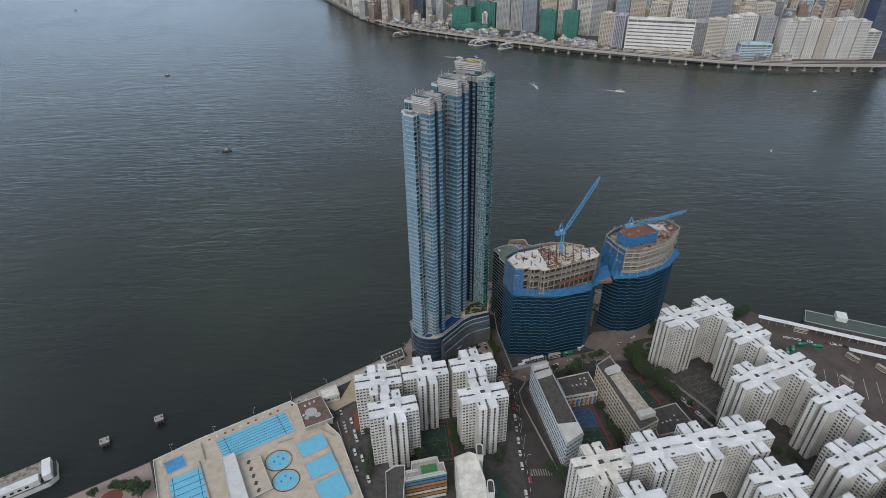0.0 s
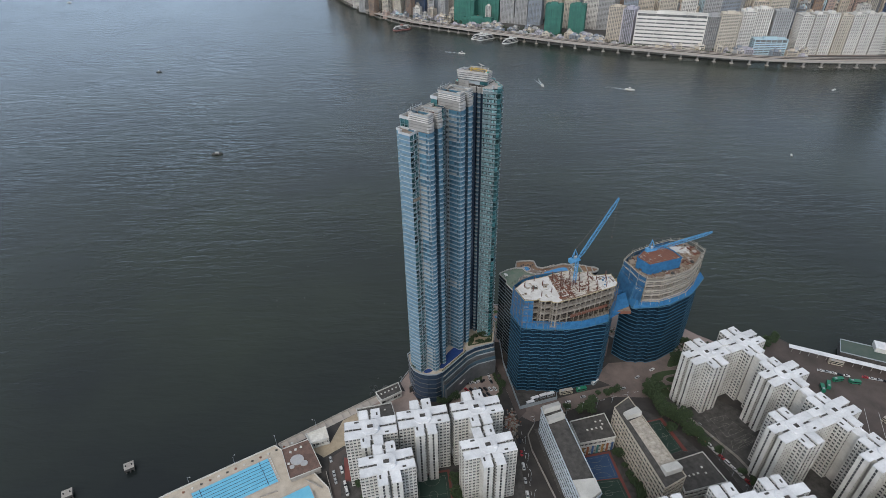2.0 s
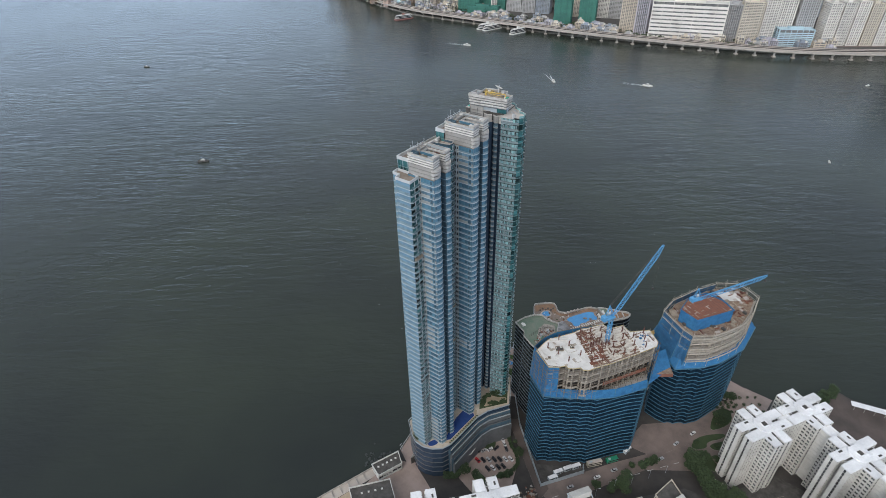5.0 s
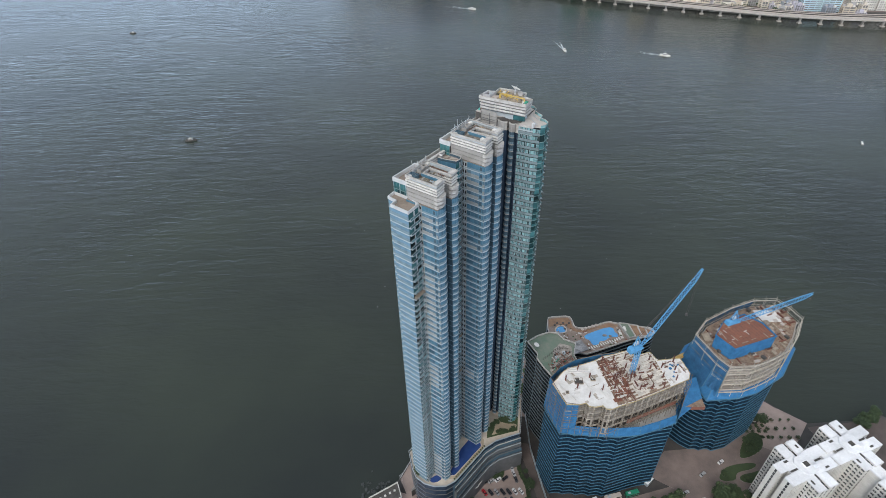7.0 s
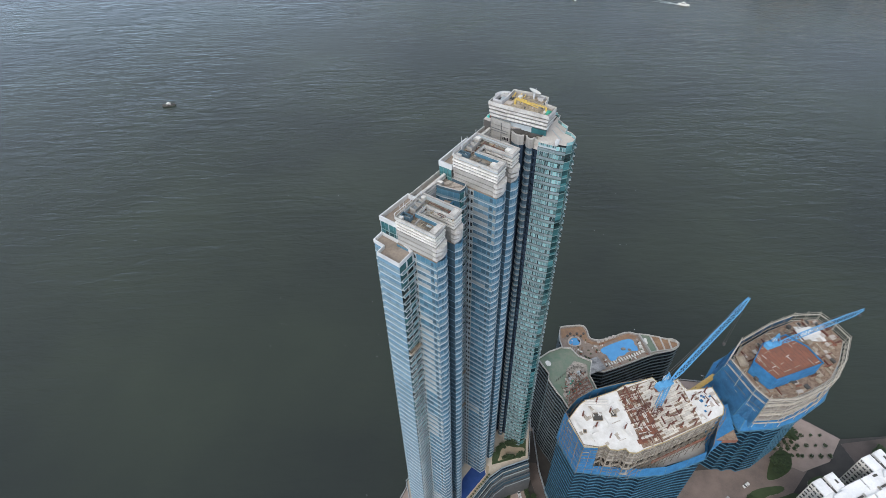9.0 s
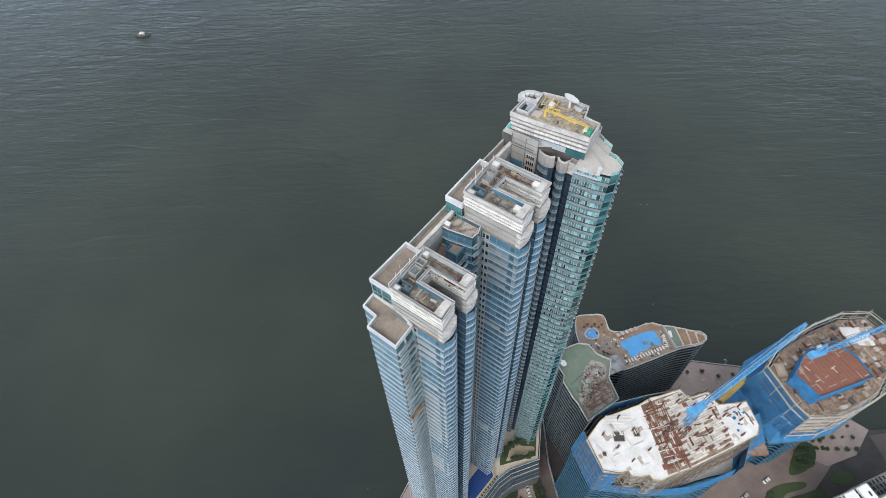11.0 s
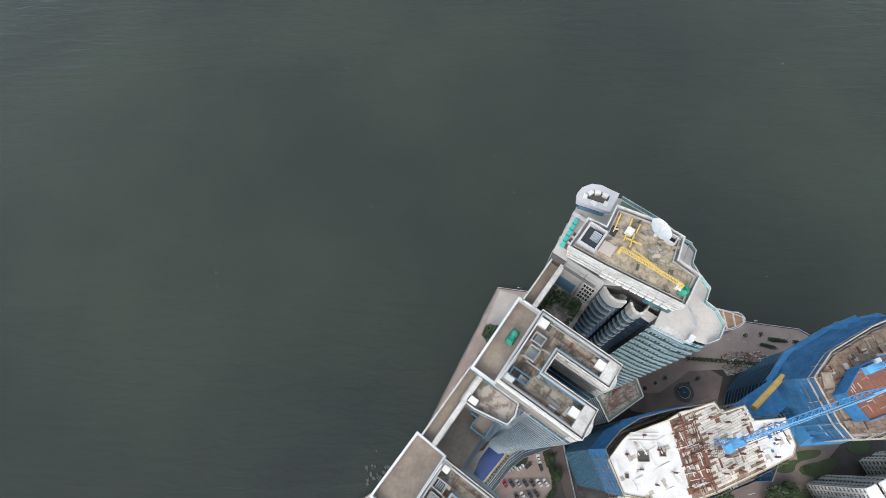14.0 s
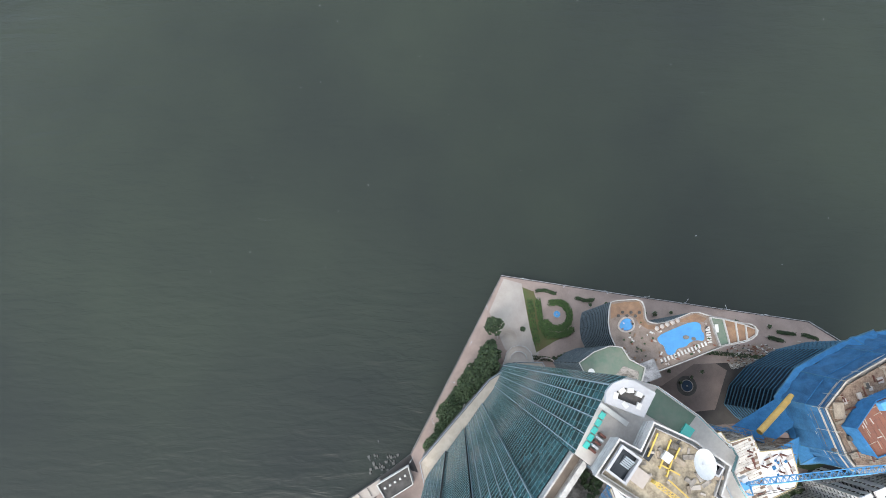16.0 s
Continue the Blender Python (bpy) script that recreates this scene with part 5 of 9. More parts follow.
# the top slab: a straight west end, stepped bays to the street, a broken edge to the harbour
TOP_A = ccw([(51.8, 337.8), (46.8, 350.4), (53.4, 358.1), (55.6, 359.8), (71.4, 365.5), (76.8, 368.6), (81.3, 369.6), (90.5, 372.6), (93.0, 368.6), (102.2, 371.4), (104.5, 365.6), (117.0, 367.0), (118.8, 357.0), (117.0, 353.2), (107.3, 348.7), (87.8, 340.2), (77.5, 336.6), (73.7, 334.9), (70.6, 335.2), (69.6, 337.0), (65.8, 336.2), (62.6, 336.6), (61.6, 338.6), (57.8, 337.6)])
INNER_A = offset(TOP_A, -0.6)
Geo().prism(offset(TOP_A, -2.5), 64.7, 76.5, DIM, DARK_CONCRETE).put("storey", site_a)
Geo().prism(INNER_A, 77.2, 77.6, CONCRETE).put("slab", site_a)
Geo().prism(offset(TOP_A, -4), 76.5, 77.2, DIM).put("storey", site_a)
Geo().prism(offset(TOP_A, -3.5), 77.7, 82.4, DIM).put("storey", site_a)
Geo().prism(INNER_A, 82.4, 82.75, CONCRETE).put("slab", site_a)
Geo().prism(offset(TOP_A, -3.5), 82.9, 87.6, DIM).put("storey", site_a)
Geo().prism(TOP_A, 87.8, 88.2, RAW_CONCRETE, SLAB_WHITE).put("slab", site_a, "white top slab")
scaffold(site_a, offset(TOP_A, 0.3), 65, 87.5, 5.2, 3.6, posts=BAMBOO)
frame_columns(site_a, offset(TOP_A, -1.2), 64.7, 87.8, 4.5)
for z in (66.4, 71.6, 76.8, 82.0):
    Geo().ring(offset(TOP_A, -0.3), 0.6, z, z + 0.55, RAW_CONCRETE).put("slab_edge", site_a)
Geo().beam((84, 337.4, 74.4), (112, 349, 74.4), 0.4, RUST, 2.4).put("formwork_screen", site_a)
HULL_A = ccw([(45.3, 354.6), (52.0, 361.8), (60.6, 366.8), (75, 370.5), (86.3, 372.5), (104, 371.5), (117.3, 367), (121.2, 358.4), (116.0, 349.4), (112.8, 343.7), (103, 340.0), (92, 336.4), (80, 335.4), (72.6, 335.7), (65.2, 336.2), (58, 336.9), (51.1, 338.0)])
skirt(site_a, offset(HULL_A, -0.7), 70.6, 0.9, 6.3)


def inside(x, y, poly):
    odd = False
    for (x0, y0), (x1, y1) in edges(poly):
        if (y0 > y) != (y1 > y) and x < (x1 - x0) * (y - y0) / (y1 - y0) + x0:
            odd = not odd
    return odd


def shroud(owner, poly, pick, z0, z1, out0, out1, material, name, label):
    """Sheeting stretched from the slab's edge down and outwards on the sides that pick() names."""
    hi, lo = offset(poly, out1), offset(poly, out0)
    n = len(poly)
    for i in range(n):
        j = (i + 1) % n
        mid = ((poly[i][0] + poly[j][0]) / 2, (poly[i][1] + poly[j][1]) / 2)
        if pick(*mid):
            m = 6
            v = []
            for a in range(m + 1):
                for b in range(m + 1):
                    p = Vector((*lo[i], z0)).lerp(Vector((*lo[j], z0)), a / m).lerp(Vector((*hi[i], z1)).lerp(Vector((*hi[j], z1)), a / m), b / m)
                    sag = 0 if a in (0, m) or b in (0, m) else 0.35
                    v.append(p + Vector((random.uniform(-sag, sag), random.uniform(-sag, sag), random.uniform(-sag, sag))))
            Geo().add(v, [(a * (m + 1) + b, (a + 1) * (m + 1) + b, (a + 1) * (m + 1) + b + 1, a * (m + 1) + b + 1) for a in range(m) for b in range(m)], material).put(name, owner, label)
            Geo().beam((*lo[i], z0), (*hi[i], z1), 0.2, NET_EDGE).put("stay_pole", owner)
            Geo().beam((*hi[i], z1), (*hi[j], z1), 0.25, BAMBOO).put("edge_pole", owner)


def strew(owner, poly, z, count, kinds, name, seed):
    """Loose boards, bars and stacks laid about on a slab."""
    r = random.Random(seed)
    meshes = []
    for w, d, h, material in kinds:
        meshes.append(Geo().box(-w / 2, -d / 2, 0, w / 2, d / 2, h, material).mesh(name))
    xs, ys = [p[0] for p in poly], [p[1] for p in poly]
    base = r.choice((0.3, 0.45))
    k = 0
    while k < count:
        x, y = r.uniform(min(xs), max(xs)), r.uniform(min(ys), max(ys))
        if inside(x, y, poly):
            ob = new(name, r.choice(meshes))
            ob.parent = owner
            ob.location = (x, y, z)
            ob.rotation_euler = (0, 0, base + r.choice((0, math.pi / 2)) + r.uniform(-0.12, 0.12))
            ob.scale = (r.uniform(0.6, 1.5), r.uniform(0.7, 1.4), r.uniform(0.7, 1.6))
            k += 1


def column_mesh(h):
    g = Geo().box(-0.24, -0.24, 0, 0.24, 0.24, h, RUST_STEEL)
    for z in (0.6, 1.6, 2.6):
        g.box(-0.32, -0.32, z, 0.32, 0.32, z + 0.14, RUST_STEEL)
    g.beam((0, 0, 1.8), (1.2, 0, 0.1), 0.12, RUST_STEEL)
    for a, b in ((-0.2, -0.2), (0.2, 0.2), (0.2, -0.2), (-0.2, 0.2)):
        g.beam((a, b, h), (a * 1.4, b * 1.4, h + 1.1), 0.07, RUST_STEEL)
    return g.mesh("column_form")


shroud(site_a, HULL_A, lambda x, y: x < 50 or (y > 358 and x < 82) or (x < 56 and y < 338), 64.4, 88.4, 0.3, -0.7, NET_BRIGHT, "hung_sheet", "bright blue sheeting hung from the slab")
shroud(site_a, HULL_A, lambda x, y: x > 110 and y < 362, 64.4, 78.0, 0.5, 0.1, NET_BLUE, "hung_sheet", "blue sheeting")
OCHRE_EDGE = mat("ochre_edge_boards", (0.42, 0.34, 0.17), (0.3, 0.25, 0.16), 0.8, scale=0.6)
COL = column_mesh(3.7)
for i in range(12):
    for j in range(6):
        x, y = 50 + 6.3 * i + 1.2 * j, 334 + 6.2 * j + 0.9 * (i % 3)
        if inside(x, y, offset(TOP_A, -1.0)) and (x > 74 or (i + j) % 2):
            ob = new("column_form", COL)
            ob.parent = site_a
            ob.location, ob.rotation_euler = (x, y, 88.2), (0, 0, random.uniform(0, 6))
Geo().ring(offset(TOP_A, 0.25), 0.3, 88.0, 88.45, OCHRE_EDGE).put("slab_edge", site_a, "ochre edge protection")
MID_A = ccw([(77.0, 337.0), (87.0, 340.4), (82.0, 369.2), (72.0, 365.4)])
RIGHT_A = ccw([(87.0, 340.4), (106.4, 348.8), (103.6, 365.6), (101.6, 370.8), (93.0, 368.2), (90.2, 371.8), (82.0, 369.2)])
END_A = ccw([(106.4, 348.8), (116.6, 353.6), (118.2, 357.2), (116.6, 366.4), (104.6, 365.0)])
def panels(owner, poly, z, w, d, material, name, turn, drop=0.15, seed=1):
    """Formwork panels laid side by side, some left out or lifted."""
    r = random.Random(seed)
    me = Geo().box(-w / 2 + 0.06, -d / 2 + 0.05, 0, w / 2 - 0.06, d / 2 - 0.05, 0.12, material).mesh(name)
    xs, ys = [p[0] for p in poly], [p[1] for p in poly]
    cx, cy = sum(xs) / len(xs), sum(ys) / len(ys)
    c, s_ = math.cos(turn), math.sin(turn)
    n = int(max(max(xs) - min(xs), max(ys) - min(ys)))
    for i in range(-n, n):
        for k in range(-n, n):
            u, v = (i + 0.5 * (k % 2)) * w, k * d
            x, y = cx + u * c - v * s_, cy + u * s_ + v * c
            if inside(x, y, poly) and r.random() > drop:
                ob = new(name, me)
                ob.parent = owner
                ob.location = (x, y, z + r.choice((0, 0, 0.06, 0.14)))
                ob.rotation_euler = (0, 0, turn + r.uniform(-0.02, 0.02))


Geo().prism(MID_A, 88.2, 88.27, SITE_DIRT).put("formwork_deck", site_a)
Geo().prism(RIGHT_A, 88.2, 88.24, SITE_DIRT).put("formwork_deck", site_a)
panels(site_a, offset(RIGHT_A, -0.6), 88.24, 4.4, 0.95, FORM_PANEL, "formwork_panel", 0.42, 0.06, 2)
panels(site_a, offset(MID_A, -0.5), 88.26, 4.2, 1.4, FORM_PANEL, "formwork_panel", 0.42, 0.5, 3)
strew(site_a, offset(MID_A, -1), 88.3, 60, ((5.0, 0.3, 0.4, RUST_STEEL), (3.2, 1.6, 0.3, RUST), (4.0, 1.0, 0.25, TIMBER), (4.6, 0.3, 0.5, SLAB)), "formwork", 3)
strew(site_a, offset(RIGHT_A, -1.5), 88.4, 26, ((2.6, 0.3, 0.6, RUST_STEEL), (3.0, 0.4, 0.3, TIMBER), (1.4, 1.2, 0.4, RUST)), "formwork_board", 4)
strew(site_a, offset(END_A, -0.8), 88.22, 34, ((2.4, 1.8, 0.2, PLAZA), (1.8, 1.6, 0.3, SLAB_WHITE), (1.6, 0.25, 0.4, RUST_STEEL), (1.8, 1.5, 0.14, STAINED_SLAB), (2.6, 1.6, 0.14, SLAB_WHITE), (0.9, 0.9, 0.5, NET_BRIGHT)), "site_pallet", 5)
for x, y, w, d in ((58, 350, 4.5, 4.0), (66.5, 352, 2.6, 3.4), (52.5, 344, 1.6, 1.8)):
    g = Geo().ring(rect(x, y, x + w, y + d), 0.2, 88.2, 88.7, TIMBER)
    # a dark sheet on the slab stands in for the opening's shaded depth
    g.box(x + 0.2, y + 0.2, 88.2, x + w - 0.2, y + d - 0.2, 88.24, DARK_CONCRETE)
    g.put("slab_opening", site_a)
WEST_A = ccw([(53, 340), (49, 350), (57, 358), (70, 363), (75, 341), (66, 338.5)])
strew(site_a, WEST_A, 88.22, 26, ((4.5, 0.35, 0.35, SLAB), (2.2, 1.4, 0.1, STAINED_SLAB), (3.0, 0.2, 0.2, STAINED_SLAB)), "slab_board", 12)
for k in range(3):
    Geo().box(55 + 0.5 * k, 357.5 + 1.4 * k, 88.2, 66 + 0.5 * k, 357.9 + 1.4 * k, 88.6, SLAB).put("stacked_beam", site_a)
for k in range(6):
    t = k / 5
    a, b = Vector((77.6, 338.4)).lerp(Vector((86.0, 341.6)), t), Vector((72.8, 364.6)).lerp(Vector((81.4, 368.0)), t)
    Geo().beam((*a, 88.6), (*b, 88.6), 0.22, RUST, 0.3).put("formwork_rail", site_a)
for k in range(9):
    a, b = Vector((77.6, 338.4)).lerp(Vector((72.8, 364.6)), (k + 0.5) / 9), Vector((86.0, 341.6)).lerp(Vector((81.4, 368.0)), (k + 0.5) / 9)
    Geo().beam((*a, 88.75), (*b, 88.75), 0.2, RUST_STEEL, 0.24).put("formwork_rail", site_a)
# rebar cages before the core
for k in range(5):
    x, y = 78 + 2.4 * k, 352 + 2.0 * (k % 3)
    g = Geo()
    for z in (89.5, 90.8, 92.2):
        g.ring(rect(x, y, x + 1.6, y + 1.0), 0.12, z, z + 0.12, RUST_STEEL)
    for a, b in ((0, 0), (1.6, 0), (1.6, 1.0), (0, 1.0)):
        g.beam((x + a, y + b, 88.2), (x + a, y + b, 92.5), 0.2, RUST_STEEL)
    g.put("rebar_cage", site_a, "rusty steel cage")
CHUTE = mat("ochre_plastic_chute", (0.5, 0.32, 0.08), (0.36, 0.23, 0.07), 0.6, scale=0.4)
# bridge of blue sheeting and the yellow rubbish chute between the two towers
g = Geo()
g.quad((113.2, 344.4, 65.2), (131.2, 357.0, 66.3), (131.2, 369.4, 70.4), (118, 363, 70), NET_BRIGHT)
g.quad((119, 364, 66), (130.2, 373.5, 68.3), (138.4, 392.1, 65.2), (106, 372, 64), NET_BRIGHT)
g.put("net_bridge", site_a, "blue netting stretched between the towers")
Geo().tube((111.4, 371.6, 76.8), (130.2, 385.9, 69.6), 1.3, CHUTE, n=12).put("rubbish_chute", site_a, "yellow rubbish chute")
Geo().box(119, 352, 64, 131, 368, 66.5, RUST, SITE_DIRT).put("link_slab", site_a)

# the plan of the second tower is drawn a little small; its root sets it at its size and height
site_b = thing("unfinished_tower", "half-built tower wrapped in blue netting with a timber scaffold crown", "construction", at=Matrix.Translation((0.115, -6.343, -10.121)) @ Matrix.Scale(1.0322, 4))
BODY_B = ccw([(129, 371.5), (132.5, 381), (142, 391), (158, 400), (176, 404.5), (187, 400), (192, 392), (188, 384), (179, 374.5), (161, 363.5)] + scallop((152, 361.0), (137, 361.5), 2, 1.3) + [(134.2, 365.5)])
HULL_B = ccw([(132.5, 356), (146, 357.2), (157, 360.4), (175.5, 371.5), (190.5, 389.5), (190, 398), (176, 405.5), (158, 401.5), (143.5, 390.5), (134.5, 382), (129.5, 372)])
storeyed(site_b, BODY_B, 11.74, 72.5, NETTED, "body", SLAB)
UPPER_B = ccw([(136.4, 355.4), (133.0, 360.5), (127.7, 376.6), (136.2, 386.1), (154.3, 396.2), (168.7, 401.9), (181.0, 402.4), (185.0, 396.0), (187.4, 388.4), (179.0, 376.0), (170.2, 366.4), (164.2, 362.9), (156.5, 359.2), (148.3, 356.0)])
for k in range(6):
    z = 72.5 + 4.0 * k
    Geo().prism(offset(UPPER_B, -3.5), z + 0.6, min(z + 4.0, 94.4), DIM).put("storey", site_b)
    Geo().prism(offset(UPPER_B, -0.2 if k % 2 else -0.5), z, z + 1.1, PALE_POLE, CONCRETE).put("slab", site_b)
Geo().prism(offset(UPPER_B, -1.0), 94.4, 94.9, TIMBER, SITE_DIRT).put("slab", site_b)
scaffold(site_b, UPPER_B, 72, 98.5, 8.0, 6.0, posts=PALE_POLE)
frame_columns(site_b, offset(UPPER_B, -1.3), 72.5, 94.8, 5.6)
skirt(site_b, HULL_B, 77.0, 3.4, 4.8)
CORE_B = ccw([(132.8, 370.4), (138.7, 360.7), (163.4, 369.4), (160.6, 378.6), (153.7, 385.4), (140.7, 380.2)])
Geo().prism(CORE_B, 94.9, 103, NET_BRIGHT, RUST).put("core", site_b, "blue sheeted core with a rusty top")
Geo().ring(offset(CORE_B, 0.3), 0.3, 103, 103.8, NET_BRIGHT).put("core_edge", site_b)
SHEET_TOP = [((135.6, 355.0), (-1.4, -1.2)), ((132.4, 360.5), (-2.8, -0.4)), ((127.0, 376.8), (-3.6, 1.6)), ((135.8, 386.8), (-2.8, 3.2)), ((154.0, 397.0), (-2.0, 3.4)), ((168.4, 402.8), (-1.2, 3.4))]
for (a, da), (b, db) in zip(SHEET_TOP, SHEET_TOP[1:]):
    m, v = 8, []
    for i in range(m + 1):
        for k in range(m + 1):
            t, f = i / m, k / m
            p = Vector((*a, 96.5)).lerp(Vector((*b, 96.5)), t) + Vector((*da, -23.0)).lerp(Vector((*db, -23.0)), t) * f
            out = Vector((*da, 0)).lerp(Vector((*db, 0)), t).normalized()
            p += out * (0.5 * math.sin(4.2 * math.pi * t) * f - 1.1 * math.sin(math.pi * f) * 0.6) * (1 if 0 < i < m else 0)
            if 0 < i < m and 0 < k < m:
                p += Vector((random.uniform(-0.2, 0.2), random.uniform(-0.2, 0.2), random.uniform(-0.2, 0.2)))
            v.append(p)
    Geo().add(v, [(i * (m + 1) + k, i * (m + 1) + k + 1, (i + 1) * (m + 1) + k + 1, (i + 1) * (m + 1) + k) for i in range(m) for k in range(m)], NET_BLUE).put("hung_sheet", site_b, "blue hung sheeting")
    hem = [Vector((*e, 96.5)) + Vector((*de, -22.8)) for e, de in ((a, da), (b, db))]
    edge = [q + Vector((*de, 0)).normalized() * 2.0 - Vector((0, 0, 1.6)) for q, de in zip(hem, (da, db))]
    Geo().quad(edge[0], edge[1], hem[1], hem[0], NET_BRIGHT).put("net_skirt", site_b, "bright blue catch net")
    Geo().beam(edge[0], edge[1], 0.4, NET_EDGE).put("net_rail", site_b)
    Geo().beam(Vector((*a, 96.6)), Vector((*a, 96.6)) + Vector((*da, -23.0)), 0.25, NET_EDGE).put("stay_pole", site_b)
    p, q = (Vector((*e, 96.7)) + Vector((*de, -23.0)) * 0.45 for e, de in ((a, da), (b, db)))
    Geo().beam(p, q, 0.2, NET_BRIGHT).put("net_rail", site_b)
for z in (76.5, 84.5, 92.5, 96.8):
    Geo().ring(offset(UPPER_B, 1.3), 0.45, z, z + 0.2, PALE_POLE).put("scaffold_deck", site_b)
    Geo().ring(offset(UPPER_B, 1.4), 0.12, z + 1.1, z + 1.25, PALE_POLE).put("scaffold_rail", site_b)
TOP_B = offset(UPPER_B, -2.0)
strew(site_b, TOP_B, 94.9, 170, ((3.4, 0.4, 0.5, RUST), (2.2, 1.6, 0.7, TIMBER), (4.0, 0.8, 0.25, TIMBER), (2.0, 1.6, 0.5, PLAZA), (3.0, 0.3, 0.9, RUST_STEEL), (1.6, 1.2, 1.2, DARK_CONCRETE)), "crate", 8)
strew(site_b, offset(CORE_B, -1.0), 103.0, 34, ((3.0, 0.25, 0.12, TIMBER), (1.2, 0.8, 0.2, RUST), (2.2, 0.3, 0.15, PLAZA)), "formwork_board", 9)
g = Geo()
for k in range(14):
    a, b = Vector((138, 362)), Vector((164, 380))
    t = k / 13
    g.beam((139 + 23 * t, 361.8 + 7.6 * t, 103.02), (134.4 + 22 * t, 371 + 11.5 * t, 103.02), 0.12, RUST_STEEL, 0.06)
g.put("deck_joint", site_b, kind="stuff")
Geo().box(130.2, 373, 94.9, 134.2, 379, 95.9, TIMBER).put("timber_deck", site_b)
Geo().box(166, 388, 94.9, 178, 397, 95.2, SLAB).put("timber_deck", site_b)

# finished block with the roof pool
block_r = thing("pool_roof_block", "dark glass block with a green roof and a roof-top swimming pool", "residential block")
ROOF_R = ccw([(53.6, 366.2), (50.3, 374.3), (48.4, 377.2), (44.9, 384.8), (45.6, 388.6), (41.0, 397.9), (47.5, 402.6), (54.4, 405.3), (59.4, 404.8), (62.7, 399.6), (69.0, 396.4), (66.4, 387.3), (69.2, 376.7)])
DECK_R = ccw(smooth([(57.3, 425.2), (59.5, 426.0), (64, 426.5), (71.1, 426.9), (72.7, 423.9), (72.9, 418.4), (74.6, 416.4), (79.5, 415.9), (86.9, 418.2), (95.9, 422.0), (101.5, 419.9), (110, 418.5), (117, 416.6), (121.3, 416.4), (123.5, 412.9), (119.1, 409.2), (111.1, 407.6), (106, 406.4), (88.2, 399), (73, 393.5), (60, 403.5), (56, 413.3)], 1))
storeyed(block_r, ROOF_R, GROUND, 67.6, BLACKENED, "body", GREEN_ROOF)
storeyed(block_r, DECK_R, GROUND, 60, BLACKENED, "body", BROWN_PAVER)
Geo().ring(offset(ROOF_R, 0.4), 0.35, 67.6, 68.7, STONE_LIP).put("parapet", block_r)
Geo().ring(offset(DECK_R, 0.4), 0.35, 60, 61.1, STONE_LIP).put("parapet", block_r)
POOL_R = ccw(smooth([(78.0, 410.4), (86, 414.2), (94.6, 417.5), (98.2, 416.7), (98.0, 413.4), (99.5, 411.8), (99.1, 408.6), (95.6, 409.1), (92.6, 408.0), (90.6, 405.8), (86.8, 405.4), (85.4, 402.4), (82.3, 402.0), (81.2, 404.4), (81.0, 406.2), (78.4, 407.7)], 1))
Geo().prism(POOL_R, 60, 60.15, PLAZA, BLUE_POOL).put("pool", block_r, "bright blue roof pool")
Geo().prism(smooth([(60.6, 414.2), (63.0, 418.2), (66.8, 418.4), (67.6, 414.0), (64.0, 412.4)]), 60, 60.13, PLAZA, BLUE_POOL).put("pool", block_r)
Geo().ring(offset(ccw(smooth([(60.6, 414.2), (63.0, 418.2), (66.8, 418.4), (67.6, 414.0), (64.0, 412.4)])), 0.9), 0.7, 60, 60.5, PLAZA).put("pool_kerb", block_r)


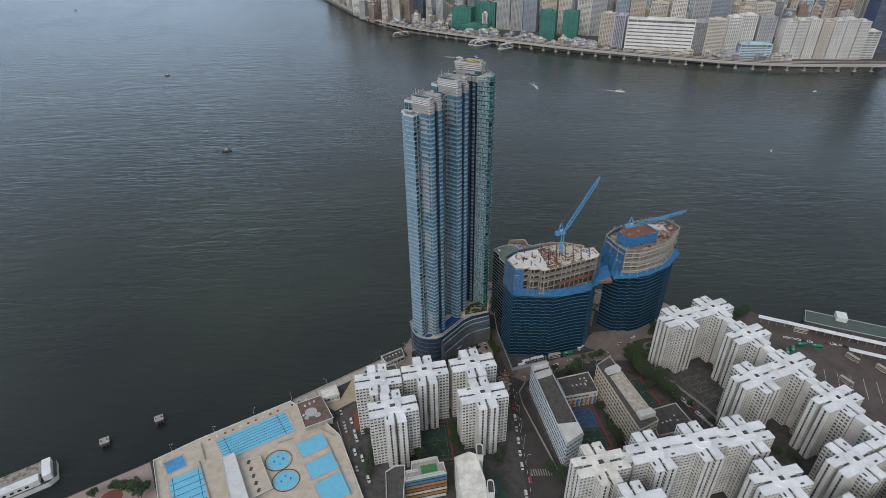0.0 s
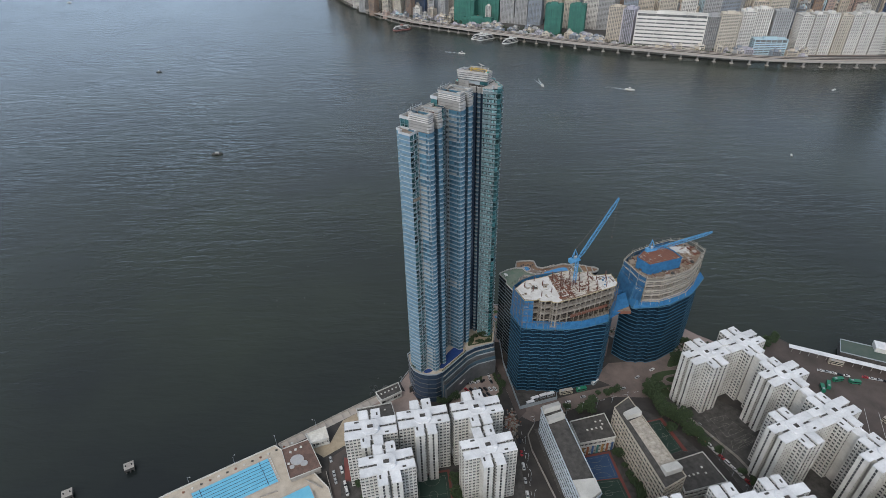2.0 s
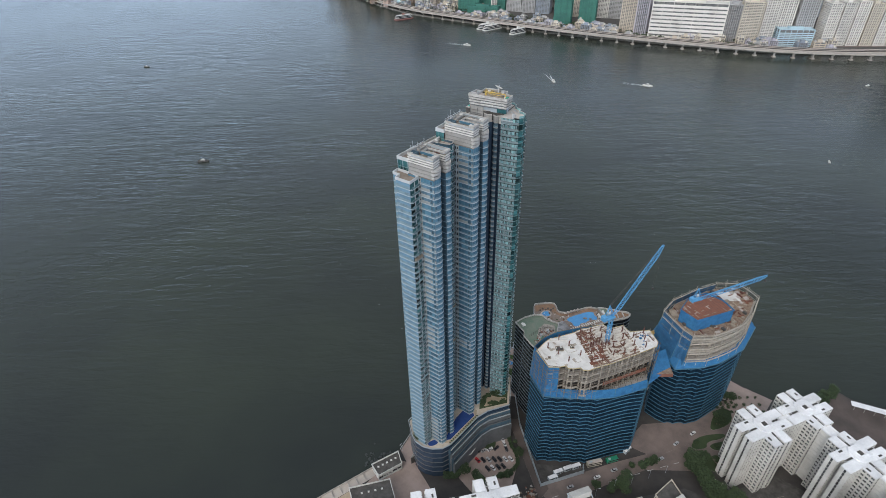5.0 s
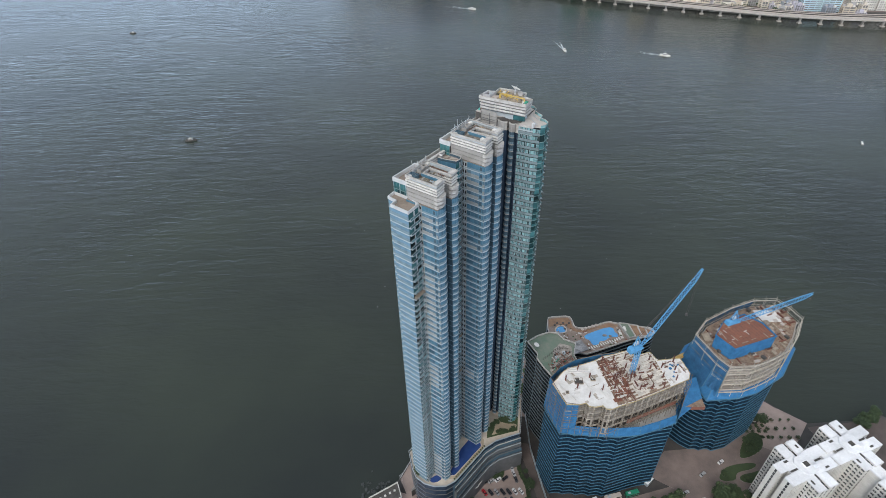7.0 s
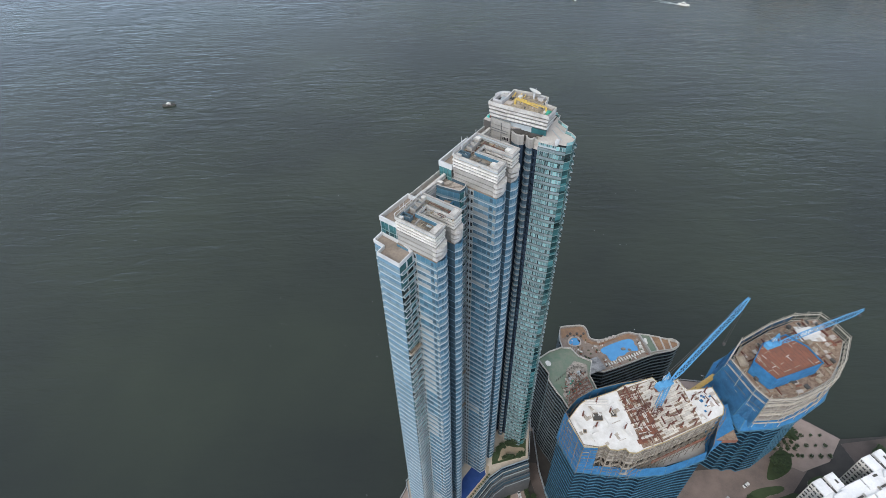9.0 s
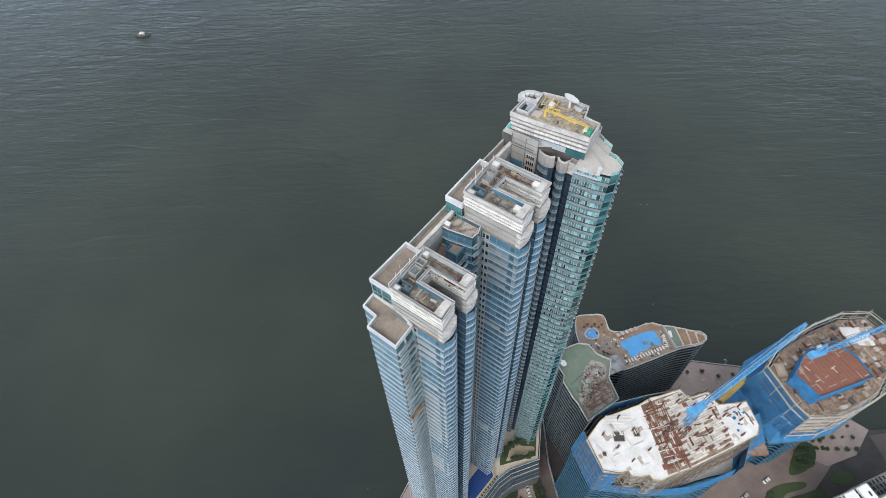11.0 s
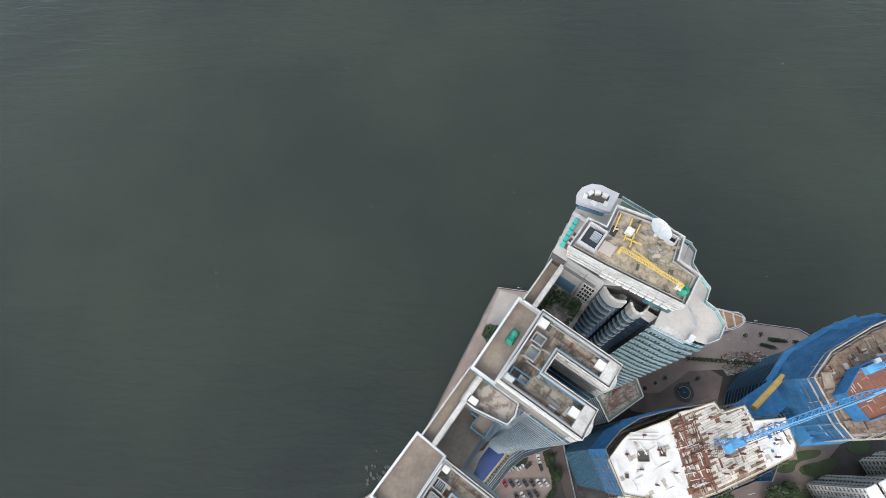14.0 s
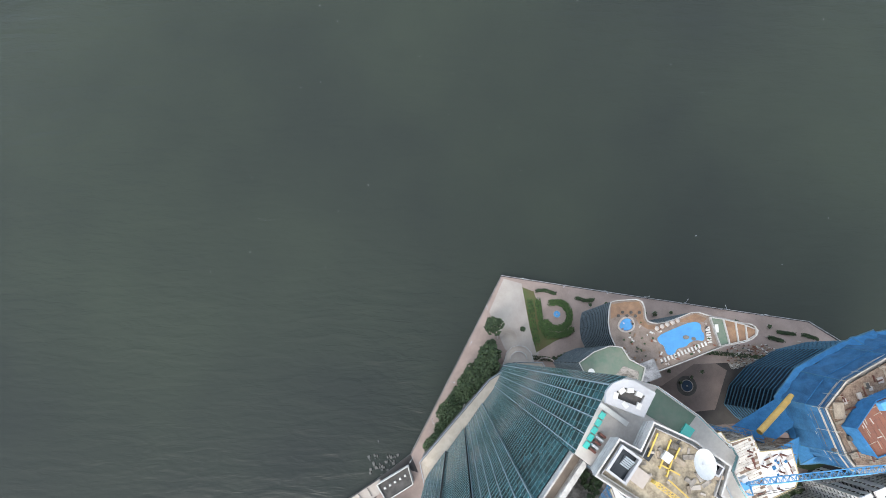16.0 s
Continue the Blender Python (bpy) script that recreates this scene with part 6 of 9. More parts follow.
def luffing_crane(name, base, top, height, tip, label):
    """A luffing tower crane: mast, slewing deck, cab, counterweight, lattice jib and stays."""
    root = thing(name, label, "tower crane")
    bx, by, bz = base
    g = Geo()
    for sx in (-0.9, 0.9):
        for sy in (-0.9, 0.9):
            g.beam((bx + sx, by + sy, bz), (bx + sx, by + sy, top), 0.3, CRANE_BLUE)
    z = bz
    while z < top - 1.5:
        for a, b in (((-0.9, -0.9), (0.9, -0.9)), ((0.9, -0.9), (0.9, 0.9)), ((0.9, 0.9), (-0.9, 0.9)), ((-0.9, 0.9), (-0.9, -0.9))):
            g.beam((bx + a[0], by + a[1], z), (bx + b[0], by + b[1], z + 1.8), 0.16, CRANE_BLUE)
        z += 1.8
    g.put("mast", root)
    tip = Vector(tip)
    foot = Vector((bx, by, top + 1))
    d = (tip - foot)
    flat = Vector((d.x, d.y, 0)).normalized()
    side = Vector((-flat.y, flat.x, 0))
    up = side.cross(d.normalized()) * -1
    if up.z < 0:
        up = -up
    g = Geo()
    n = int(d.length / 2.2)
    for k in range(n):
        t0, t1 = k / n, (k + 1) / n
        w0, w1 = (1.1 * min(1, 0.35 + 5 * t, 0.35 + 5 * (1 - t)) for t in (t0, t1))
        q0 = [foot + d * t0 + side * w0 * i + up * w0 * j for i, j in ((-1, -1), (1, -1), (0, 1))]
        q1 = [foot + d * t1 + side * w1 * i + up * w1 * j for i, j in ((-1, -1), (1, -1), (0, 1))]
        for i in range(3):
            g.beam(q0[i], q1[i], 0.3, CRANE_BLUE)
            g.beam(q0[i], q1[(i + 1) % 3], 0.17, CRANE_BLUE)
            g.beam(q0[i], q0[(i + 1) % 3], 0.17, CRANE_BLUE)
    g.put("jib", root, "blue lattice jib")
    back = foot - flat * 7
    g = Geo().beam(foot + flat * 1.5 - Vector((0, 0, 0.4)), back - Vector((0, 0, 0.4)), 3.0, CRANE_BLUE, 0.8)
    g.put("slewing_deck", root)
    Geo().beam(back + flat * 2.4 + Vector((0, 0, 1)), back + Vector((0, 0, 1)), 2.8, CRANE_BLUE, 2.2).put("counterweight", root)
    Geo().beam(foot + side * 2 + flat * 1.2, foot + side * 2 - flat * 1.0, 1.6, WHITE_METAL, 2.2).put("cab", root, "white operator cab")
    apex = foot - flat * 3 + Vector((0, 0, 9))
    g = Geo()
    for s in (-1, 1):
        g.beam(foot + side * s + flat, apex, 0.3, CRANE_BLUE)
        g.beam(foot + side * s - flat * 5, apex, 0.3, CRANE_BLUE)
    g.put("a_frame", root)
    for s in (-0.4, 0.4):
        Geo().tube(apex + side * s, foot + d * 0.93 + up, 0.09, DARK_CONCRETE, n=5).put("stay_cable", root)
        Geo().tube(tip + side * s, tip + side * s - Vector((0, 0, height)), 0.05, DARK_CONCRETE, n=5).put("hoist_cable", root)
    Geo().box(tip.x - 0.5, tip.y - 0.5, tip.z - height - 1.2, tip.x + 0.5, tip.y + 0.5, tip.z - height, DARK_CONCRETE).put("hook_block", root)
    return root


luffing_crane("tower_crane", (89, 357.6, 88), 107, 30, (114.6, 371.2, 147.5), "blue luffing tower crane with a steep jib")
luffing_crane("tower_crane", (152.4, 386.5, 90.0), 95.7, 4, (201.9, 404.5, 100.5), "blue tower crane with its jib laid low")


SHEET_METAL = mat("dull_sheet_metal", (0.34, 0.34, 0.345), (0.12, 0.12, 0.125), 0.35, 0.5, scale=0.35, fine=2, stain=0.35)


# fittings on the roof of the pool block
def roof_box(x, y, z, w, d, h, material, name, turn=0.0):
    Geo().box(-w / 2, -d / 2, 0, w / 2, d / 2, h, material).put(name, block_r, at=pose(x, y, z, 0, 0, turn))


DECK_TIMBER = ccw([(57.5, 418), (58, 424.6), (64, 425.8), (70.6, 426.2), (72, 423.4), (72.2, 418), (74.2, 415.6), (79.5, 415.1), (87, 417.4), (96, 421), (101, 419), (99.6, 417.4), (95.4, 417.4), (87.3, 416.9), (79.8, 413.4), (74, 413.6), (70.4, 415.8), (68.6, 419), (65, 420.4), (61.4, 419.6)])
Geo().prism(DECK_TIMBER, 60.0, 60.08, TILE_DECK).put("timber_deck", block_r, "brown timber deck")
# the prow: a planted bay, then terraces that step down, each with a pale rail
CUTS = [((101.5, 419.6), (105.2, 406.2)), ((107.6, 418.8), (109.6, 407.4)), ((113.2, 417.6), (113.8, 408.2)), ((117.8, 416.4), (118.0, 409.2)), ((122.6, 414.6), (122.4, 411.8))]
for k, ((a, b), (c, d)) in enumerate(zip(CUTS, CUTS[1:])):
    q = ccw([a, b, d, c])
    h = (1.6, 1.2, 0.7, 0.25)[k]
    Geo().prism(offset(q, -0.2), 60, 60 + h, CONCRETE, GREEN_ROOF if k == 0 else TILE_DECK).put("stepped_terrace", block_r)
    Geo().ring(offset(q, -0.1), 0.3, 60 + h, 60.9 + h, STONE_LIP).put("terrace_rail", block_r)
Geo().box(103.6, 412.6, 61.6, 105.0, 416.2, 62.3, WHITE_WALL).put("roof_light", block_r)
for k in range(16):
    x, y = 79.5 + 1.55 * k, 399.5 + 0.62 * k
    if x < 101:
        roof_box(x, y, 60.0, 0.7, 1.9, 0.4, WHITE_WALL, "lounger", 22)
for k in range(7):
    roof_box(101.6 - 0.1 * k, 408.2 + 1.1 * k, 60.0, 1.9, 0.7, 0.4, WHITE_WALL, "lounger", 10)
for k in range(6):
    x, y = 61 + 1.9 * k, 419.5 + (k % 2) * 1.6
    Geo().tube((x, y, 60), (x, y, 60.75), 0.7, DARK_CONCRETE, n=10).put("cafe_table", block_r)
for k in range(5):
    x, y = 77.5 + 2.4 * k, 413.9 + 0.95 * k
    g = Geo().tube((x, y, 60), (x, y, 62.3), 0.06, WHITE_METAL, n=5)
    g.tube((x, y, 62.1), (x, y, 62.8), 1.1, PLAZA, 0.05, 8)
    g.put("parasol", block_r)
# islands in the pool
Geo().prism(ellipse(91, 410.2, 1.4, 0.9, 12), 60.1, 60.5, SEAWALL).put("pool_island", block_r)
Geo().prism(ellipse(94.4, 409.6, 1.0, 0.8, 12), 60.1, 60.4, SEAWALL).put("pool_island", block_r)
# worn plant deck with red pipes, green tanks and a dish
Geo().prism(ccw([(54.2, 367.8), (51.0, 376.5), (53.4, 381), (55, 391.5), (60, 397), (66.6, 394.6), (65.6, 387.5), (68.2, 377.2)]), 67.6, 67.72, ROOF_GREY).put("plant_deck", block_r)
strew(block_r, ccw([(52.8, 374), (51.4, 379), (56, 391), (65, 390), (60, 380)]), 67.73, 90, ((1.8, 0.2, 0.4, RUST), (0.9, 0.7, 0.8, DARK_CONCRETE), (1.3, 0.6, 0.5, CONCRETE), (0.7, 0.6, 0.7, GREEN_TARP), (2.6, 0.18, 0.4, RUST_STEEL), (1.2, 0.8, 0.5, ROOF_GREY), (0.8, 0.8, 0.9, SPANDREL)), "roof_plant", 12)
g = Geo()
rows_ = [(Vector((52.6 + 0.6 * k, 369.4 + 2.2 * k, 69.6)), Vector((66.6 - 0.5 * k, 377.6 + 2.0 * k, 69.6))) for k in range(5)]
for k, (a, b) in enumerate(rows_):
    g.beam(a, b, 0.26, RUST)
    if k:
        c, d = rows_[k - 1]
        for t in (0.0, 0.33, 0.66, 1.0):
            g.beam(c.lerp(d, t), a.lerp(b, t), 0.22, RUST)
        g.beam(c.lerp(d, 0.1), a.lerp(b, 0.5), 0.18, RUST)
        g.beam(c.lerp(d, 0.9), a.lerp(b, 0.5), 0.18, RUST)
    for p in (a, b, a.lerp(b, 0.5)):
        g.beam((p.x, p.y, 67.6), p, 0.22, RUST)
g.put("pipe_frame", block_r, "red steel frame")
Geo().box(-5.2, -4.2, 0, 5.2, 4.2, 0.6, SHEET_METAL).put("plant_housing", block_r, "grey sheet-metal plant housing", at=pose(70.2, 394.6, 66.4, 0, 0, 22))
for k in range(9):
    roof_box(48.5 + 1.3 * k, 384 + 1.1 * k, 67.6, 0.2, 0.2, 2.2, DARK_CONCRETE, "pipe_post")
    roof_box(60.0 + 1.1 * k, 404.2 - 0.8 * k, 67.6 if k < 3 else 60, 0.14, 0.14, 2.4, SPANDREL, "pergola_post", 30)
lay = random.Random(51)
for k in range(120):
    x, y = lay.uniform(62, 104), lay.uniform(397, 417)
    if inside(x, y, offset(DECK_R, -0.8)) and not inside(x, y, offset(POOL_R, 1.0)):
        roof_box(x, y, 60.02, lay.uniform(0.5, 1.6), lay.uniform(0.4, 0.8), lay.uniform(0.25, 0.7), lay.choice((WHITE_WALL, PLAZA, DARK_CONCRETE, RUST, LEAF, TILE_DECK)), "deck_furniture", lay.uniform(0, 180))
g = Geo().tube((45.2, 394, 67.7), (45.2, 394, 69.2), 0.2, WHITE_METAL)
g.tube((45.2, 394, 69.0), (45.5, 394, 69.9), 0.3, WHITE_WALL, 1.7, 16)
g.put("satellite_dish", block_r, "white satellite dish")

# ---- white housing estate ----
LEVEL = 2.8


def bay_flat(m, w):
    """Wall with one recessed window and a sill."""
    a, b, z0, z1, d = 0.17 * w, 0.83 * w, 0.8, 2.35, -0.3
    m.pane(0, w, 0, z0, 0, WHITE_WALL).pane(0, w, z1, LEVEL, 0, WHITE_WALL)
    m.pane(0, a, z0, z1, 0, WHITE_WALL).pane(b, w, z0, z1, 0, WHITE_WALL)
    m.pane(a, b, z0, z1, d, WINDOW)
    m.parts.append(([(a, z0, 0), (b, z0, 0), (b, z0, d), (a, z0, d)], [(0, 1, 2, 3)], WHITE_WALL))
    m.parts.append(([(a, z1, 0), (b, z1, 0), (b, z1, d), (a, z1, d)], [(0, 1, 2, 3)], WHITE_WALL))
    m.parts.append(([(a, z0, 0), (a, z1, 0), (a, z1, d), (a, z0, d)], [(0, 1, 2, 3)], WHITE_WALL))
    m.parts.append(([(b, z0, 0), (b, z1, 0), (b, z1, d), (b, z0, d)], [(0, 1, 2, 3)], WHITE_WALL))
    m.block((a + b) / 2 - 0.05, (a + b) / 2 + 0.05, z0, z1, d, d + 0.07, WHITE_METAL)
    m.block(a - 0.1, b + 0.1, z0 - 0.18, z0, 0, 0.28, WHITE_WALL)


def bay_bay(m, w):
    """A projecting bay window with a deep sill."""
    m.pane(0, w, 0, LEVEL, 0, WHITE_WALL)
    m.block(0.15 * w, 0.85 * w, 0.3, 0.95, 0, 0.55, WHITE_WALL)
    m.block(0.15 * w, 0.85 * w, 0.95, 2.2, 0, 0.5, WINDOW)
    m.block(0.12 * w, 0.88 * w, 2.2, 2.4, 0, 0.6, WHITE_WALL)


def bay_blank(m, w):
    m.pane(0, w, 0, LEVEL, 0, WHITE_WALL)


def bay_slit(m, w):
    """A finger's end: plain wall with one narrow column of windows."""
    m.pane(0, w, 0, LEVEL, 0, WHITE_WALL)
    m.block(0.5 * w - 0.55, 0.5 * w + 0.55, 0.25, 2.5, 0, 0.06, WINDOW)
    m.block(0.5 * w - 0.7, 0.5 * w + 0.7, 0, 0.25, 0, 0.3, WHITE_WALL)


SLIT = module_of(bay_slit)
FLAT, BAYED, BLANK = module_of(bay_flat), module_of(bay_bay), module_of(bay_blank)


def cross_plan(a, b, half, notch):
    """A cross with notched arm ends: reach a along x and b along y, arms twice half wide."""
    q = []
    arm_e = [(half, -half), (a, -half), (a, -notch), (a - 5, -notch), (a - 5, notch), (a, notch), (a, half), (half, half)]
    arm_n = [(half, half), (half, b), (notch, b), (notch, b - 5), (-notch, b - 5), (-notch, b), (-half, b), (-half, half)]
    q = arm_e + arm_n[1:]
    q += [(-x, -y) for x, y in arm_e[1:]] + [(-x, -y) for x, y in arm_n[1:-1]]
    return q


def housing_block(label, roof):
    root = thing("housing_block", label, "apartment block", "white housing blocks")
    plan = cross_plan(15.8, 14.0, 6.6, 1.2)
    top = 46.2
    Geo().prism(offset(plan, -0.4), GROUND, top, DARK_CONCRETE, roof).put("body", root)
    for k, (a, b) in enumerate(edges(plan)):
        length = (Vector(a) - Vector(b)).length
        tip = 4.9 < length < 5.6 and (abs(a[0]) > 15 and abs(b[0]) > 15 or abs(a[1]) > 13.5 and abs(b[1]) > 13.5)
        if tip:
            style, width = SLIT, length
        elif length < 3.0 or (abs(a[0]) < 15.5 and abs(b[0]) < 15.5 and abs(a[1]) < 13 and abs(b[1]) < 13 and length < 5.2):
            style, width = BLANK, length
        elif length > 6.5:
            style, width = FLAT, 2.6
        else:
            style, width = (BAYED, 2.8) if k % 2 else (FLAT, 2.6)
        facade(root, a, b, GROUND, top, LEVEL, style, width, 1 if style is not BLANK else 0, "window", True)
    close_facades(root)
    g = Geo()
    g.ring(offset(plan, 0.03), 0.2, top, top + 0.4, roof)
    g.put("parapet", root)
    # raised slabs over the arms, each at its own height, with dark slots between them
    for x0, y0, x1, y1, h in ((3.0, -6.4, 15.5, -1.0, 0.8), (3.0, 1.0, 15.5, 6.4, 1.1), (-15.5, -6.4, -3.0, -1.0, 1.1), (-15.5, 1.0, -3.0, 6.4, 0.8),
                              (-6.4, 6.6, -1.0, 13.7, 1.0), (1.0, 6.6, 6.4, 13.7, 0.7), (-6.4, -13.7, -1.0, -6.6, 0.7), (1.0, -13.7, 6.4, -6.6, 1.0)):
        c = [(x0 + 0.4, y0), (x1 - 0.4, y0), (x1, y0 + 0.4), (x1, y1 - 0.4), (x1 - 0.4, y1), (x0 + 0.4, y1), (x0, y1 - 0.4), (x0, y0 + 0.4)]
        g = Geo().prism(c, top - 0.1, top + h * 0.45, roof)
        g.put("raised_roof", root)
    lift = Geo().prism([(-5.2, -3.0), (-3.0, -5.2), (3.0, -5.2), (5.2, -3.0), (5.2, 3.0), (3.0, 5.2), (-3.0, 5.2), (-5.2, 3.0)], top, top + 1.3, roof).put("lift_house", root)
    Geo().ring(rect(-2.2, -1.9, 1.8, 1.7), 0.3, top + 1.3, top + 2.0, roof).put("water_tank", lift)
    Geo().box(-1.9, -1.6, top + 1.3, 1.5, 1.4, top + 1.4, DARK_CONCRETE).put("tank_cover", lift)
    Geo().box(2.4, -3.6, top + 1.3, 4.4, -2.0, top + 2.6, roof).put("stair_head", lift)
    # dark strips and blocks stand in for the shade in open slots and wells
    for x0, y0, x1, y1 in ((5.6, -0.5, 11.0, 0.5), (-11.0, -0.5, -5.6, 0.5), (-0.5, 5.6, 0.5, 9.4), (-0.5, -9.4, 0.5, -5.6)):
        Geo().box(x0, y0, top, x1, y1, top + 0.25, DARK_CONCRETE).put("roof_gutter", root)
    for x, y, w, d in ((-8.2, 5.2, 2.6, 1.1), (9.4, -5.0, 2.2, 1.0), (-4.9, -8.6, 1.0, 2.4), (4.6, 9.8, 1.0, 2.0)):
        Geo().box(x - w / 2, y - d / 2, top + 0.3, x + w / 2, y + d / 2, top + 0.56, DARK_CONCRETE).put("roof_well", root)
    return root


white_block = housing_block("white concrete housing block with a white-coated cross-shaped roof", WHITE_ROOF)
cream_block = housing_block("cream-white housing block with a warm white cross-shaped roof", CREAM_ROOF)
PLACES = ((-47.5, 268, 11), (-16, 276, 11.5), (17.5, 283, 13), (-35.5, 243.5, 14), (23, 254.5, 13),
          (180.7, 330.2, 22), (210.8, 342.2, 22), (223.9, 310.2, 22), (208.1, 266.2, 22), (237.9, 278.0, 22), (250.5, 246.5, 22), (232.5, 200.5, 22), (263, 212.5, 22), (276, 179, 22), (246, 167, 22),
          (120, 208.5, 13), (149.8, 214.8, 13), (178.2, 219.5, 13), (183.5, 188.5, 13), (102, 174, 13), (215, 165, 22))
for x, y, turn in PLACES:
    copy_thing(white_block, pose(x, y, 0, 0, 0, turn))
white_block.matrix_basis = pose(290, 146, 0, 0, 0, 22)
cream_block.matrix_basis = pose(87, 200, 0, 0, 0, 13)
# links between neighbouring blocks
for x, y, turn, length in ((195.7, 336.2, 22, 4), (217.3, 326.2, 112, 4), (231, 294, 112, 4), (223, 272.1, 22, 4), (244.2, 262.2, 112, 4), (257, 229.5, 112, 4), (103.5, 204.3, 13, 4), (135, 211.6, 13, 4), (164, 217.1, 13, 4)):
    root = thing("link_block", "white concrete link between two housing blocks", "link building", at=pose(x, y, 0, 0, 0, turn))
    Geo().box(-length, -3.2, GROUND, length, 3.2, 45.4, WHITE_WALL, WHITE_ROOF).put("body", root)
    for s in (-1, 1):
        a, b = ((-length, -3.25), (length, -3.25)) if s < 0 else ((length, 3.25), (-length, 3.25))
        facade(root, a, b, GROUND, 45, LEVEL, FLAT, 2.6, 1, "window", True)
    close_facades(root)
    Geo().ring(rect(-length, -3.3, length, 3.3), 0.3, 45.4, 46.2, WHITE_ROOF).put("parapet", root)


# ---- schools ----
def bay_school(m, w):
    m.block(0, w, 0, 1.1, 0, 0.35, WHITE_WALL)
    m.pane(0, w, 1.1, 3.0, 0, WINDOW)
    m.block(w - 0.35, w, 1.1, 3.0, 0, 0.4, WHITE_WALL)
    m.block(0, w, 3.0, 3.6, 0, 0.35, WHITE_WALL)


SCHOOL = module_of(bay_school)
YELLOWISH = mat("faded_yellow_render", (0.42, 0.38, 0.2), (0.36, 0.3, 0.2), 0.8, scale=0.2)
BUFF = mat("buff_render", (0.46, 0.42, 0.36), (0.38, 0.34, 0.28), 0.8, scale=0.2)


def bay_small_lights(m, w):
    """Pale blue wall with two small square windows and a ledge."""
    m.pane(0, w, 0, 3.6, 0.02, PALE_BLUE_WALL)
    for s in (0.14, 0.56):
        m.block(w * s, w * (s + 0.3), 1.1, 2.5, 0, 0.05, WINDOW)
        m.block(w * s - 0.1, w * (s + 0.3) + 0.1, 0.9, 1.1, 0, 0.22, PALE_BLUE_WALL)


def bay_buff(m, w):
    """Open corridor bays of a buff school."""
    m.block(0, w, 0, 1.2, 0, 0.4, BUFF)
    m.pane(0, w, 1.2, 3.1, 0.02, WINDOW)
    m.block(w - 0.5, w, 1.2, 3.1, 0, 0.45, BUFF)
    m.block(0, w, 3.1, 3.6, 0, 0.4, BUFF)


SMALL_LIGHTS, BUFF_BAYS = module_of(bay_small_lights), module_of(bay_buff)


def school(label, corners, top, roof, ends, wall=None, module=None, width=3.2):
    wall, module = wall or WHITE_WALL, module or SCHOOL
    root = thing("school_building", label, "school", "schools")
    poly = ccw(corners)
    Geo().prism(poly, GROUND, top, wall, roof).put("body", root)
    for a, b in edges(poly):
        facade(root, a, b, GROUND, top - 0.6, 3.6, module, width, 1, "window", True)
    close_facades(root)
    Geo().ring(offset(poly, 0.4), 0.3, top, top + 0.9, wall).put("parapet", root)
    for poly_end, z, lean in ends:
        p = ccw(poly_end)
        g = Geo().prism(p, top, z, WHITE_WALL)
        n = len(p)
        g.v[-n:] = [(x, y, q + (lean if k in (0, 1) else 0)) for k, (x, y, q) in enumerate(g.v[-n:])]
        g.v[n:2 * n] = g.v[-n:]
        g.put("stair_head", root)
    return root


school("pale blue school building with a dark roof and white stair heads", [(62.4, 299.5), (74.4, 303.5), (87.5, 236.5), (75.5, 228.5)], 26, DARK_CONCRETE,
       (([(62.6, 299), (74.2, 303), (75.0, 298.5), (63.4, 294.5)], 29, 2.0), ([(64.2, 291), (75.5, 295.5), (76.4, 290.5), (65, 286)], 28, 2.0), ([(72.5, 244.5), (86.0, 246.0), (87.4, 237), (75.7, 229)], 27.5, 0.5)), PALE_BLUE_WALL, SMALL_LIGHTS, 2.4)
school("buff school building with a stained pale roof and a yellow end", [(111, 297.8), (122.6, 306.5), (138.8, 246), (124.5, 238.5)], 28, DARK_CONCRETE,
       (([(115, 292), (125, 297), (126.5, 291), (116.5, 287.5)], 30.5, 1.5), ([(126, 252), (136.5, 255), (138, 249.5), (127.2, 246)], 30.5, 1.5)), BUFF, BUFF_BAYS, 3.2)
Geo().prism(ccw([(117.5, 286.5), (126.5, 290.5), (136.2, 256), (126, 252.5)]), 28.0, 28.25, CONCRETE, STAINED_SLAB).put("roof_slab", label="stained pale roof slab of the school", category="roof slab", kind="structure")
school("low school hall with a dark flat roof", [(83, 297.8), (107.5, 304.6), (110.5, 285.6), (86, 280.4)], 14, DARK_CONCRETE, ())
school("low school hall with a dark flat roof", [(141.5, 266), (162.8, 272.8), (169.3, 251.8), (141.5, 245)], 14, DARK_CONCRETE, ())
for corners, material, label in (([(86, 277.5), (106.5, 281.6), (108.5, 263.5), (88, 261)], COURT_BLUE, "blue school ball court"), ([(88, 260.5), (108.6, 262.8), (111.5, 246), (90, 241)], COURT_GREEN, "green school ball court"),
                                 ([(142, 307), (150, 309), (157, 284), (145, 280)], COURT_GREEN, "green ball court"), ([(140, 308), (152, 311), (160, 283), (157, 283), (150, 309.4), (141, 307.2)], COURT_RED, "red court surround"),
                                 ([(-21.7, 265), (-1.4, 268.5), (2.3, 238.4), (-18.7, 236)], COURT_GREEN, "dark green estate court"), ([(183, 312), (199, 315), (215, 294), (186, 279)], DARK_CONCRETE, "dark grey ball court")):
    sheet("ball_court", corners, material, label, "ball court", top=0.16, kind="structure")
for corners in ([(86, 277.5), (106.5, 281.6), (111.5, 246), (90, 241)], [(-21.7, 265), (-1.4, 268.5), (2.3, 238.4), (-18.7, 236)]):
    sheet("court_surround", offset(ccw(corners), 1.6), COURT_RED, "dull red surround of a ball court", "court surround", top=0.13, kind="structure")
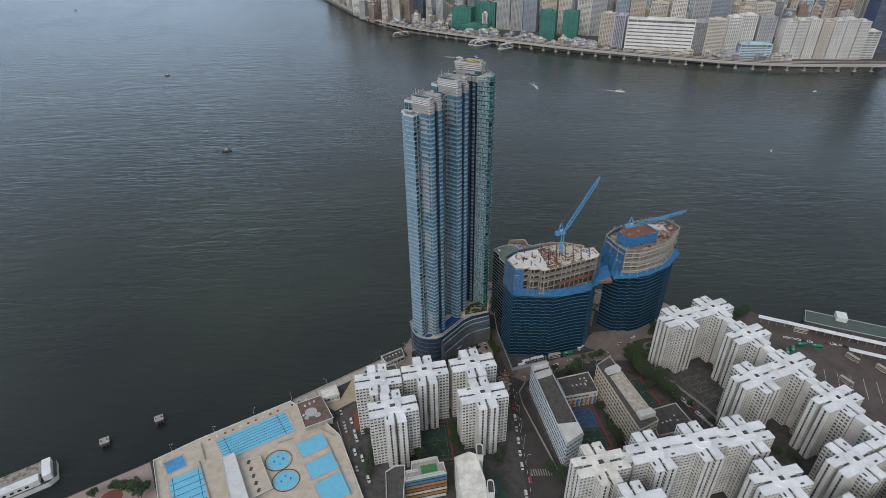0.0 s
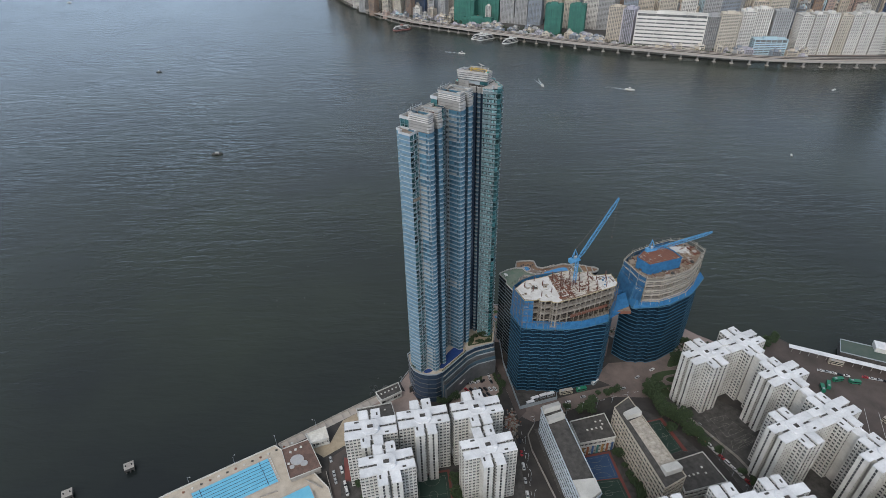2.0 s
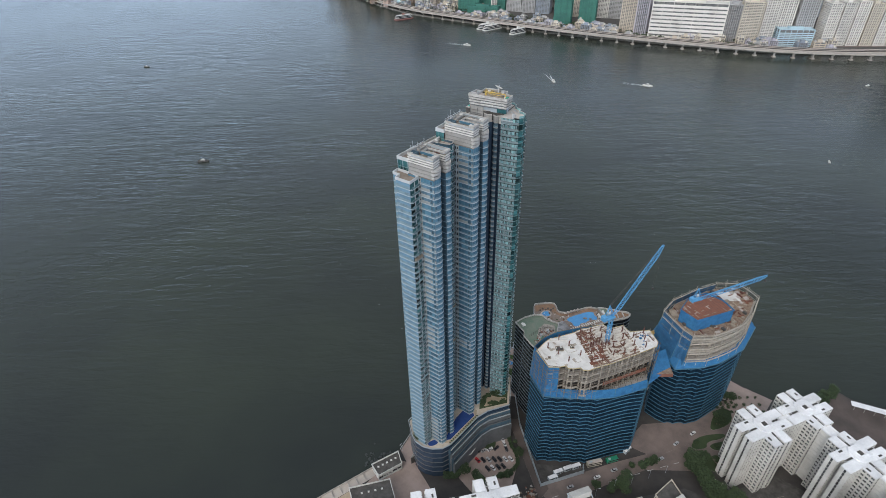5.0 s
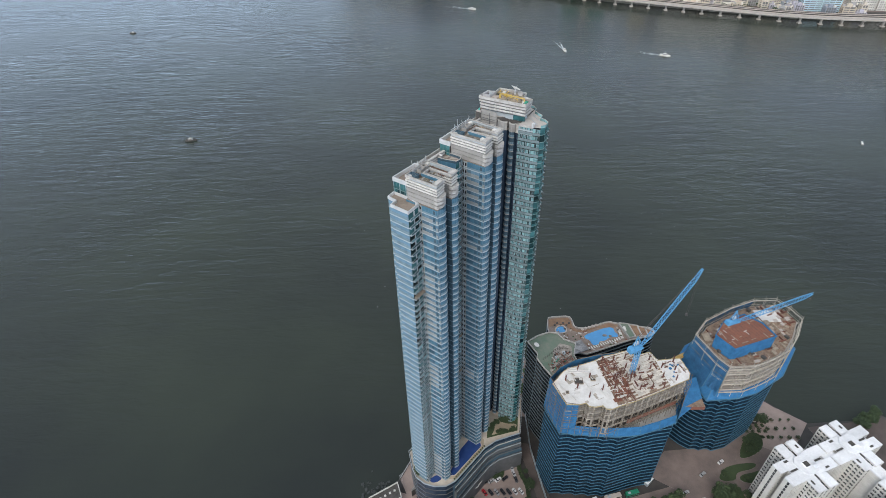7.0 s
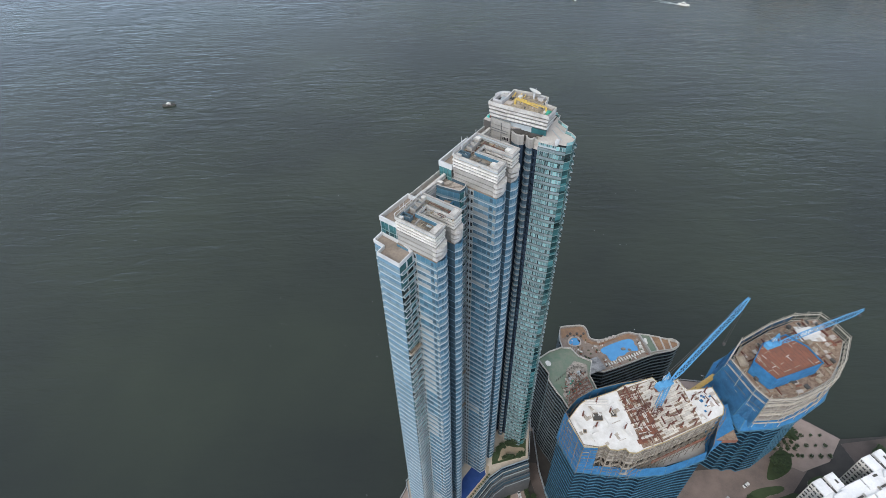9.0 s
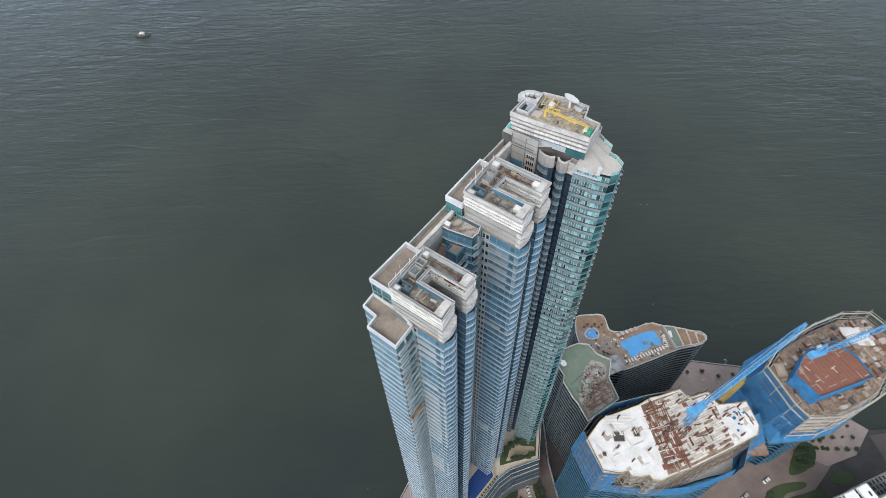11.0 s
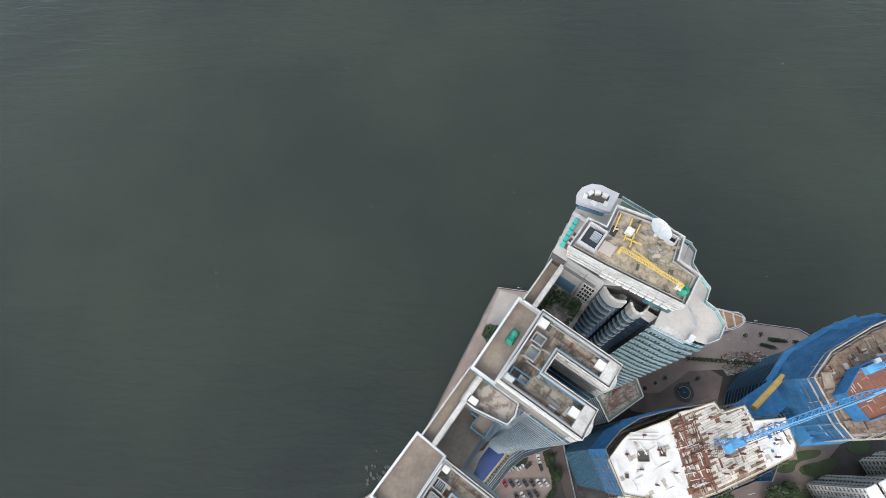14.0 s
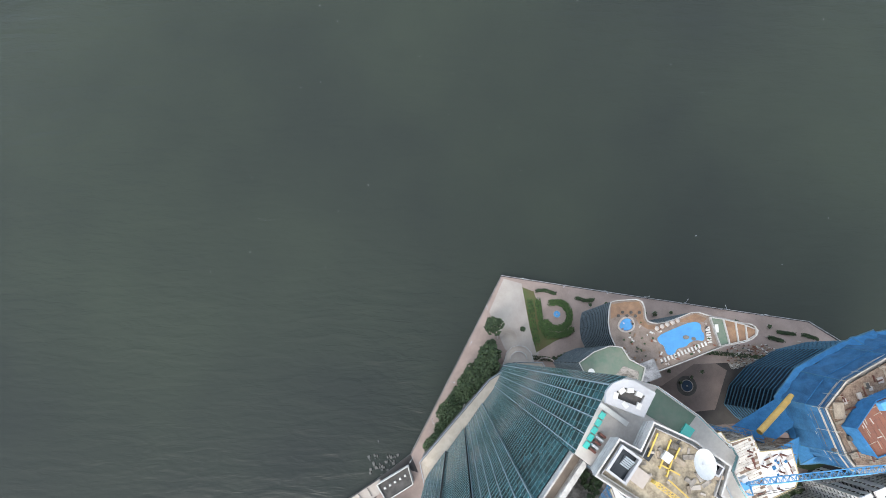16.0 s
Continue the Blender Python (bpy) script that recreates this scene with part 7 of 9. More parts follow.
STRIPES = [mat("band_" + n, c, None, 0.7, scale=0.3, bump=0.02) for n, c in (("ochre", (0.36, 0.22, 0.08)), ("orange", (0.34, 0.13, 0.06)), ("blue", (0.08, 0.16, 0.34)), ("teal", (0.07, 0.24, 0.22)), ("cream", (0.55, 0.5, 0.4)))]


def low_house(name, label, corners, top, roofm, stripes=False):
    root = thing(name, label, "building")
    p = ccw(corners)
    Geo().prism(p, GROUND, top, WHITE_WALL, roofm).put("body", root)
    if stripes:
        for k in range(6):
            Geo().ring(offset(p, 0.5), 0.5, top - 3.2 * k - 1.6, top - 3.2 * k, STRIPES[(3, 2, 0, 1, 4, 0)[k]]).put("colour_band", root)
            Geo().ring(offset(p, 0.08), 0.1, top - 3.2 * k - 3.2, top - 3.2 * k - 1.6, WINDOW).put("window_ribbon", root)
    else:
        for a, b in edges(p):
            facade(root, a, b, GROUND, top - 0.4, 3.6, SCHOOL, 3.2, 1, "window", True)
        close_facades(root)
    Geo().ring(offset(p, 0.4), 0.4, top, top + 1.0, WHITE_WALL).put("parapet", root)
    return root, p


COURT_ROOF = mat("bright_green_roof_court", (0.06, 0.2, 0.075), (0.04, 0.15, 0.06), 0.85, scale=0.3)
house, p = low_house("school_house", "school house with coloured bands and a green roof court", [(-23.2, 218.4), (-7.4, 221.6), (-6.3, 217.4), (-3.6, 217.8), (-1.8, 210.6), (-26.0, 205.4), (-27.0, 211.4), (-22.8, 212.4)], 24, CONCRETE, True)
Geo().prism(ccw([(-17.8, 215.9), (-7.9, 217.8), (-6.7, 212.4), (-16.5, 210.1)]), 24.0, 24.12, COURT_ROOF).put("roof_court", house, "green roof court")
for x0, y0, x1, y1 in ((-22.6, 217.2, -8.0, 220.6), (-24.6, 205.6, -2.8, 210.4), (-25.6, 210.6, -19.0, 211.8)):
    a, b = Vector((x0, y0, 24)), Vector((x1, y1, 24))
    d = (b - a).normalized()
    n = max(3, int((b - a).length / 2.4))
    g = Geo()
    for k in range(n + 1):
        q = a.lerp(b, k / n)
        g.beam(q, q + Vector((0, 0, 2.6)), 0.5, WHITE_WALL)
    for z in (1.0, 2.6):
        g.beam(a + Vector((0, 0, z)), b + Vector((0, 0, z)), 0.5, WHITE_WALL, 0.5)
    g.put("roof_frame", house)
low_house("school_house", "dark-roofed school wing with small roof houses", [(-38.7, 213), (-33.2, 217), (-28.0, 217.5), (-27.2, 212.2), (-27.4, 190), (-36, 188)], 22, DARK_CONCRETE)
house, p = low_house("white_house", "white flat-roofed house with rounded stair towers", [(3.9, 222.6), (13.0, 226.6), (17.6, 224.6), (21.8, 205.7), (22.4, 190), (6.6, 187)], 22, CREAM_ROOF)
for x, y in ((19.6, 225.4), (24.6, 199.4)):
    q = [(x - 2, y - 5), (x + 2, y - 5), (x + 2, y + 2)] + [(x + 2 * math.cos(radians(t)), y + 2 + 2 * math.sin(radians(t))) for t in range(20, 180, 20)] + [(x - 2, y + 2)]
    Geo().prism(q, GROUND, 27, WHITE_WALL, DARK_CONCRETE).put("stair_tower", house)
    Geo().ring(offset(q, 0.1), 0.5, 27, 28, WHITE_WALL).put("stair_parapet", house)
sheet("play_deck", [(22, 218), (32, 222), (38, 204), (24, 200)], COURT_GREEN, "green play deck with a blue patch", "play deck", top=4)
sheet("play_deck", [(23.5, 214), (29, 216.5), (31, 209.5), (25, 208)], COURT_BLUE, "blue patch of the play deck", "play deck", top=4.1)
low_house("dock_shed", "grey flat-roofed waterfront shed", [(-54.1, 332), (-38.4, 341.5), (-35.5, 333), (-49, 324.5)], 7, DARK_CONCRETE)
low_house("dock_shed", "grey flat-roofed waterfront shed with small roof domes", [(-66, 315), (-42, 321), (-37, 306), (-60, 300)], 8, DARK_CONCRETE)
low_house("dock_shed", "white flat-roofed waterfront shed", [(-98, 293.8), (-86, 300.2), (-82.2, 291.2), (-93.7, 287)], 7.5, CREAM_ROOF)
for x, y, z, n, dx, dy in ((-50, 330.6, 7, 5, 2.6, 1.6), (-58, 312, 8, 4, 4.0, 1.0), (93, 291, 14, 4, 3.2, 0.8), (103, 292, 14, 2, 1.2, 4.0), (100, 298, 14, 2, 3.5, 0.8), (148, 256, 14, 3, 3.0, 0.9), (158, 262, 14, 2, 1.0, -4)):
    for k in range(n):
        root = thing("roof_light", "small white domed roof light", "roof light", "roof lights", pose(x + dx * k, y + dy * k, z, 0, 0, 15))
        Geo().box(-0.6, -0.6, 0, 0.6, 0.6, 0.4, CONCRETE).put("kerb", root)
        Geo().add([(-0.6, -0.6, 0.4), (0.6, -0.6, 0.4), (0.6, 0.6, 0.4), (-0.6, 0.6, 0.4), (-0.3, -0.3, 0.75), (0.3, -0.3, 0.75), (0.3, 0.3, 0.75), (-0.3, 0.3, 0.75)], [(0, 1, 5, 4), (1, 2, 6, 5), (2, 3, 7, 6), (3, 0, 4, 7), (4, 5, 6, 7)], WHITE_WALL).put("dome", root)

# ---- swimming complex ----
baths = thing("swimming_baths", "cream-decked public swimming complex by the seawall", "swimming pool")
DECK = ccw([(-199, 236.5), (-175.6, 253.2), (-118.5, 288), (-93, 272), (-76, 256), (-50, 200), (-56, 180), (-170, 185)])
Geo().prism(DECK, GROUND, 3.9, CONCRETE, POOL_DECK).put("deck", baths)
Geo().ring(DECK, 0.4, 3.9, 5.1, WHITE_WALL).put("parapet", baths)


def pool(poly, lanes=0, water=POOL_WATER):
    p = ccw(poly)
    ob = Geo().prism(p, 3.85, 3.97, POOL_DECK, water).put("pool", baths)
    Geo().ring(offset(p, 0.9), 0.9, 3.86, 4.05, PLAZA).put("coping", ob)
    if lanes:
        a, b, c, d = (Vector((*q, 4.0)) for q in poly)
        for k in range(1, lanes):
            Geo().beam(a.lerp(d, k / lanes), b.lerp(c, k / lanes), 0.35, NAVY_GLASS, 0.05).put("lane_line", ob)
        for t in (0.1, 0.88):
            Geo().beam(a.lerp(b, t), d.lerp(c, t), 0.35, NAVY_GLASS, 0.06).put("lane_line", ob)


pool([(-162.1, 252.8), (-120.9, 278.1), (-109.4, 261.0), (-150.3, 237.0)], 8)
pool([(-190.7, 234.8), (-181.0, 241.0), (-175.1, 232.9), (-184.6, 226.1)], 0, BLUE_POOL)
pool([(-182.1, 221.9), (-164.5, 231.9), (-145, 196), (-163, 187)], 8)
pool([(-105.4, 248.8), (-89.2, 258.2), (-82.9, 247.6), (-98.0, 238.2)])
pool([(-95.6, 232.4), (-79.7, 242.5), (-72.0, 230.9), (-88.6, 221.7)])
pool([(-86.3, 217.6), (-70.5, 228.3), (-61, 212), (-77, 202)])
pool(ellipse(-114.2, 236, 7.2, 6.8, 28))
pool(ellipse(-105.6, 221, 7.6, 7.0, 28))
# kerbs, screens and starting blocks round the pools
for a, b in (((-118, 250), (-108, 254)), ((-168, 236), (-145, 200)), ((-172, 250), (-164, 237)), ((-92, 262), (-80, 256)), ((-86, 254), (-62, 210))):
    Geo().beam((*a, 4.4), (*b, 4.4), 0.4, CONCRETE, 1.0).put("low_wall", baths)
for k in range(9):
    p = Vector((-109.0, 262.2, 3.95)).lerp(Vector((-120.2, 278.6, 3.95)), (k + 0.5) / 9)
    Geo().box(p.x, p.y - 0.4, 3.95, p.x + 0.8, p.y + 0.4, 4.6, WHITE_WALL).put("starting_block", baths)
for x, y in ((-114.2, 236), (-105.6, 221)):
    Geo().ring(ellipse(x, y, 9.0, 8.4, 28), 0.4, 3.95, 4.3, DARK_CONCRETE).put("round_kerb", baths)
    for k in range(4):
        a = 1.57 * k + 0.4
        Geo().tube((x + 3 * math.cos(a), y + 3 * math.sin(a), 3.9), (x + 3 * math.cos(a), y + 3 * math.sin(a), 5.4), 0.45, (RUST, CRANE_BLUE, GREEN_TARP, WHITE_WALL)[k], 0.2, 8).put("water_toy", baths)
g = Geo()
for a, b in (((-191.8, 233), (-189.5, 231)), ((-190.5, 231.2), (-188.2, 229.4))):
    g.beam((*a, 4), (*a, 8), 0.6, WHITE_WALL)
    g.beam((*a, 8), (*b, 8), 0.7, WHITE_WALL, 0.2)
g.put("diving_board", baths)
for k in range(14):
    a = Vector((-168 + 4.6 * k, 246 + 2.8 * k))
    Geo().box(a.x, a.y + 7, 3.95, a.x + 1.4, a.y + 8.2, 4.4, (RUST, WHITE_WALL, DARK_CONCRETE)[k % 3]).put("bench", baths)
for k in range(5):
    Geo().box(-134 + 3.2 * k, 232 - 5.2 * k, 6, -132.4 + 3.2 * k, 234.4 - 5.2 * k, 6.7, DARK_CONCRETE).put("vent_housing", baths)
CANOPY = mat("pale_corrugated_roof", (0.6, 0.61, 0.63), (0.5, 0.5, 0.52), 0.5, scale=0.3)
for poly, z, m in (([(-151.4, 234.9), (-144.0, 238.8), (-118, 195), (-128, 190)], 8.5, CANOPY), ([(-141, 233), (-127, 238), (-112, 214), (-126, 205)], 6, POOL_DECK), ([(-112, 281.9), (-95.5, 290.0), (-82.5, 268.3), (-100.9, 259.5)], 8, MAROON_ROOF)):
    p = ccw(poly)
    root = thing("pavilion_house", "low flat-roofed bath house", "pavilion")
    Geo().prism(offset(p, -0.6), 3.9 if z != 8 else GROUND, z - 0.5, CONCRETE).put("body", root)
    Geo().prism(p, z - 0.5, z, CONCRETE, m).put("roof", root)
    Geo().ring(offset(p, 0.1), 0.35, z, z + 0.5, WHITE_WALL).put("parapet", root)
    if z == 8:
        for x, y, r in ((-99.5, 273.6, 4.4), (-94.4, 271.2, 2.4), (-101.6, 268.4, 1.6)):
            Geo().prism(ellipse(x, y, r, r * 0.9, 18), 8, 8.3 + 0.11 * r, CONCRETE, PAV_GREY).put("roof_drum", root)
        for x, y in ((-106, 279), (-103, 281), (-100, 283), (-105, 270)):
            Geo().box(x, y, 8, x + 1.4, y + 1.2, 8.9, WHITE_WALL).put("roof_unit", root)

# yellow end wall of the buff school and coloured doors of the low hall
end = thing("painted_end_wall", "faded yellow painted end wall of the buff school", "wall panel")
Geo().beam((111.4, 298.3, 15), (121.6, 306.2, 15), 0.3, YELLOWISH, 25).put("panel", end)
for k in range(7):
    a = Vector((86.4, 280.0)).lerp(Vector((110.2, 285.2)), (k + 0.3) / 7)
    root = thing("hall_door", "tall coloured door in the wall of the school hall", "door", "hall doors", pose(a.x, a.y, GROUND, 0, 0, 12))
    Geo().box(0, -0.6, 0.2, 1.7, -0.35, 8.0, STRIPES[k % 4]).put("leaf", root)
    Geo().box(-0.25, -0.7, 0.2, 0, -0.35, 8.4, WHITE_WALL).put("jamb", root)
# quay behind the seawall: pale bays between low walls, sandy yard, road patch
QUAY = [(-117.5, 290.6), (-79.6, 316.6), (-53.6, 334.0)]
sheet("quay_paving", QUAY + [(-50.5, 328.5), (-76.0, 311.4), (-113.5, 286.2)], PLAZA, "pale stained quay paving behind the seawall", "quay", top=0.1)
sheet("sandy_yard", [(-95, 287), (-82, 291), (-76, 311), (-60, 322), (-44, 316), (-52, 296), (-72, 289), (-84, 280)], SAND_PATH, "sandy yard between the bath house and the blocks", "yard", top=0.05)
sheet("road", [(-80, 279), (-71, 287), (-62, 284), (-66, 268), (-46, 222), (-50, 190), (-58, 205), (-76, 254)], BROWN_ROAD, "brown access road between the blocks and the baths", "road", top=0.06)
sheet("red_paving", [(-70.5, 280), (-66, 279), (-62, 262), (-67, 262)], COURT_RED, "dull red paving strip beside the road", "paving", top=0.1)
quay_wall = thing("quay_parapet", "low pale concrete parapet with cross walls on the quay", "parapet")
for a, b in zip(QUAY, QUAY[1:]):
    a, b = Vector(a), Vector(b)
    d = (b - a).normalized()
    s_ = Vector((d.y, -d.x))
    Geo().beam((*a, GROUND + 0.55), (*b, GROUND + 0.55), 0.4, CONCRETE, 1.1).put("parapet", quay_wall)
    for k in range(int((b - a).length / 5.5)):
        p = a + d * (5.5 * k + 1)
        Geo().beam((*p, GROUND + 0.45), (*(p + s_ * 5.2), GROUND + 0.45), 0.35, CONCRETE, 0.9).put("cross_wall", quay_wall)

# ---- ferry pier and bus terminus ----
pier = thing("ferry_pier", "green-roofed ferry pier over the water", "pier")
PIER = ccw([(320.6, 383.5), (312, 369.5), (330, 361), (396, 333), (404, 346)])
Geo().prism(PIER, 1, 9, DARK_CONCRETE, PIER_GREEN).put("body", pier)
Geo().ring(offset(PIER, 0.5), 0.4, 9, 9.6, SPANDREL).put("parapet", pier)
Geo().box(-4, -5, 9, 4, 5, 13, WHITE_WALL, WHITE_ROOF).put("roof_house", pier, at=pose(344, 372, 0, 0, 0, -24))
walkway = thing("covered_walkway", "white-roofed covered walkway along the terminus", "canopy")
a, b = Vector((276.5, 378.5, 7.5)), Vector((420, 314, 7.5))
Geo().beam(a, b, 4.6, WHITE_ROOF, 0.4).put("roof", walkway)
g = Geo()
for k in range(26):
    p = a.lerp(b, (k + 0.5) / 26)
    g.beam((p.x, p.y, GROUND), (p.x, p.y, 7.4), 0.35, CONCRETE)
g.put("column", walkway, kind="stuff")
shelter = thing("bus_shelter", "white-roofed bus shelter in the terminus", "bus shelter")
a, b = Vector((330.5, 336.5, 6)), Vector((400, 305, 6))
Geo().beam(a, b, 4.2, WHITE_ROOF, 0.35).put("roof", shelter)
g = Geo()
for k in range(12):
    p = a.lerp(b, (k + 0.5) / 12)
    g.beam((p.x, p.y, GROUND), (p.x, p.y, 5.9), 0.3, CONCRETE)
g.put("column", shelter, kind="stuff")

# ---- the far shore ----
FAR_EDGE = [(-620, 2900), (-482, 2605), (-360, 2170), (-250, 1960), (-139, 1800), (24, 1672), (175, 1560), (325, 1468), (500, 1380), (670, 1305), (812, 1278), (993, 1266), (1500, 1240), (3200, 1300)]
# the shore lies behind the elevated road
SHORE = []
for k, p in enumerate(FAR_EDGE):
    d = (Vector(FAR_EDGE[min(k + 1, len(FAR_EDGE) - 1)]) - Vector(FAR_EDGE[max(k - 1, 0)])).normalized()
    SHORE.append((p[0] - d.y * 24, p[1] + d.x * 24))
Geo().prism(ccw(SHORE + [(3200, 7000), (-620, 7000)]), -4, 4, SEAWALL, DARK_CONCRETE).put("far_ground", label="grey city land beyond the harbour", category="ground", kind="structure")
# wall and window tones are a little pale, standing in for haze
FAR_GLASS = mat("far_window_bands", (0.075, 0.08, 0.085), (0.19, 0.185, 0.18), 0.35, scale=0.12, fine=0.5, stain=0.25, bump=0)
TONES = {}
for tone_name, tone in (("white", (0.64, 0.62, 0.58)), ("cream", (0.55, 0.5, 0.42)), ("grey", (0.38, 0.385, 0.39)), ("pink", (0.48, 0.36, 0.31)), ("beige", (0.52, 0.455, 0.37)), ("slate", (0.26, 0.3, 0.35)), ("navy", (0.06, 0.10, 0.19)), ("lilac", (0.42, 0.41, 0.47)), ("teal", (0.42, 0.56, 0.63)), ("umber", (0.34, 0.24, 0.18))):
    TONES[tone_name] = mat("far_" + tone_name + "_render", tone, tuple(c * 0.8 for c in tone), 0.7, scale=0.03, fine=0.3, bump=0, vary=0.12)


def far_building(label, x, y, w, d, h, turn, tone, style="ribs", category="apartment tower", group="far city blocks", plain=False):
    """A far building: windowed core, slab edges, ribs between the bays, roof house."""
    root = None if plain == "joined" else thing("city_building", label, category, group, pose(x, y, 4, 0, 0, turn))
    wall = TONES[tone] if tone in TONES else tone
    core = rect(-w / 2, -d / 2, w / 2, d / 2)
    body = Geo().prism(core, 0, h, FAR_GLASS if style != "net" else wall, wall)
    if plain:
        body.box(-w * 0.22, -d * 0.25, h, w * 0.2, d * 0.22, h + 5, wall)
        body.box(-w * 0.42, d * 0.1, h, -w * 0.2, d * 0.4, h + 2.6, TONES["grey"])
        body.box(w * 0.24, -d * 0.4, h, w * 0.4, -d * 0.1, h + 3.4, TONES["white"])
    if root:
        body.put("body", root)
    g = Geo() if root else body
    step = 3.2 if style != "office" else 3.8 if w < 120 else 8.4
    for k in range(int(h / step)):
        z = k * step
        g.ring(offset(core, 0.45 if style == "ribs" else 0.8), 0.5, z, z + step * (0.42 if style == "ribs" else 0.12 if style != "office" else 0.5 if w < 120 else 0.64), wall)
    if root:
        g.put("slab_edges", root, kind="stuff")
        g = Geo()
    if style == "office":
        pitch = 12.0 if w < 120 else 22.0
    elif style == "net":
        pitch = 5.0
    else:
        pitch = 4.4
    for s0, s1, fixed, along in ((-w / 2, w / 2, -d / 2, 0), (-w / 2, w / 2, d / 2, 0), (-d / 2, d / 2, -w / 2, 1), (-d / 2, d / 2, w / 2, 1)):
        m = max(2, round((s1 - s0) / pitch))
        for k in range(m + 1):
            c = s0 + (s1 - s0) * k / m
            r = 0.9 if (style == "ribs" and k % 2 == 0) else 0.45
            e = 1.0 if style == "ribs" else 1.1
            if along:
                g.box(fixed - e, c - r, 0, fixed + e, c + r, h + 0.6, wall)
            else:
                g.box(c - r, fixed - e, 0, c + r, fixed + e, h + 0.6, wall)
    if not root:
        m = pose(x, y, 4, 0, 0, turn)
        j = len(FAR_MASS.v)
        slots = [FAR_MASS.slot(q) for q in g.mats]
        FAR_MASS.v.extend(tuple(m @ Vector(q)) for q in g.v)
        FAR_MASS.f.extend(tuple(i + j for i in f) for f in g.f)
        FAR_MASS.m.extend(slots[i] for i in g.m)
        return None
    g.put("pier_ribs", root, kind="stuff")
    if plain:
        return root
    Geo().ring(offset(core, 1.0), 0.6, h, h + 1.4, wall).put("parapet", root)
    Geo().box(-w * 0.22, -d * 0.25, h, w * 0.2, d * 0.22, h + 5, wall).put("roof_house", root)
    return root


FAR_MASS = Geo()
rng = random.Random(7)
FRONT_ROW = (
    ("pale green-netted building under repair", 62, 1840, 62, 34, 62, -22, GREEN_NET, "net"), ("green-netted tower under repair", 136, 1852, 66, 36, 72, -22, GREEN_NET, "net"), ("low green-netted podium under repair", 98, 1800, 90, 26, 18, -24, GREEN_NET, "net"),
    ("green-netted slender tower under repair", 297, 1645, 42, 30, 76, -20, GREEN_NET, "net"), ("green-netted slender tower under repair", 358, 1632, 40, 30, 76, -20, GREEN_NET, "net"),
    ("beige slender tower on the far shore", 436, 1535, 34, 26, 84, -28, "beige", "ribs"), ("lilac-grey slab tower on the far shore", 466, 1520, 26, 50, 82, -28, "lilac", "plain"),
    ("broad white office block with ribbon windows", 548, 1462, 158, 36, 78, -21, "white", "office"), ("grey slab block on the far shore", 640, 1440, 30, 46, 76, -21, "grey", "plain"),
    ("cream tower on the far shore", 668, 1415, 40, 34, 84, -17, "cream", "ribs"), ("white tower on the far shore", 706, 1412, 26, 40, 90, -16, "white", "ribs"), ("low blue-glazed pier-side block", 752, 1375, 70, 26, 34, -9, "teal", "office"),
    ("white slab tower on the far shore", 738, 1412, 34, 30, 94, -12, "white", "ribs"), ("grey-white slab tower on the far shore", 782, 1405, 34, 30, 90, -12, "grey", "ribs"))
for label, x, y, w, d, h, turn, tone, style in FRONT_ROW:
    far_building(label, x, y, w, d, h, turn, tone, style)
for k in range(7):
    far_building("cream-white ribbed housing slab on the far shore", 822 + 27 * k, 1384 - 3 * k, 22, 36, 84 + 2 * (k % 3), -4, ("white", "white", "white", "cream")[k % 4], "ribs")
far_building("stepped white block on the far shore", 1018, 1372, 30, 30, 60, -4, "white", "office")
far_building("dark navy glass tower on the far shore", 1085, 1440, 60, 50, 190, -8, "navy", "plain")
far_building("dark navy glass office tower by the water", -80, 2010, 60, 44, 150, -35, "navy", "plain", "office tower")
far_building("grey slate office tower by the water", -28, 1985, 44, 40, 130, -35, "slate", "plain", "office tower")
far_building("pink residential tower on the far shore", -150, 2060, 46, 40, 120, -40, "pink", "ribs")
far_building("cream low tower on the far shore", -228, 2120, 30, 30, 55, -45, "cream", "ribs")
far_building("pale grey ribbed tower on the far shore", 192, 1830, 40, 40, 120, -22, "grey", "ribs")
for k in range(14):
    far_building("grey residential tower behind the shore road", 230 + 46 * k - (k % 2) * 8, 1800 - 24 * k + (k % 3) * 10, 34 + 4 * (k % 3), 32, 95 + 12 * (k % 4), -22, ("grey", "slate", "beige", "cream", "white")[k % 5], "ribs")
for row in range(13):
    for k in range(46):
        t = (k + 0.5 * (row % 2)) / 45
        x = -300 + 1640 * t + rng.uniform(-8, 8) - 22 * row
        base = 1935 - 480 * t if t < 0.75 else 1575 - 110 * (t - 0.75)
        y = base + 30 + row * 52 + rng.uniform(-12, 12)
        if x < -240 - 0.42 * (y - 1960) or (row == 0 and (t > 0.42 or rng.random() < 0.25)):
            continue
        h = rng.uniform(14, 45) if row == 0 else rng.uniform(30, 95) if row < 6 else rng.uniform(55, 150)
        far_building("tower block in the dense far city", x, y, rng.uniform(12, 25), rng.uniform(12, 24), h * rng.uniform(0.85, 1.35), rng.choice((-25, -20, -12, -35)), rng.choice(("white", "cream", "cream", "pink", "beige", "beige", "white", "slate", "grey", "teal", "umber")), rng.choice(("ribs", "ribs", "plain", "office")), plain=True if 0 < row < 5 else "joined")

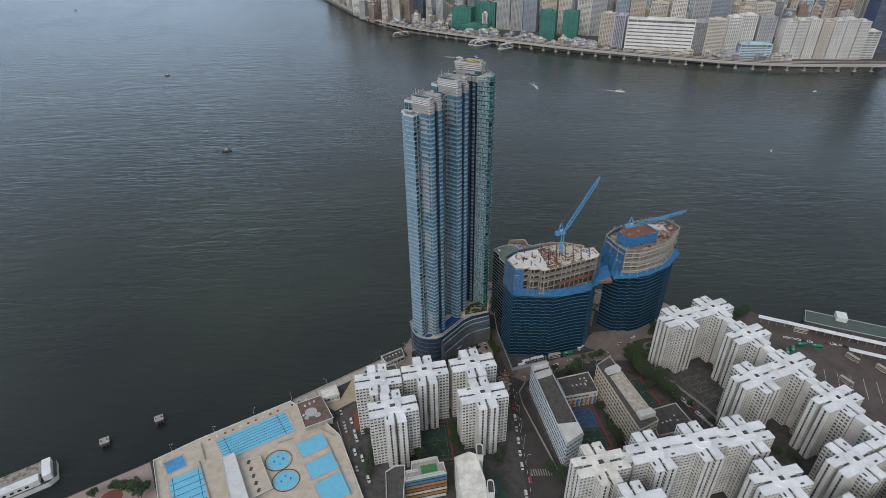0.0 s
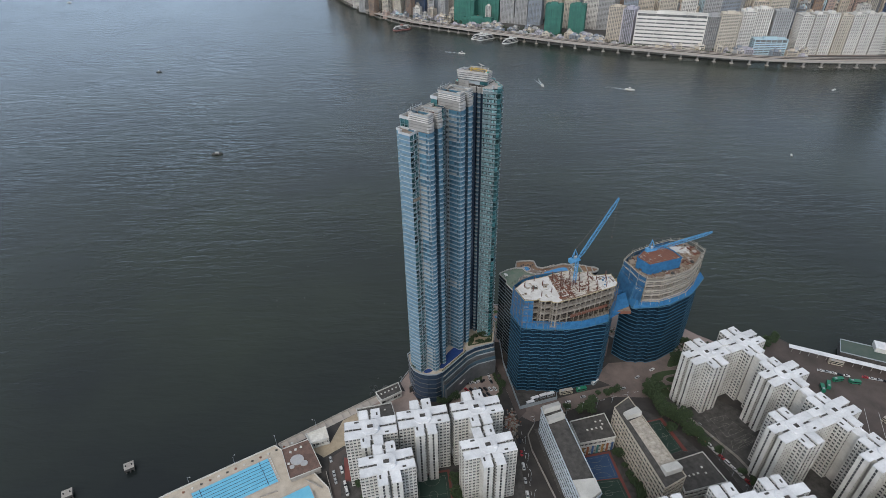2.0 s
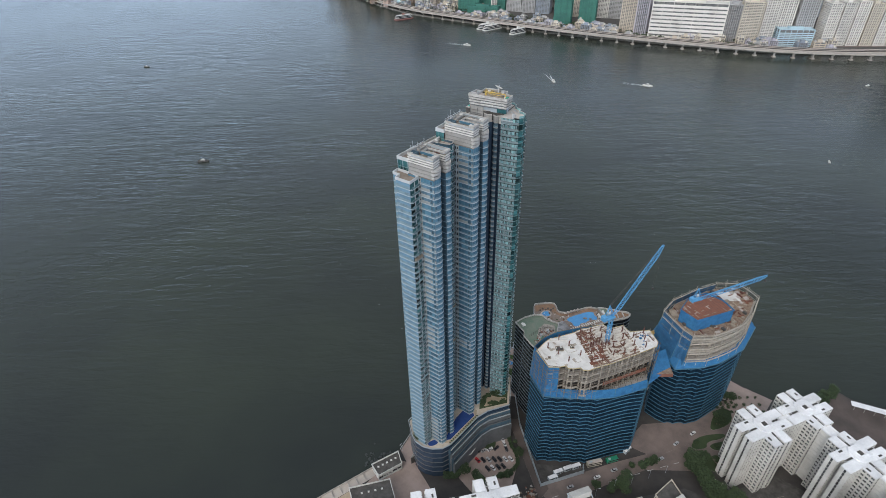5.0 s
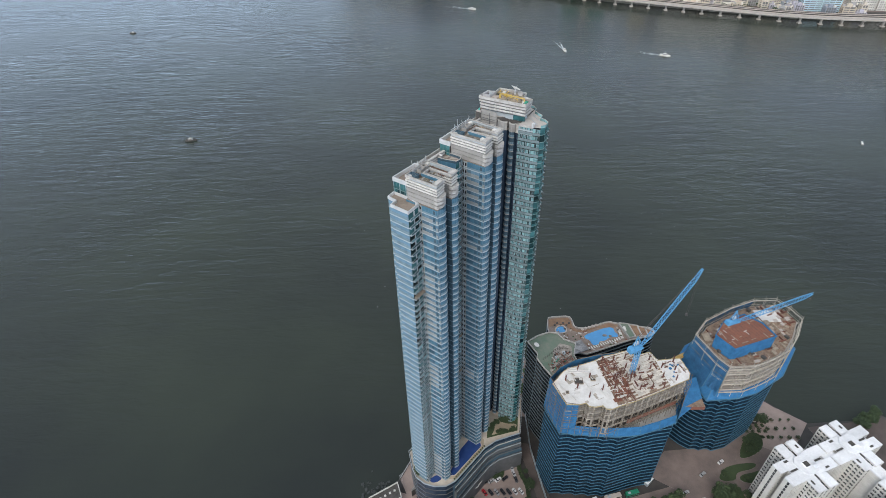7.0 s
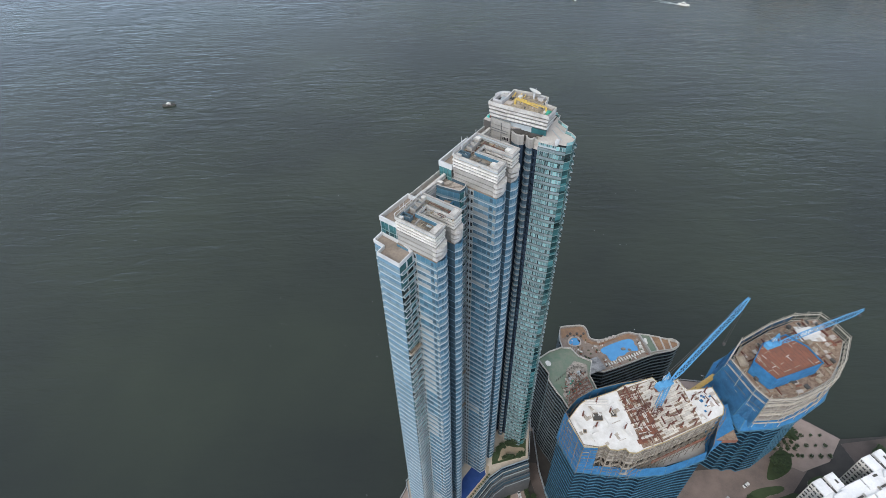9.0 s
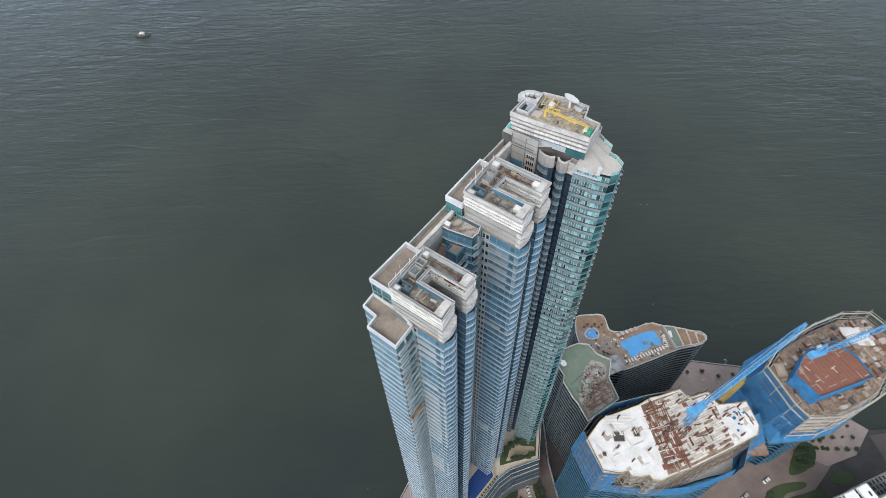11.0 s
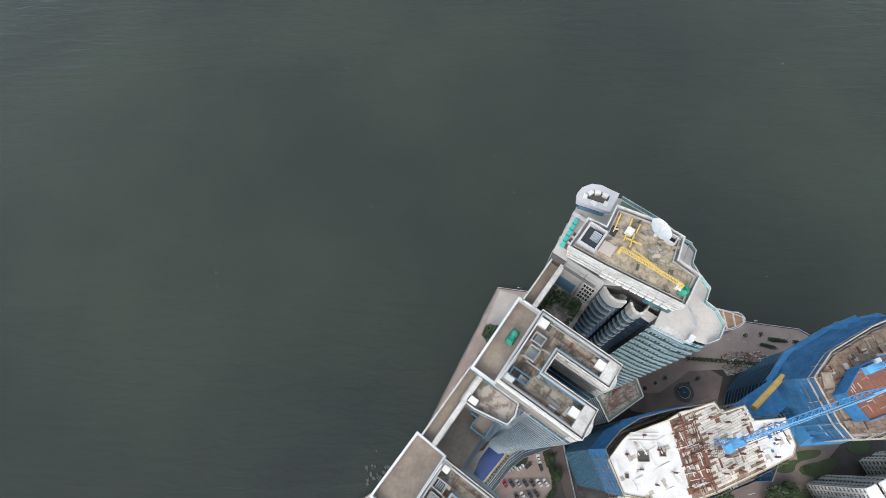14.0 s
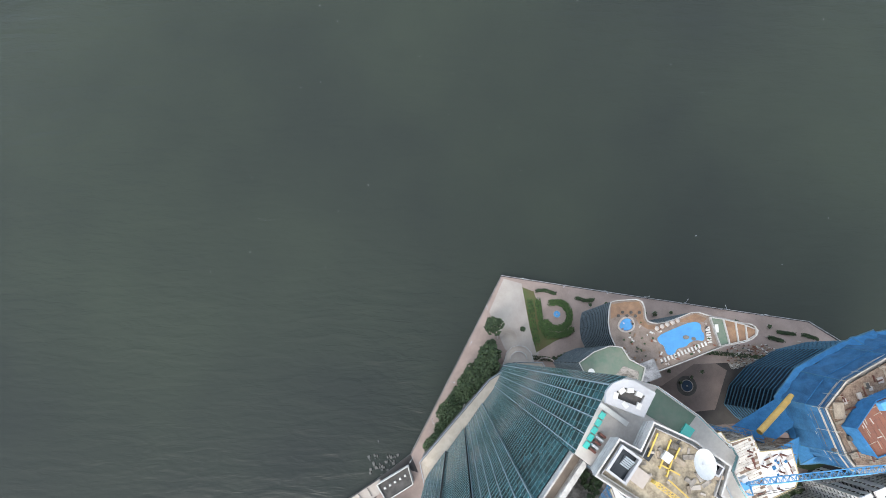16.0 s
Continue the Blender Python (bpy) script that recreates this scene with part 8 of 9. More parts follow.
# low sheds, ramps and trees between the shore road and the first towers
for k in range(190):
    t = rng.random()
    i = min(int(t * 7), 6) + 3
    a, b = Vector(FAR_EDGE[i]), Vector(FAR_EDGE[i + 1])
    p = a.lerp(b, rng.random())
    d = (b - a).normalized()
    s_ = Vector((-d.y, d.x)) * rng.uniform(42, 150 if i < 7 else 95)
    if s_.y < 0:
        s_ = -s_
    q = p + s_
    if any(abs(q.x - f[1]) < f[3] * 0.6 + 8 and abs(q.y - f[2]) < 30 for f in FRONT_ROW):
        continue
    far_building("", q.x, q.y, rng.uniform(8, 26), rng.uniform(8, 18), rng.uniform(4, 17), math.degrees(math.atan2(d.y, d.x)), rng.choice(("grey", "grey", "slate", "cream", "beige", "lilac")), rng.choice(("ribs", "plain", "office")), plain="joined")
g = Geo()
for k in range(1500):
    i = rng.randrange(3, 9)
    a, b = Vector(FAR_EDGE[i]), Vector(FAR_EDGE[i + 1])
    d = (b - a).normalized()
    q = a.lerp(b, rng.random()) + Vector((-d.y, d.x)) * rng.choice((36, 40, 60, 90, 130)) * rng.uniform(0.95, 1.1)
    c = Vector((q.x, q.y, 4))
    for _ in range(5):
        h = rng.uniform(2, 7)
        u = Vector((rng.uniform(-1, 1), rng.uniform(-1, 1), rng.uniform(-0.6, 0.6))) * 2.4
        w = Vector((-u.y, u.x, rng.uniform(-1, 1)))
        o = c + Vector((rng.uniform(-2.5, 2.5), rng.uniform(-2.5, 2.5), h))
        g.quad(o - u, o - w, o + u, o + w, LEAF)
g.put("far_trees", label="dark green trees along the far shore road", category="trees", kind="stuff")
for o, w in ((52, 9), (78, 7), (112, 8)):
    g = Geo()
    for i in range(3, 11):
        a, b = Vector(FAR_EDGE[i]), Vector(FAR_EDGE[i + 1])
        d = (b - a).normalized()
        s_ = Vector((-d.y, d.x)) * o
        g.beam((*(a + s_), 4.1), (*(b + s_ + d * 3), 4.1), w, PINK_ROAD if o == 78 else CONCRETE, 0.4)
    g.put("far_road", label="pale shore street in the far city", category="road", kind="structure")
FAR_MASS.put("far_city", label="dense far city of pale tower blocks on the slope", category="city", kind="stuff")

# elevated shore road on piers
viaduct = thing("elevated_road", "grey concrete elevated shore road on piers in the water", "viaduct")
VIA = [(-600, 2800), (-459, 2481), (-352, 2215), (-241, 1985), (-110, 1810), (50, 1680), (200, 1565), (340, 1465), (500, 1378), (665, 1296), (800, 1262), (976, 1248), (1300, 1235), (2200, 1240)]
pts = [Vector((*p, 12)) for p in VIA]
for _ in range(2):
    pts = [pts[0]] + [q for a, b in zip(pts, pts[1:]) for q in (a.lerp(b, 0.25), a.lerp(b, 0.75))] + [pts[-1]]
deck, rail, piers = Geo(), Geo(), Geo()
run = 0.0
for a, b in zip(pts, pts[1:]):
    d = (b - a).normalized()
    s = Vector((-d.y, d.x, 0))
    deck.beam(a, b + d * 0.5, 17, CONCRETE, 1.6)
    deck.beam(a + s * 20 + Vector((0, 0, 2)), b + d * 0.5 + s * 20 + Vector((0, 0, 2)), 12, ASPHALT, 1.4)
    for o in (-8.4, 8.4, 14.2, 25.8):
        rail.beam(a + s * o + Vector((0, 0, 1.4 if o < 10 else 3.2)), b + s * o + Vector((0, 0, 1.4 if o < 10 else 3.2)), 0.5, PLAZA, 1.2)
    length = (b - a).length
    while run < length:
        p = a + d * run
        piers.box(p.x - 1.6, p.y - 1.6, 1.5, p.x + 1.6, p.y + 1.6, 11.5, CONCRETE)
        piers.beam(p - s * 7 + Vector((0, 0, -1.6)), p + s * 7 + Vector((0, 0, -1.6)), 2.2, CONCRETE, 1.6)
        piers.box(p.x - 3.4, p.y - 3.4, -2, p.x + 3.4, p.y + 3.4, 1.8, PLAZA)
        run += 36
    run -= length
deck.put("deck", viaduct)
rail.put("parapet", viaduct)
piers.put("pier", viaduct, kind="stuff")

# ---- trees, shrubs ----
def tree_proto(height, crown_r, seed):
    r = random.Random(seed)
    root = thing("tree", "broad-leaved tree with a dark green crown", "tree", "trees")
    g = Geo().tube((0, 0, 0), (0.15, 0.1, height * 0.45), 0.28, BARK, 0.18, 7)
    tips = []
    for k in range(6):
        a = k * 1.05 + r.uniform(-0.3, 0.3)
        p = Vector((0.12, 0.08, height * r.uniform(0.3, 0.45)))
        q = p + Vector((math.cos(a) * crown_r * 0.6, math.sin(a) * crown_r * 0.6, height * r.uniform(0.2, 0.42)))
        g.tube(p, q, 0.12, BARK, 0.04, 5)
        tips.append(q)
    g.put("trunk", root)
    g = Geo()
    tips.append(Vector((0, 0, height * 0.8)))
    for q in tips:
        for _ in range(75):
            d = Vector((r.gauss(0, 1), r.gauss(0, 1), r.gauss(0, 0.7)))
            p = q + d.normalized() * crown_r * 0.5 * r.random() ** 0.4
            s = r.uniform(0.28, 0.6)
            u = Vector((r.uniform(-1, 1), r.uniform(-1, 1), r.uniform(-0.5, 0.5))).normalized()
            w = u.cross(Vector((r.uniform(-0.4, 0.4), r.uniform(-0.4, 0.4), 1))).normalized()
            g.quad(p - u * s, p + w * s * 0.8, p + u * s, p - w * s * 0.8, LEAF)
    g.put("crown", root)
    return root


PROTOS = [tree_proto(7.5, 3.2, 1), tree_proto(6.0, 2.6, 2), tree_proto(9.0, 3.8, 3)]
used = {}
trng = random.Random(5)


def plant(x, y, z=GROUND, size=1.0):
    k = trng.randrange(3)
    at, grown = pose(x, y, z, 0, 0, trng.uniform(0, 360)), size * trng.uniform(0.85, 1.2)
    if k not in used:
        used[k] = grown
        PROTOS[k].matrix_basis = at @ Matrix.Scale(grown, 4)
    else:
        copy_thing(PROTOS[k], at @ Matrix.Scale(grown / used[k], 4))


def grove(points, count, spread, size=1.0, z=GROUND):
    """Trees along a line of points."""
    for _ in range(count):
        i = trng.randrange(len(points) - 1)
        a, b = Vector(points[i]), Vector(points[i + 1])
        p = a.lerp(b, trng.random())
        plant(p.x + trng.uniform(-spread, spread), p.y + trng.uniform(-spread, spread), z, size)


grove([(-20.5, 348), (-14, 360), (-9, 369)], 7, 0.6, 0.5, 8.5)
plant(7.5, 416.5, size=1.4)
plant(5.6, 419.5, size=0.9)
plant(23.8, 415.5, size=0.6)
grove([(7, 403), (1, 394), (-5, 385)], 24, 2.4, 1.45)
grove([(-8, 381), (-15, 370)], 12, 1.6, 1.25)
grove([(-19.5, 361), (-28, 347)], 14, 1.4, 1.1)
grove([(6, 410), (2, 400), (-8, 386), (-16, 371), (-21, 360)], 20, 1.4, 1.2)
grove([(146, 337), (152, 327), (156, 312), (157, 294)], 22, 4.0, 1.1)
grove([(158, 318), (166, 300), (170, 287)], 14, 3.0, 1.1)
grove([(86, 318), (102, 316), (104, 324), (125, 337)], 12, 3.0, 0.9)
grove([(112, 300), (116, 258)], 7, 1.5, 0.8)
grove([(66, 228), (72, 222)], 4, 2.0, 1.0)
grove([(32, 234), (38, 243)], 5, 2.0, 0.8)
grove([(-24, 262), (-21, 244), (-17, 234)], 7, 1.0, 0.9)
grove([(3, 262), (6, 244)], 6, 1.0, 0.8)
grove([(110, 282), (116, 262), (118, 248)], 8, 1.2, 0.8)
grove([(196, 238), (205, 246), (222, 240), (236, 226)], 10, 2.5, 0.8)
grove([(-57, 262), (-52, 244), (-52, 226)], 7, 1.6, 0.8)
grove([(-55, 236), (-50, 243), (-22, 240), (8, 246)], 10, 3.0, 0.8)
grove([(-232, 213), (-206, 219), (-194, 212)], 9, 4.0, 1.0)
grove([(161, 352), (158, 338), (168, 333)], 8, 2.0, 0.7)
grove([(176, 364), (190, 376)], 8, 2.5, 0.8)
grove([(240, 374), (262, 384), (274, 391)], 14, 2.5, 0.9)
grove([(190, 390), (206, 384)], 5, 2.5, 0.7)
grove([(196, 250), (190, 262), (176, 285)], 8, 2.0, 0.7)
grove([(17, 349.5), (22, 356), (26, 359)], 6, 1.5, 0.6)
grove([(38, 352), (42, 340)], 5, 1.0, 0.6)
grove([(-6, 325), (2, 329), (13, 326.5), (15, 321)], 12, 1.4, 0.8)
grove([(25, 325), (34, 327)], 5, 0.8, 0.6)
grove([(16, 359), (20, 366), (30, 369), (35, 380)], 20, 1.2, 0.45, PODIUM_TOP - 0.1)
grove([(22, 359.5), (34, 362.6)], 10, 0.5, 0.35, PODIUM_TOP - 0.1)
grove([(-26, 336), (-24, 334)], 3, 1.0, 0.45, PODIUM_TOP - 0.1)


def hedge(points, width, h, name="hedge", label="clipped dark green hedge", leaf=LEAF, density=16, base=GROUND):
    """A hedge of leaf clumps along a line."""
    g = Geo()
    for a, b in zip(points, points[1:]):
        a, b = Vector(a), Vector(b)
        n = int((b - a).length * density)
        for k in range(n):
            p = a.lerp(b, trng.random())
            x, y, z = p.x + trng.uniform(-width, width), p.y + trng.uniform(-width, width), base + 0.15 + trng.random() * h
            r, t = trng.uniform(0.2, 0.45), trng.uniform(0, 6.3)
            c, s = math.cos(t) * r, math.sin(t) * r
            g.quad((x - c, y - s, z), (x + s, y - c, z + 0.2), (x + c, y + s, z + 0.05), (x - s, y + c, z + 0.25), leaf)
    g.put(name, label=label, category="hedge", kind="stuff")


arc = lambda cx, cy, r, a0, a1, n=14: [(cx + r * math.cos(radians(a0 + (a1 - a0) * k / n)), cy + r * math.sin(radians(a0 + (a1 - a0) * k / n))) for k in range(n + 1)]
# the comma-shaped planting round the fountain on the point
hedge(arc(43.0, 423.6, 7.4, 118, -150, 22), 1.7, 1.0, label="fresh green clipped hedge curling round the fountain", leaf=LEAF_FRESH, density=70)
hedge(arc(43.6, 422.6, 10.2, -40, -160, 12), 1.5, 0.9, label="fresh green clipped hedge curling round the fountain", leaf=LEAF_FRESH, density=55)
hedge([(32.5, 432), (33.6, 424), (34.6, 417), (38, 411.5)], 1.5, 0.9, label="fresh green shrub bed along the lawn", leaf=LEAF_FRESH, density=45)
hedge([(28, 432), (29.5, 420), (32, 408)], 1.8, 0.4, label="low green ground cover on the lawn", leaf=LEAF_FRESH, density=24)
for line in ([(31.9, 437.2), (36, 438), (42.5, 436)], [(54.3, 433.8), (59.6, 432.2), (64.2, 432.8)], [(75, 428.4), (80, 428)], [(86, 427.4), (93, 426)], [(124, 420), (130, 420.4)], [(165.3, 416.6), (174.8, 415.4)], [(179, 415.4), (187, 413)], [(160, 413.6), (168, 411.6)]):
    hedge(line, 0.9, 0.8, density=34)
hedge([(-23.4, 344.6), (-17.2, 354.8), (-10.4, 366.5)], 0.8, 1.6, label="shrubs on the raised terrace", density=26, base=8.5)
hedge([(-3.4, 373.4), (3, 377.8), (8, 383)], 0.7, 1.5, label="shrubs on the raised terrace", density=26, base=8.5)
hedge([(30, 400), (40, 399), (48, 402)], 1.2, 0.8)
hedge([(23, 325.6), (33, 327.6), (39.4, 335.6), (39.0, 343.2), (36.6, 348.4), (35.0, 356.6)], 1.1, 1.3, label="dark green planting round the car court", density=40)
hedge(arc(22.4, 351.6, 3.0, 0, 330, 12), 0.7, 1.0, density=60)
hedge(arc(160, 350.5, 2.0, 0, 300, 8), 0.6, 0.7)
hedge(arc(172, 347.6, 1.8, 0, 300, 8), 0.6, 0.7)
hedge([(118, 405), (135, 404), (160, 402)], 1.0, 0.7)
for k in range(12):
    hedge(arc(185 + 4 * (k % 4), 384 - 4.2 * (k // 4), 0.8, 0, 300, 4), 0.5, 0.6)
hedge(arc(201, 391, 1.6, 0, 360, 8), 1.2, 0.8)
# planters, benches and stalls on the promenade and the waterfront square
prng = random.Random(61)
spots = [(62 + 9 * k, 430 - 1.15 * k + 2 * (k % 2)) for k in range(13)] + [(74 + 6 * k, 388 + 3 * (k % 3)) for k in range(9)] + [(188 + 5.5 * (k % 6), 375 + 6.5 * (k // 6)) for k in range(18)]
for k, (x, y) in enumerate(spots):
    root = thing("planter", "round concrete planter with a dark green shrub", "planter", "planters", pose(x, y, GROUND + 0.1))
    r = prng.uniform(0.7, 1.4)
    Geo().ring(ellipse(0, 0, r, r, 14), 0.2, 0, 0.6, CONCRETE).put("bowl", root)
    g = Geo().prism(ellipse(0, 0, r * 0.8, r * 0.8, 12), 0.0, 0.45, SITE_DIRT)
    for _ in range(60):
        a, q, z = prng.uniform(0, 6.3), r * prng.random() ** 0.5, 0.5 + prng.random() * 1.2
        px, py = q * math.cos(a), q * math.sin(a)
        g.quad((px - 0.25, py, z), (px, py - 0.25, z + 0.1), (px + 0.25, py, z), (px, py + 0.25, z + 0.14), LEAF)
    g.put("shrub", root)
for k in range(14):
    x, y = 66 + 8.5 * k, 426.5 - 1.15 * k
    root = thing("bench", "pale stone bench on the promenade", "bench", "promenade benches", pose(x, y, GROUND + 0.12, 0, 0, -7))
    Geo().box(-1.0, -0.25, 0.35, 1.0, 0.25, 0.5, PLAZA).put("seat", root)
    for s_ in (-0.7, 0.7):
        Geo().box(s_ - 0.12, -0.2, 0, s_ + 0.12, 0.2, 0.35, CONCRETE).put("leg", root)


# ---- fountain, lamps, low walls ----
for x, y, r, m in ((43.2, 424.2, 3.6, PAVING), (113.5, 386.3, 5.4, DARK_CONCRETE)):
    root = thing("fountain", "round stone fountain basin with dark water", "fountain", at=pose(x, y, GROUND))
    Geo().prism(ellipse(0, 0, r, r, 28), 0.05, 0.25, m).put("apron", root)
    Geo().ring(ellipse(0, 0, r * 0.62, r * 0.62, 24), 0.35, 0.25, 0.8, CONCRETE).put("rim", root)
    Geo().prism(ellipse(0, 0, r * 0.55, r * 0.55, 24), 0.2, 0.6, CONCRETE, BLUE_POOL if r < 4 else NAVY_GLASS).put("basin", root)
    Geo().tube((0, 0, 0.5), (0, 0, 1.6), 0.5, CONCRETE, 0.15, 10).put("spout", root)
for cx, cy, r, a0, a1 in ((36.5, 393.5, 6.5, 40, 215), (60, 376, 6, 260, 380), (15.2, 410.4, 5.6, -5, 185), (15.2, 410.4, 3.2, 0, 180)):
    g = Geo()
    q = arc(cx, cy, r, a0, a1)
    for a, b in zip(q, q[1:]):
        g.beam((*a, GROUND + 0.6), (*b, GROUND + 0.6), 0.5, PLAZA, 1.2)
    g.put("garden_wall", label="curved pale garden wall on the promenade", category="garden wall")


def lamp_proto():
    root = thing("street_lamp", "grey metal street lamp with one arm", "street lamp", "street lamps")
    Geo().tube((0, 0, 0), (0, 0, 8), 0.12, SPANDREL, 0.07, 7).put("pole", root)
    arm = Geo().tube((0, 0, 8), (1.6, 0, 8.4), 0.06, SPANDREL, n=5).put("arm", root)
    Geo().box(1.3, -0.18, 8.3, 2.2, 0.18, 8.45, WHITE_METAL).put("lantern", arm)
    return root


lamp = lamp_proto()
spots = [(-190 + 24 * k, 245 + 14.9 * k) for k in range(5)] + [(-36 + 10 * k, 346 + 20 * k) for k in range(5)] + [(25 + 22 * k, 443.4 - 3.0 * k) for k in range(7)] + [(60 + 12 * k, 305 + 4 * k) for k in range(7)] + [(52, 220 + 14 * k) for k in range(6)] + [(172 + 3 * k, 300 - 12 * k) for k in range(5)]
lamp.matrix_basis = pose(*spots[0], GROUND)
for k, (x, y) in enumerate(spots[1:]):
    copy_thing(lamp, pose(x, y, GROUND, 0, 0, 60 * k))


# ---- cars, vans and buses ----
def car_proto(paint, label, van=False):
    root = thing("van" if van else "car", label, "van" if van else "car", "vehicles")
    l, w, h = (5.2, 1.9, 1.2) if van else (4.3, 1.75, 0.75)
    p = [(-l / 2, -w / 2 + 0.15), (-l / 2 + 0.2, -w / 2), (l / 2 - 0.35, -w / 2), (l / 2, -w / 2 + 0.35), (l / 2, w / 2 - 0.35), (l / 2 - 0.35, w / 2), (-l / 2 + 0.2, w / 2), (-l / 2, w / 2 - 0.15)]
    Geo().prism(p, 0.3, 0.3 + h, paint).put("body", root)
    c0, c1 = (-l / 2 + 0.3, l / 2 - 1.0) if van else (-l * 0.32, l * 0.2)
    g = Geo()
    z0, z1 = 0.3 + h, 0.3 + h + (0.85 if van else 0.6)
    b = rect(c0, -w / 2 + 0.08, c1, w / 2 - 0.08)
    t = rect(c0 + 0.45, -w / 2 + 0.25, c1 - 0.55, w / 2 - 0.25)
    g.add([(*q, z0) for q in b] + [(*q, z1) for q in t], [(0, 1, 5, 4), (1, 2, 6, 5), (2, 3, 7, 6), (3, 0, 4, 7)], BLACK_GLASS)
    g.add([(*q, z1) for q in t], [(0, 1, 2, 3)], paint)
    g.put("cabin", root)
    for x in (-l * 0.3, l * 0.3):
        for s in (-1, 1):
            Geo().tube((x, s * (w / 2 - 0.2), 0.32), (x, s * (w / 2 + 0.02), 0.32), 0.32, BLACK, n=10).put("wheel", root)
    for s in (-1, 1):
        Geo().box(l / 2 - 0.06, s * 0.55 - 0.2, 0.65, l / 2 + 0.02, s * 0.55 + 0.2, 0.85, WHITE_METAL).put("headlight", root)
    return root


def bus_proto(paint, label, roof, l=4.9, h=4.2):
    root = thing("bus", label, "bus", "vehicles")
    body = Geo().box(-l, -1.25, 0.4, l, 1.25, h, paint, roof).put("body", root)
    for z in (1.4, 2.9) if h > 4 else (1.6,):
        Geo().box(0.2 - l, -1.28, z, l + 0.02, 1.28, z + 0.8, BLACK_GLASS).put("window_band", body)
    for x in (-l * 0.68, l * 0.7):
        for s in (-1, 1):
            Geo().tube((x, s * 1.0, 0.5), (x, s * 1.27, 0.5), 0.5, BLACK, n=10).put("wheel", root)
    Geo().box(-l * 0.7, -0.6, h, -l * 0.3, 0.6, h + 0.25, SPANDREL).put("roof_unit", root)
    return root


PAINT = lambda name, c: mat(name, c, None, 0.3, scale=2.0, bump=0, coat=0.5)
FLEET = [car_proto(PAINT("white_car_paint", (0.7, 0.7, 0.7)), "white saloon car on the tarmac"), car_proto(PAINT("black_car_paint", (0.02, 0.02, 0.025)), "black saloon car on the tarmac"), car_proto(PAINT("red_car_paint", (0.4, 0.02, 0.03)), "red saloon car on the tarmac"),
         car_proto(PAINT("silver_car_paint", (0.4, 0.41, 0.42)), "silver saloon car on the tarmac"), car_proto(PAINT("white_van_paint", (0.66, 0.66, 0.65)), "white delivery van on the tarmac", True)]
BUSES = [bus_proto(BUS_GREEN, "green bus standing in the terminus", BUS_GREEN, 3.9, 3.1), bus_proto(PAINT("cream_bus_paint", (0.6, 0.55, 0.45)), "cream and white double-decker bus", PLAZA)]
taken = {}


def park(proto, x, y, turn, z=GROUND + 0.13):
    if proto in taken:
        copy_thing(proto, pose(x, y, z, 0, 0, turn))
    else:
        taken[proto] = proto.matrix_basis = pose(x, y, z, 0, 0, turn)


crng = random.Random(11)
for k in range(7):
    park(FLEET[(2, 1, 3, 1, 1, 0, 0)[k]], 13.5 + 3.6 * k, 338.2 + 0.15 * k, 125)
for k in range(4):
    park(FLEET[(1, 0, 1, 1)[k]], 19.6 + 3.4 * k, 332.0 + 0.6 * k, 125)
for k in range(5):
    park(FLEET[(1, 1, 3, 0, 1)[k]], 9.5 + 4.2 * k, 343.6 + 0.9 * k, 20 + 5 * k)
for k in range(5):
    park(FLEET[(0, 3, 0, 0, 1)[k]], 29.2 + 0.9 * k, 361 - 3.6 * k, -72)
for k in range(22):
    a, b = Vector((-79, 278)), Vector((-58, 222))
    p = a.lerp(b, k / 21)
    if k % 3 == 0 or k in (4, 7, 13):
        park(crng.choice(FLEET), p.x + (k % 2) * 5.6, p.y, -69, GROUND)
for k in range(0, 18, 2):
    park(crng.choice(FLEET), 48.5 + crng.choice((0, 4.2)), 292 - 5.1 * k, crng.choice((-88, 92)), GROUND)
for k in range(12):
    park(crng.choice(FLEET), 168.5 + 2.3 * k + crng.uniform(-0.5, 0.5), 300 - 4.5 * k, -63, GROUND)
for x, y, turn in ((88, 325.6, 20), (100, 330.5, 18), (132, 338.5, 20), (70, 319, 18), (146, 350, 35), (160, 358, 30)):
    park(crng.choice(FLEET), x, y, turn, GROUND + 0.04)
park(FLEET[4], -64, 243, -69, GROUND)
for x, y, turn, k in ((280.4, 336.6, 70, 0), (286.6, 339.6, 62, 0), (297.0, 345.2, 8, 0), (308.2, 342.6, -10, 0), (305.5, 362.5, -22, 1), (328.6, 328.2, -65, 1), (307.6, 302.9, -65, 1), (344, 315, -65, 1), (353, 308, -65, 1), (88, 334.6, 13, 1), (100, 337.4, 16, 0)):
    park(BUSES[k], x, y, turn, GROUND + 0.05)
for k in range(9):
    park(FLEET[(0, 3, 0, 1, 0, 2, 0, 3, 1)[k]], 290 + 4.2 * k + (9 if k > 4 else 0), 355.5 - 1.5 * k, -20, GROUND + 0.05)


# ---- road and court markings ----
COURT_LINE = mat("faded_court_line", (0.3, 0.3, 0.24), (0.2, 0.2, 0.17), 0.85)


def stripe(a, b, w, material=LINE_WHITE, z=GROUND + 0.05, name="road_marking", label="worn white road marking on asphalt"):
    Geo().beam((*a, z), (*b, z), w, material, 0.02).put(name, label=label, category="road marking", kind="structure")


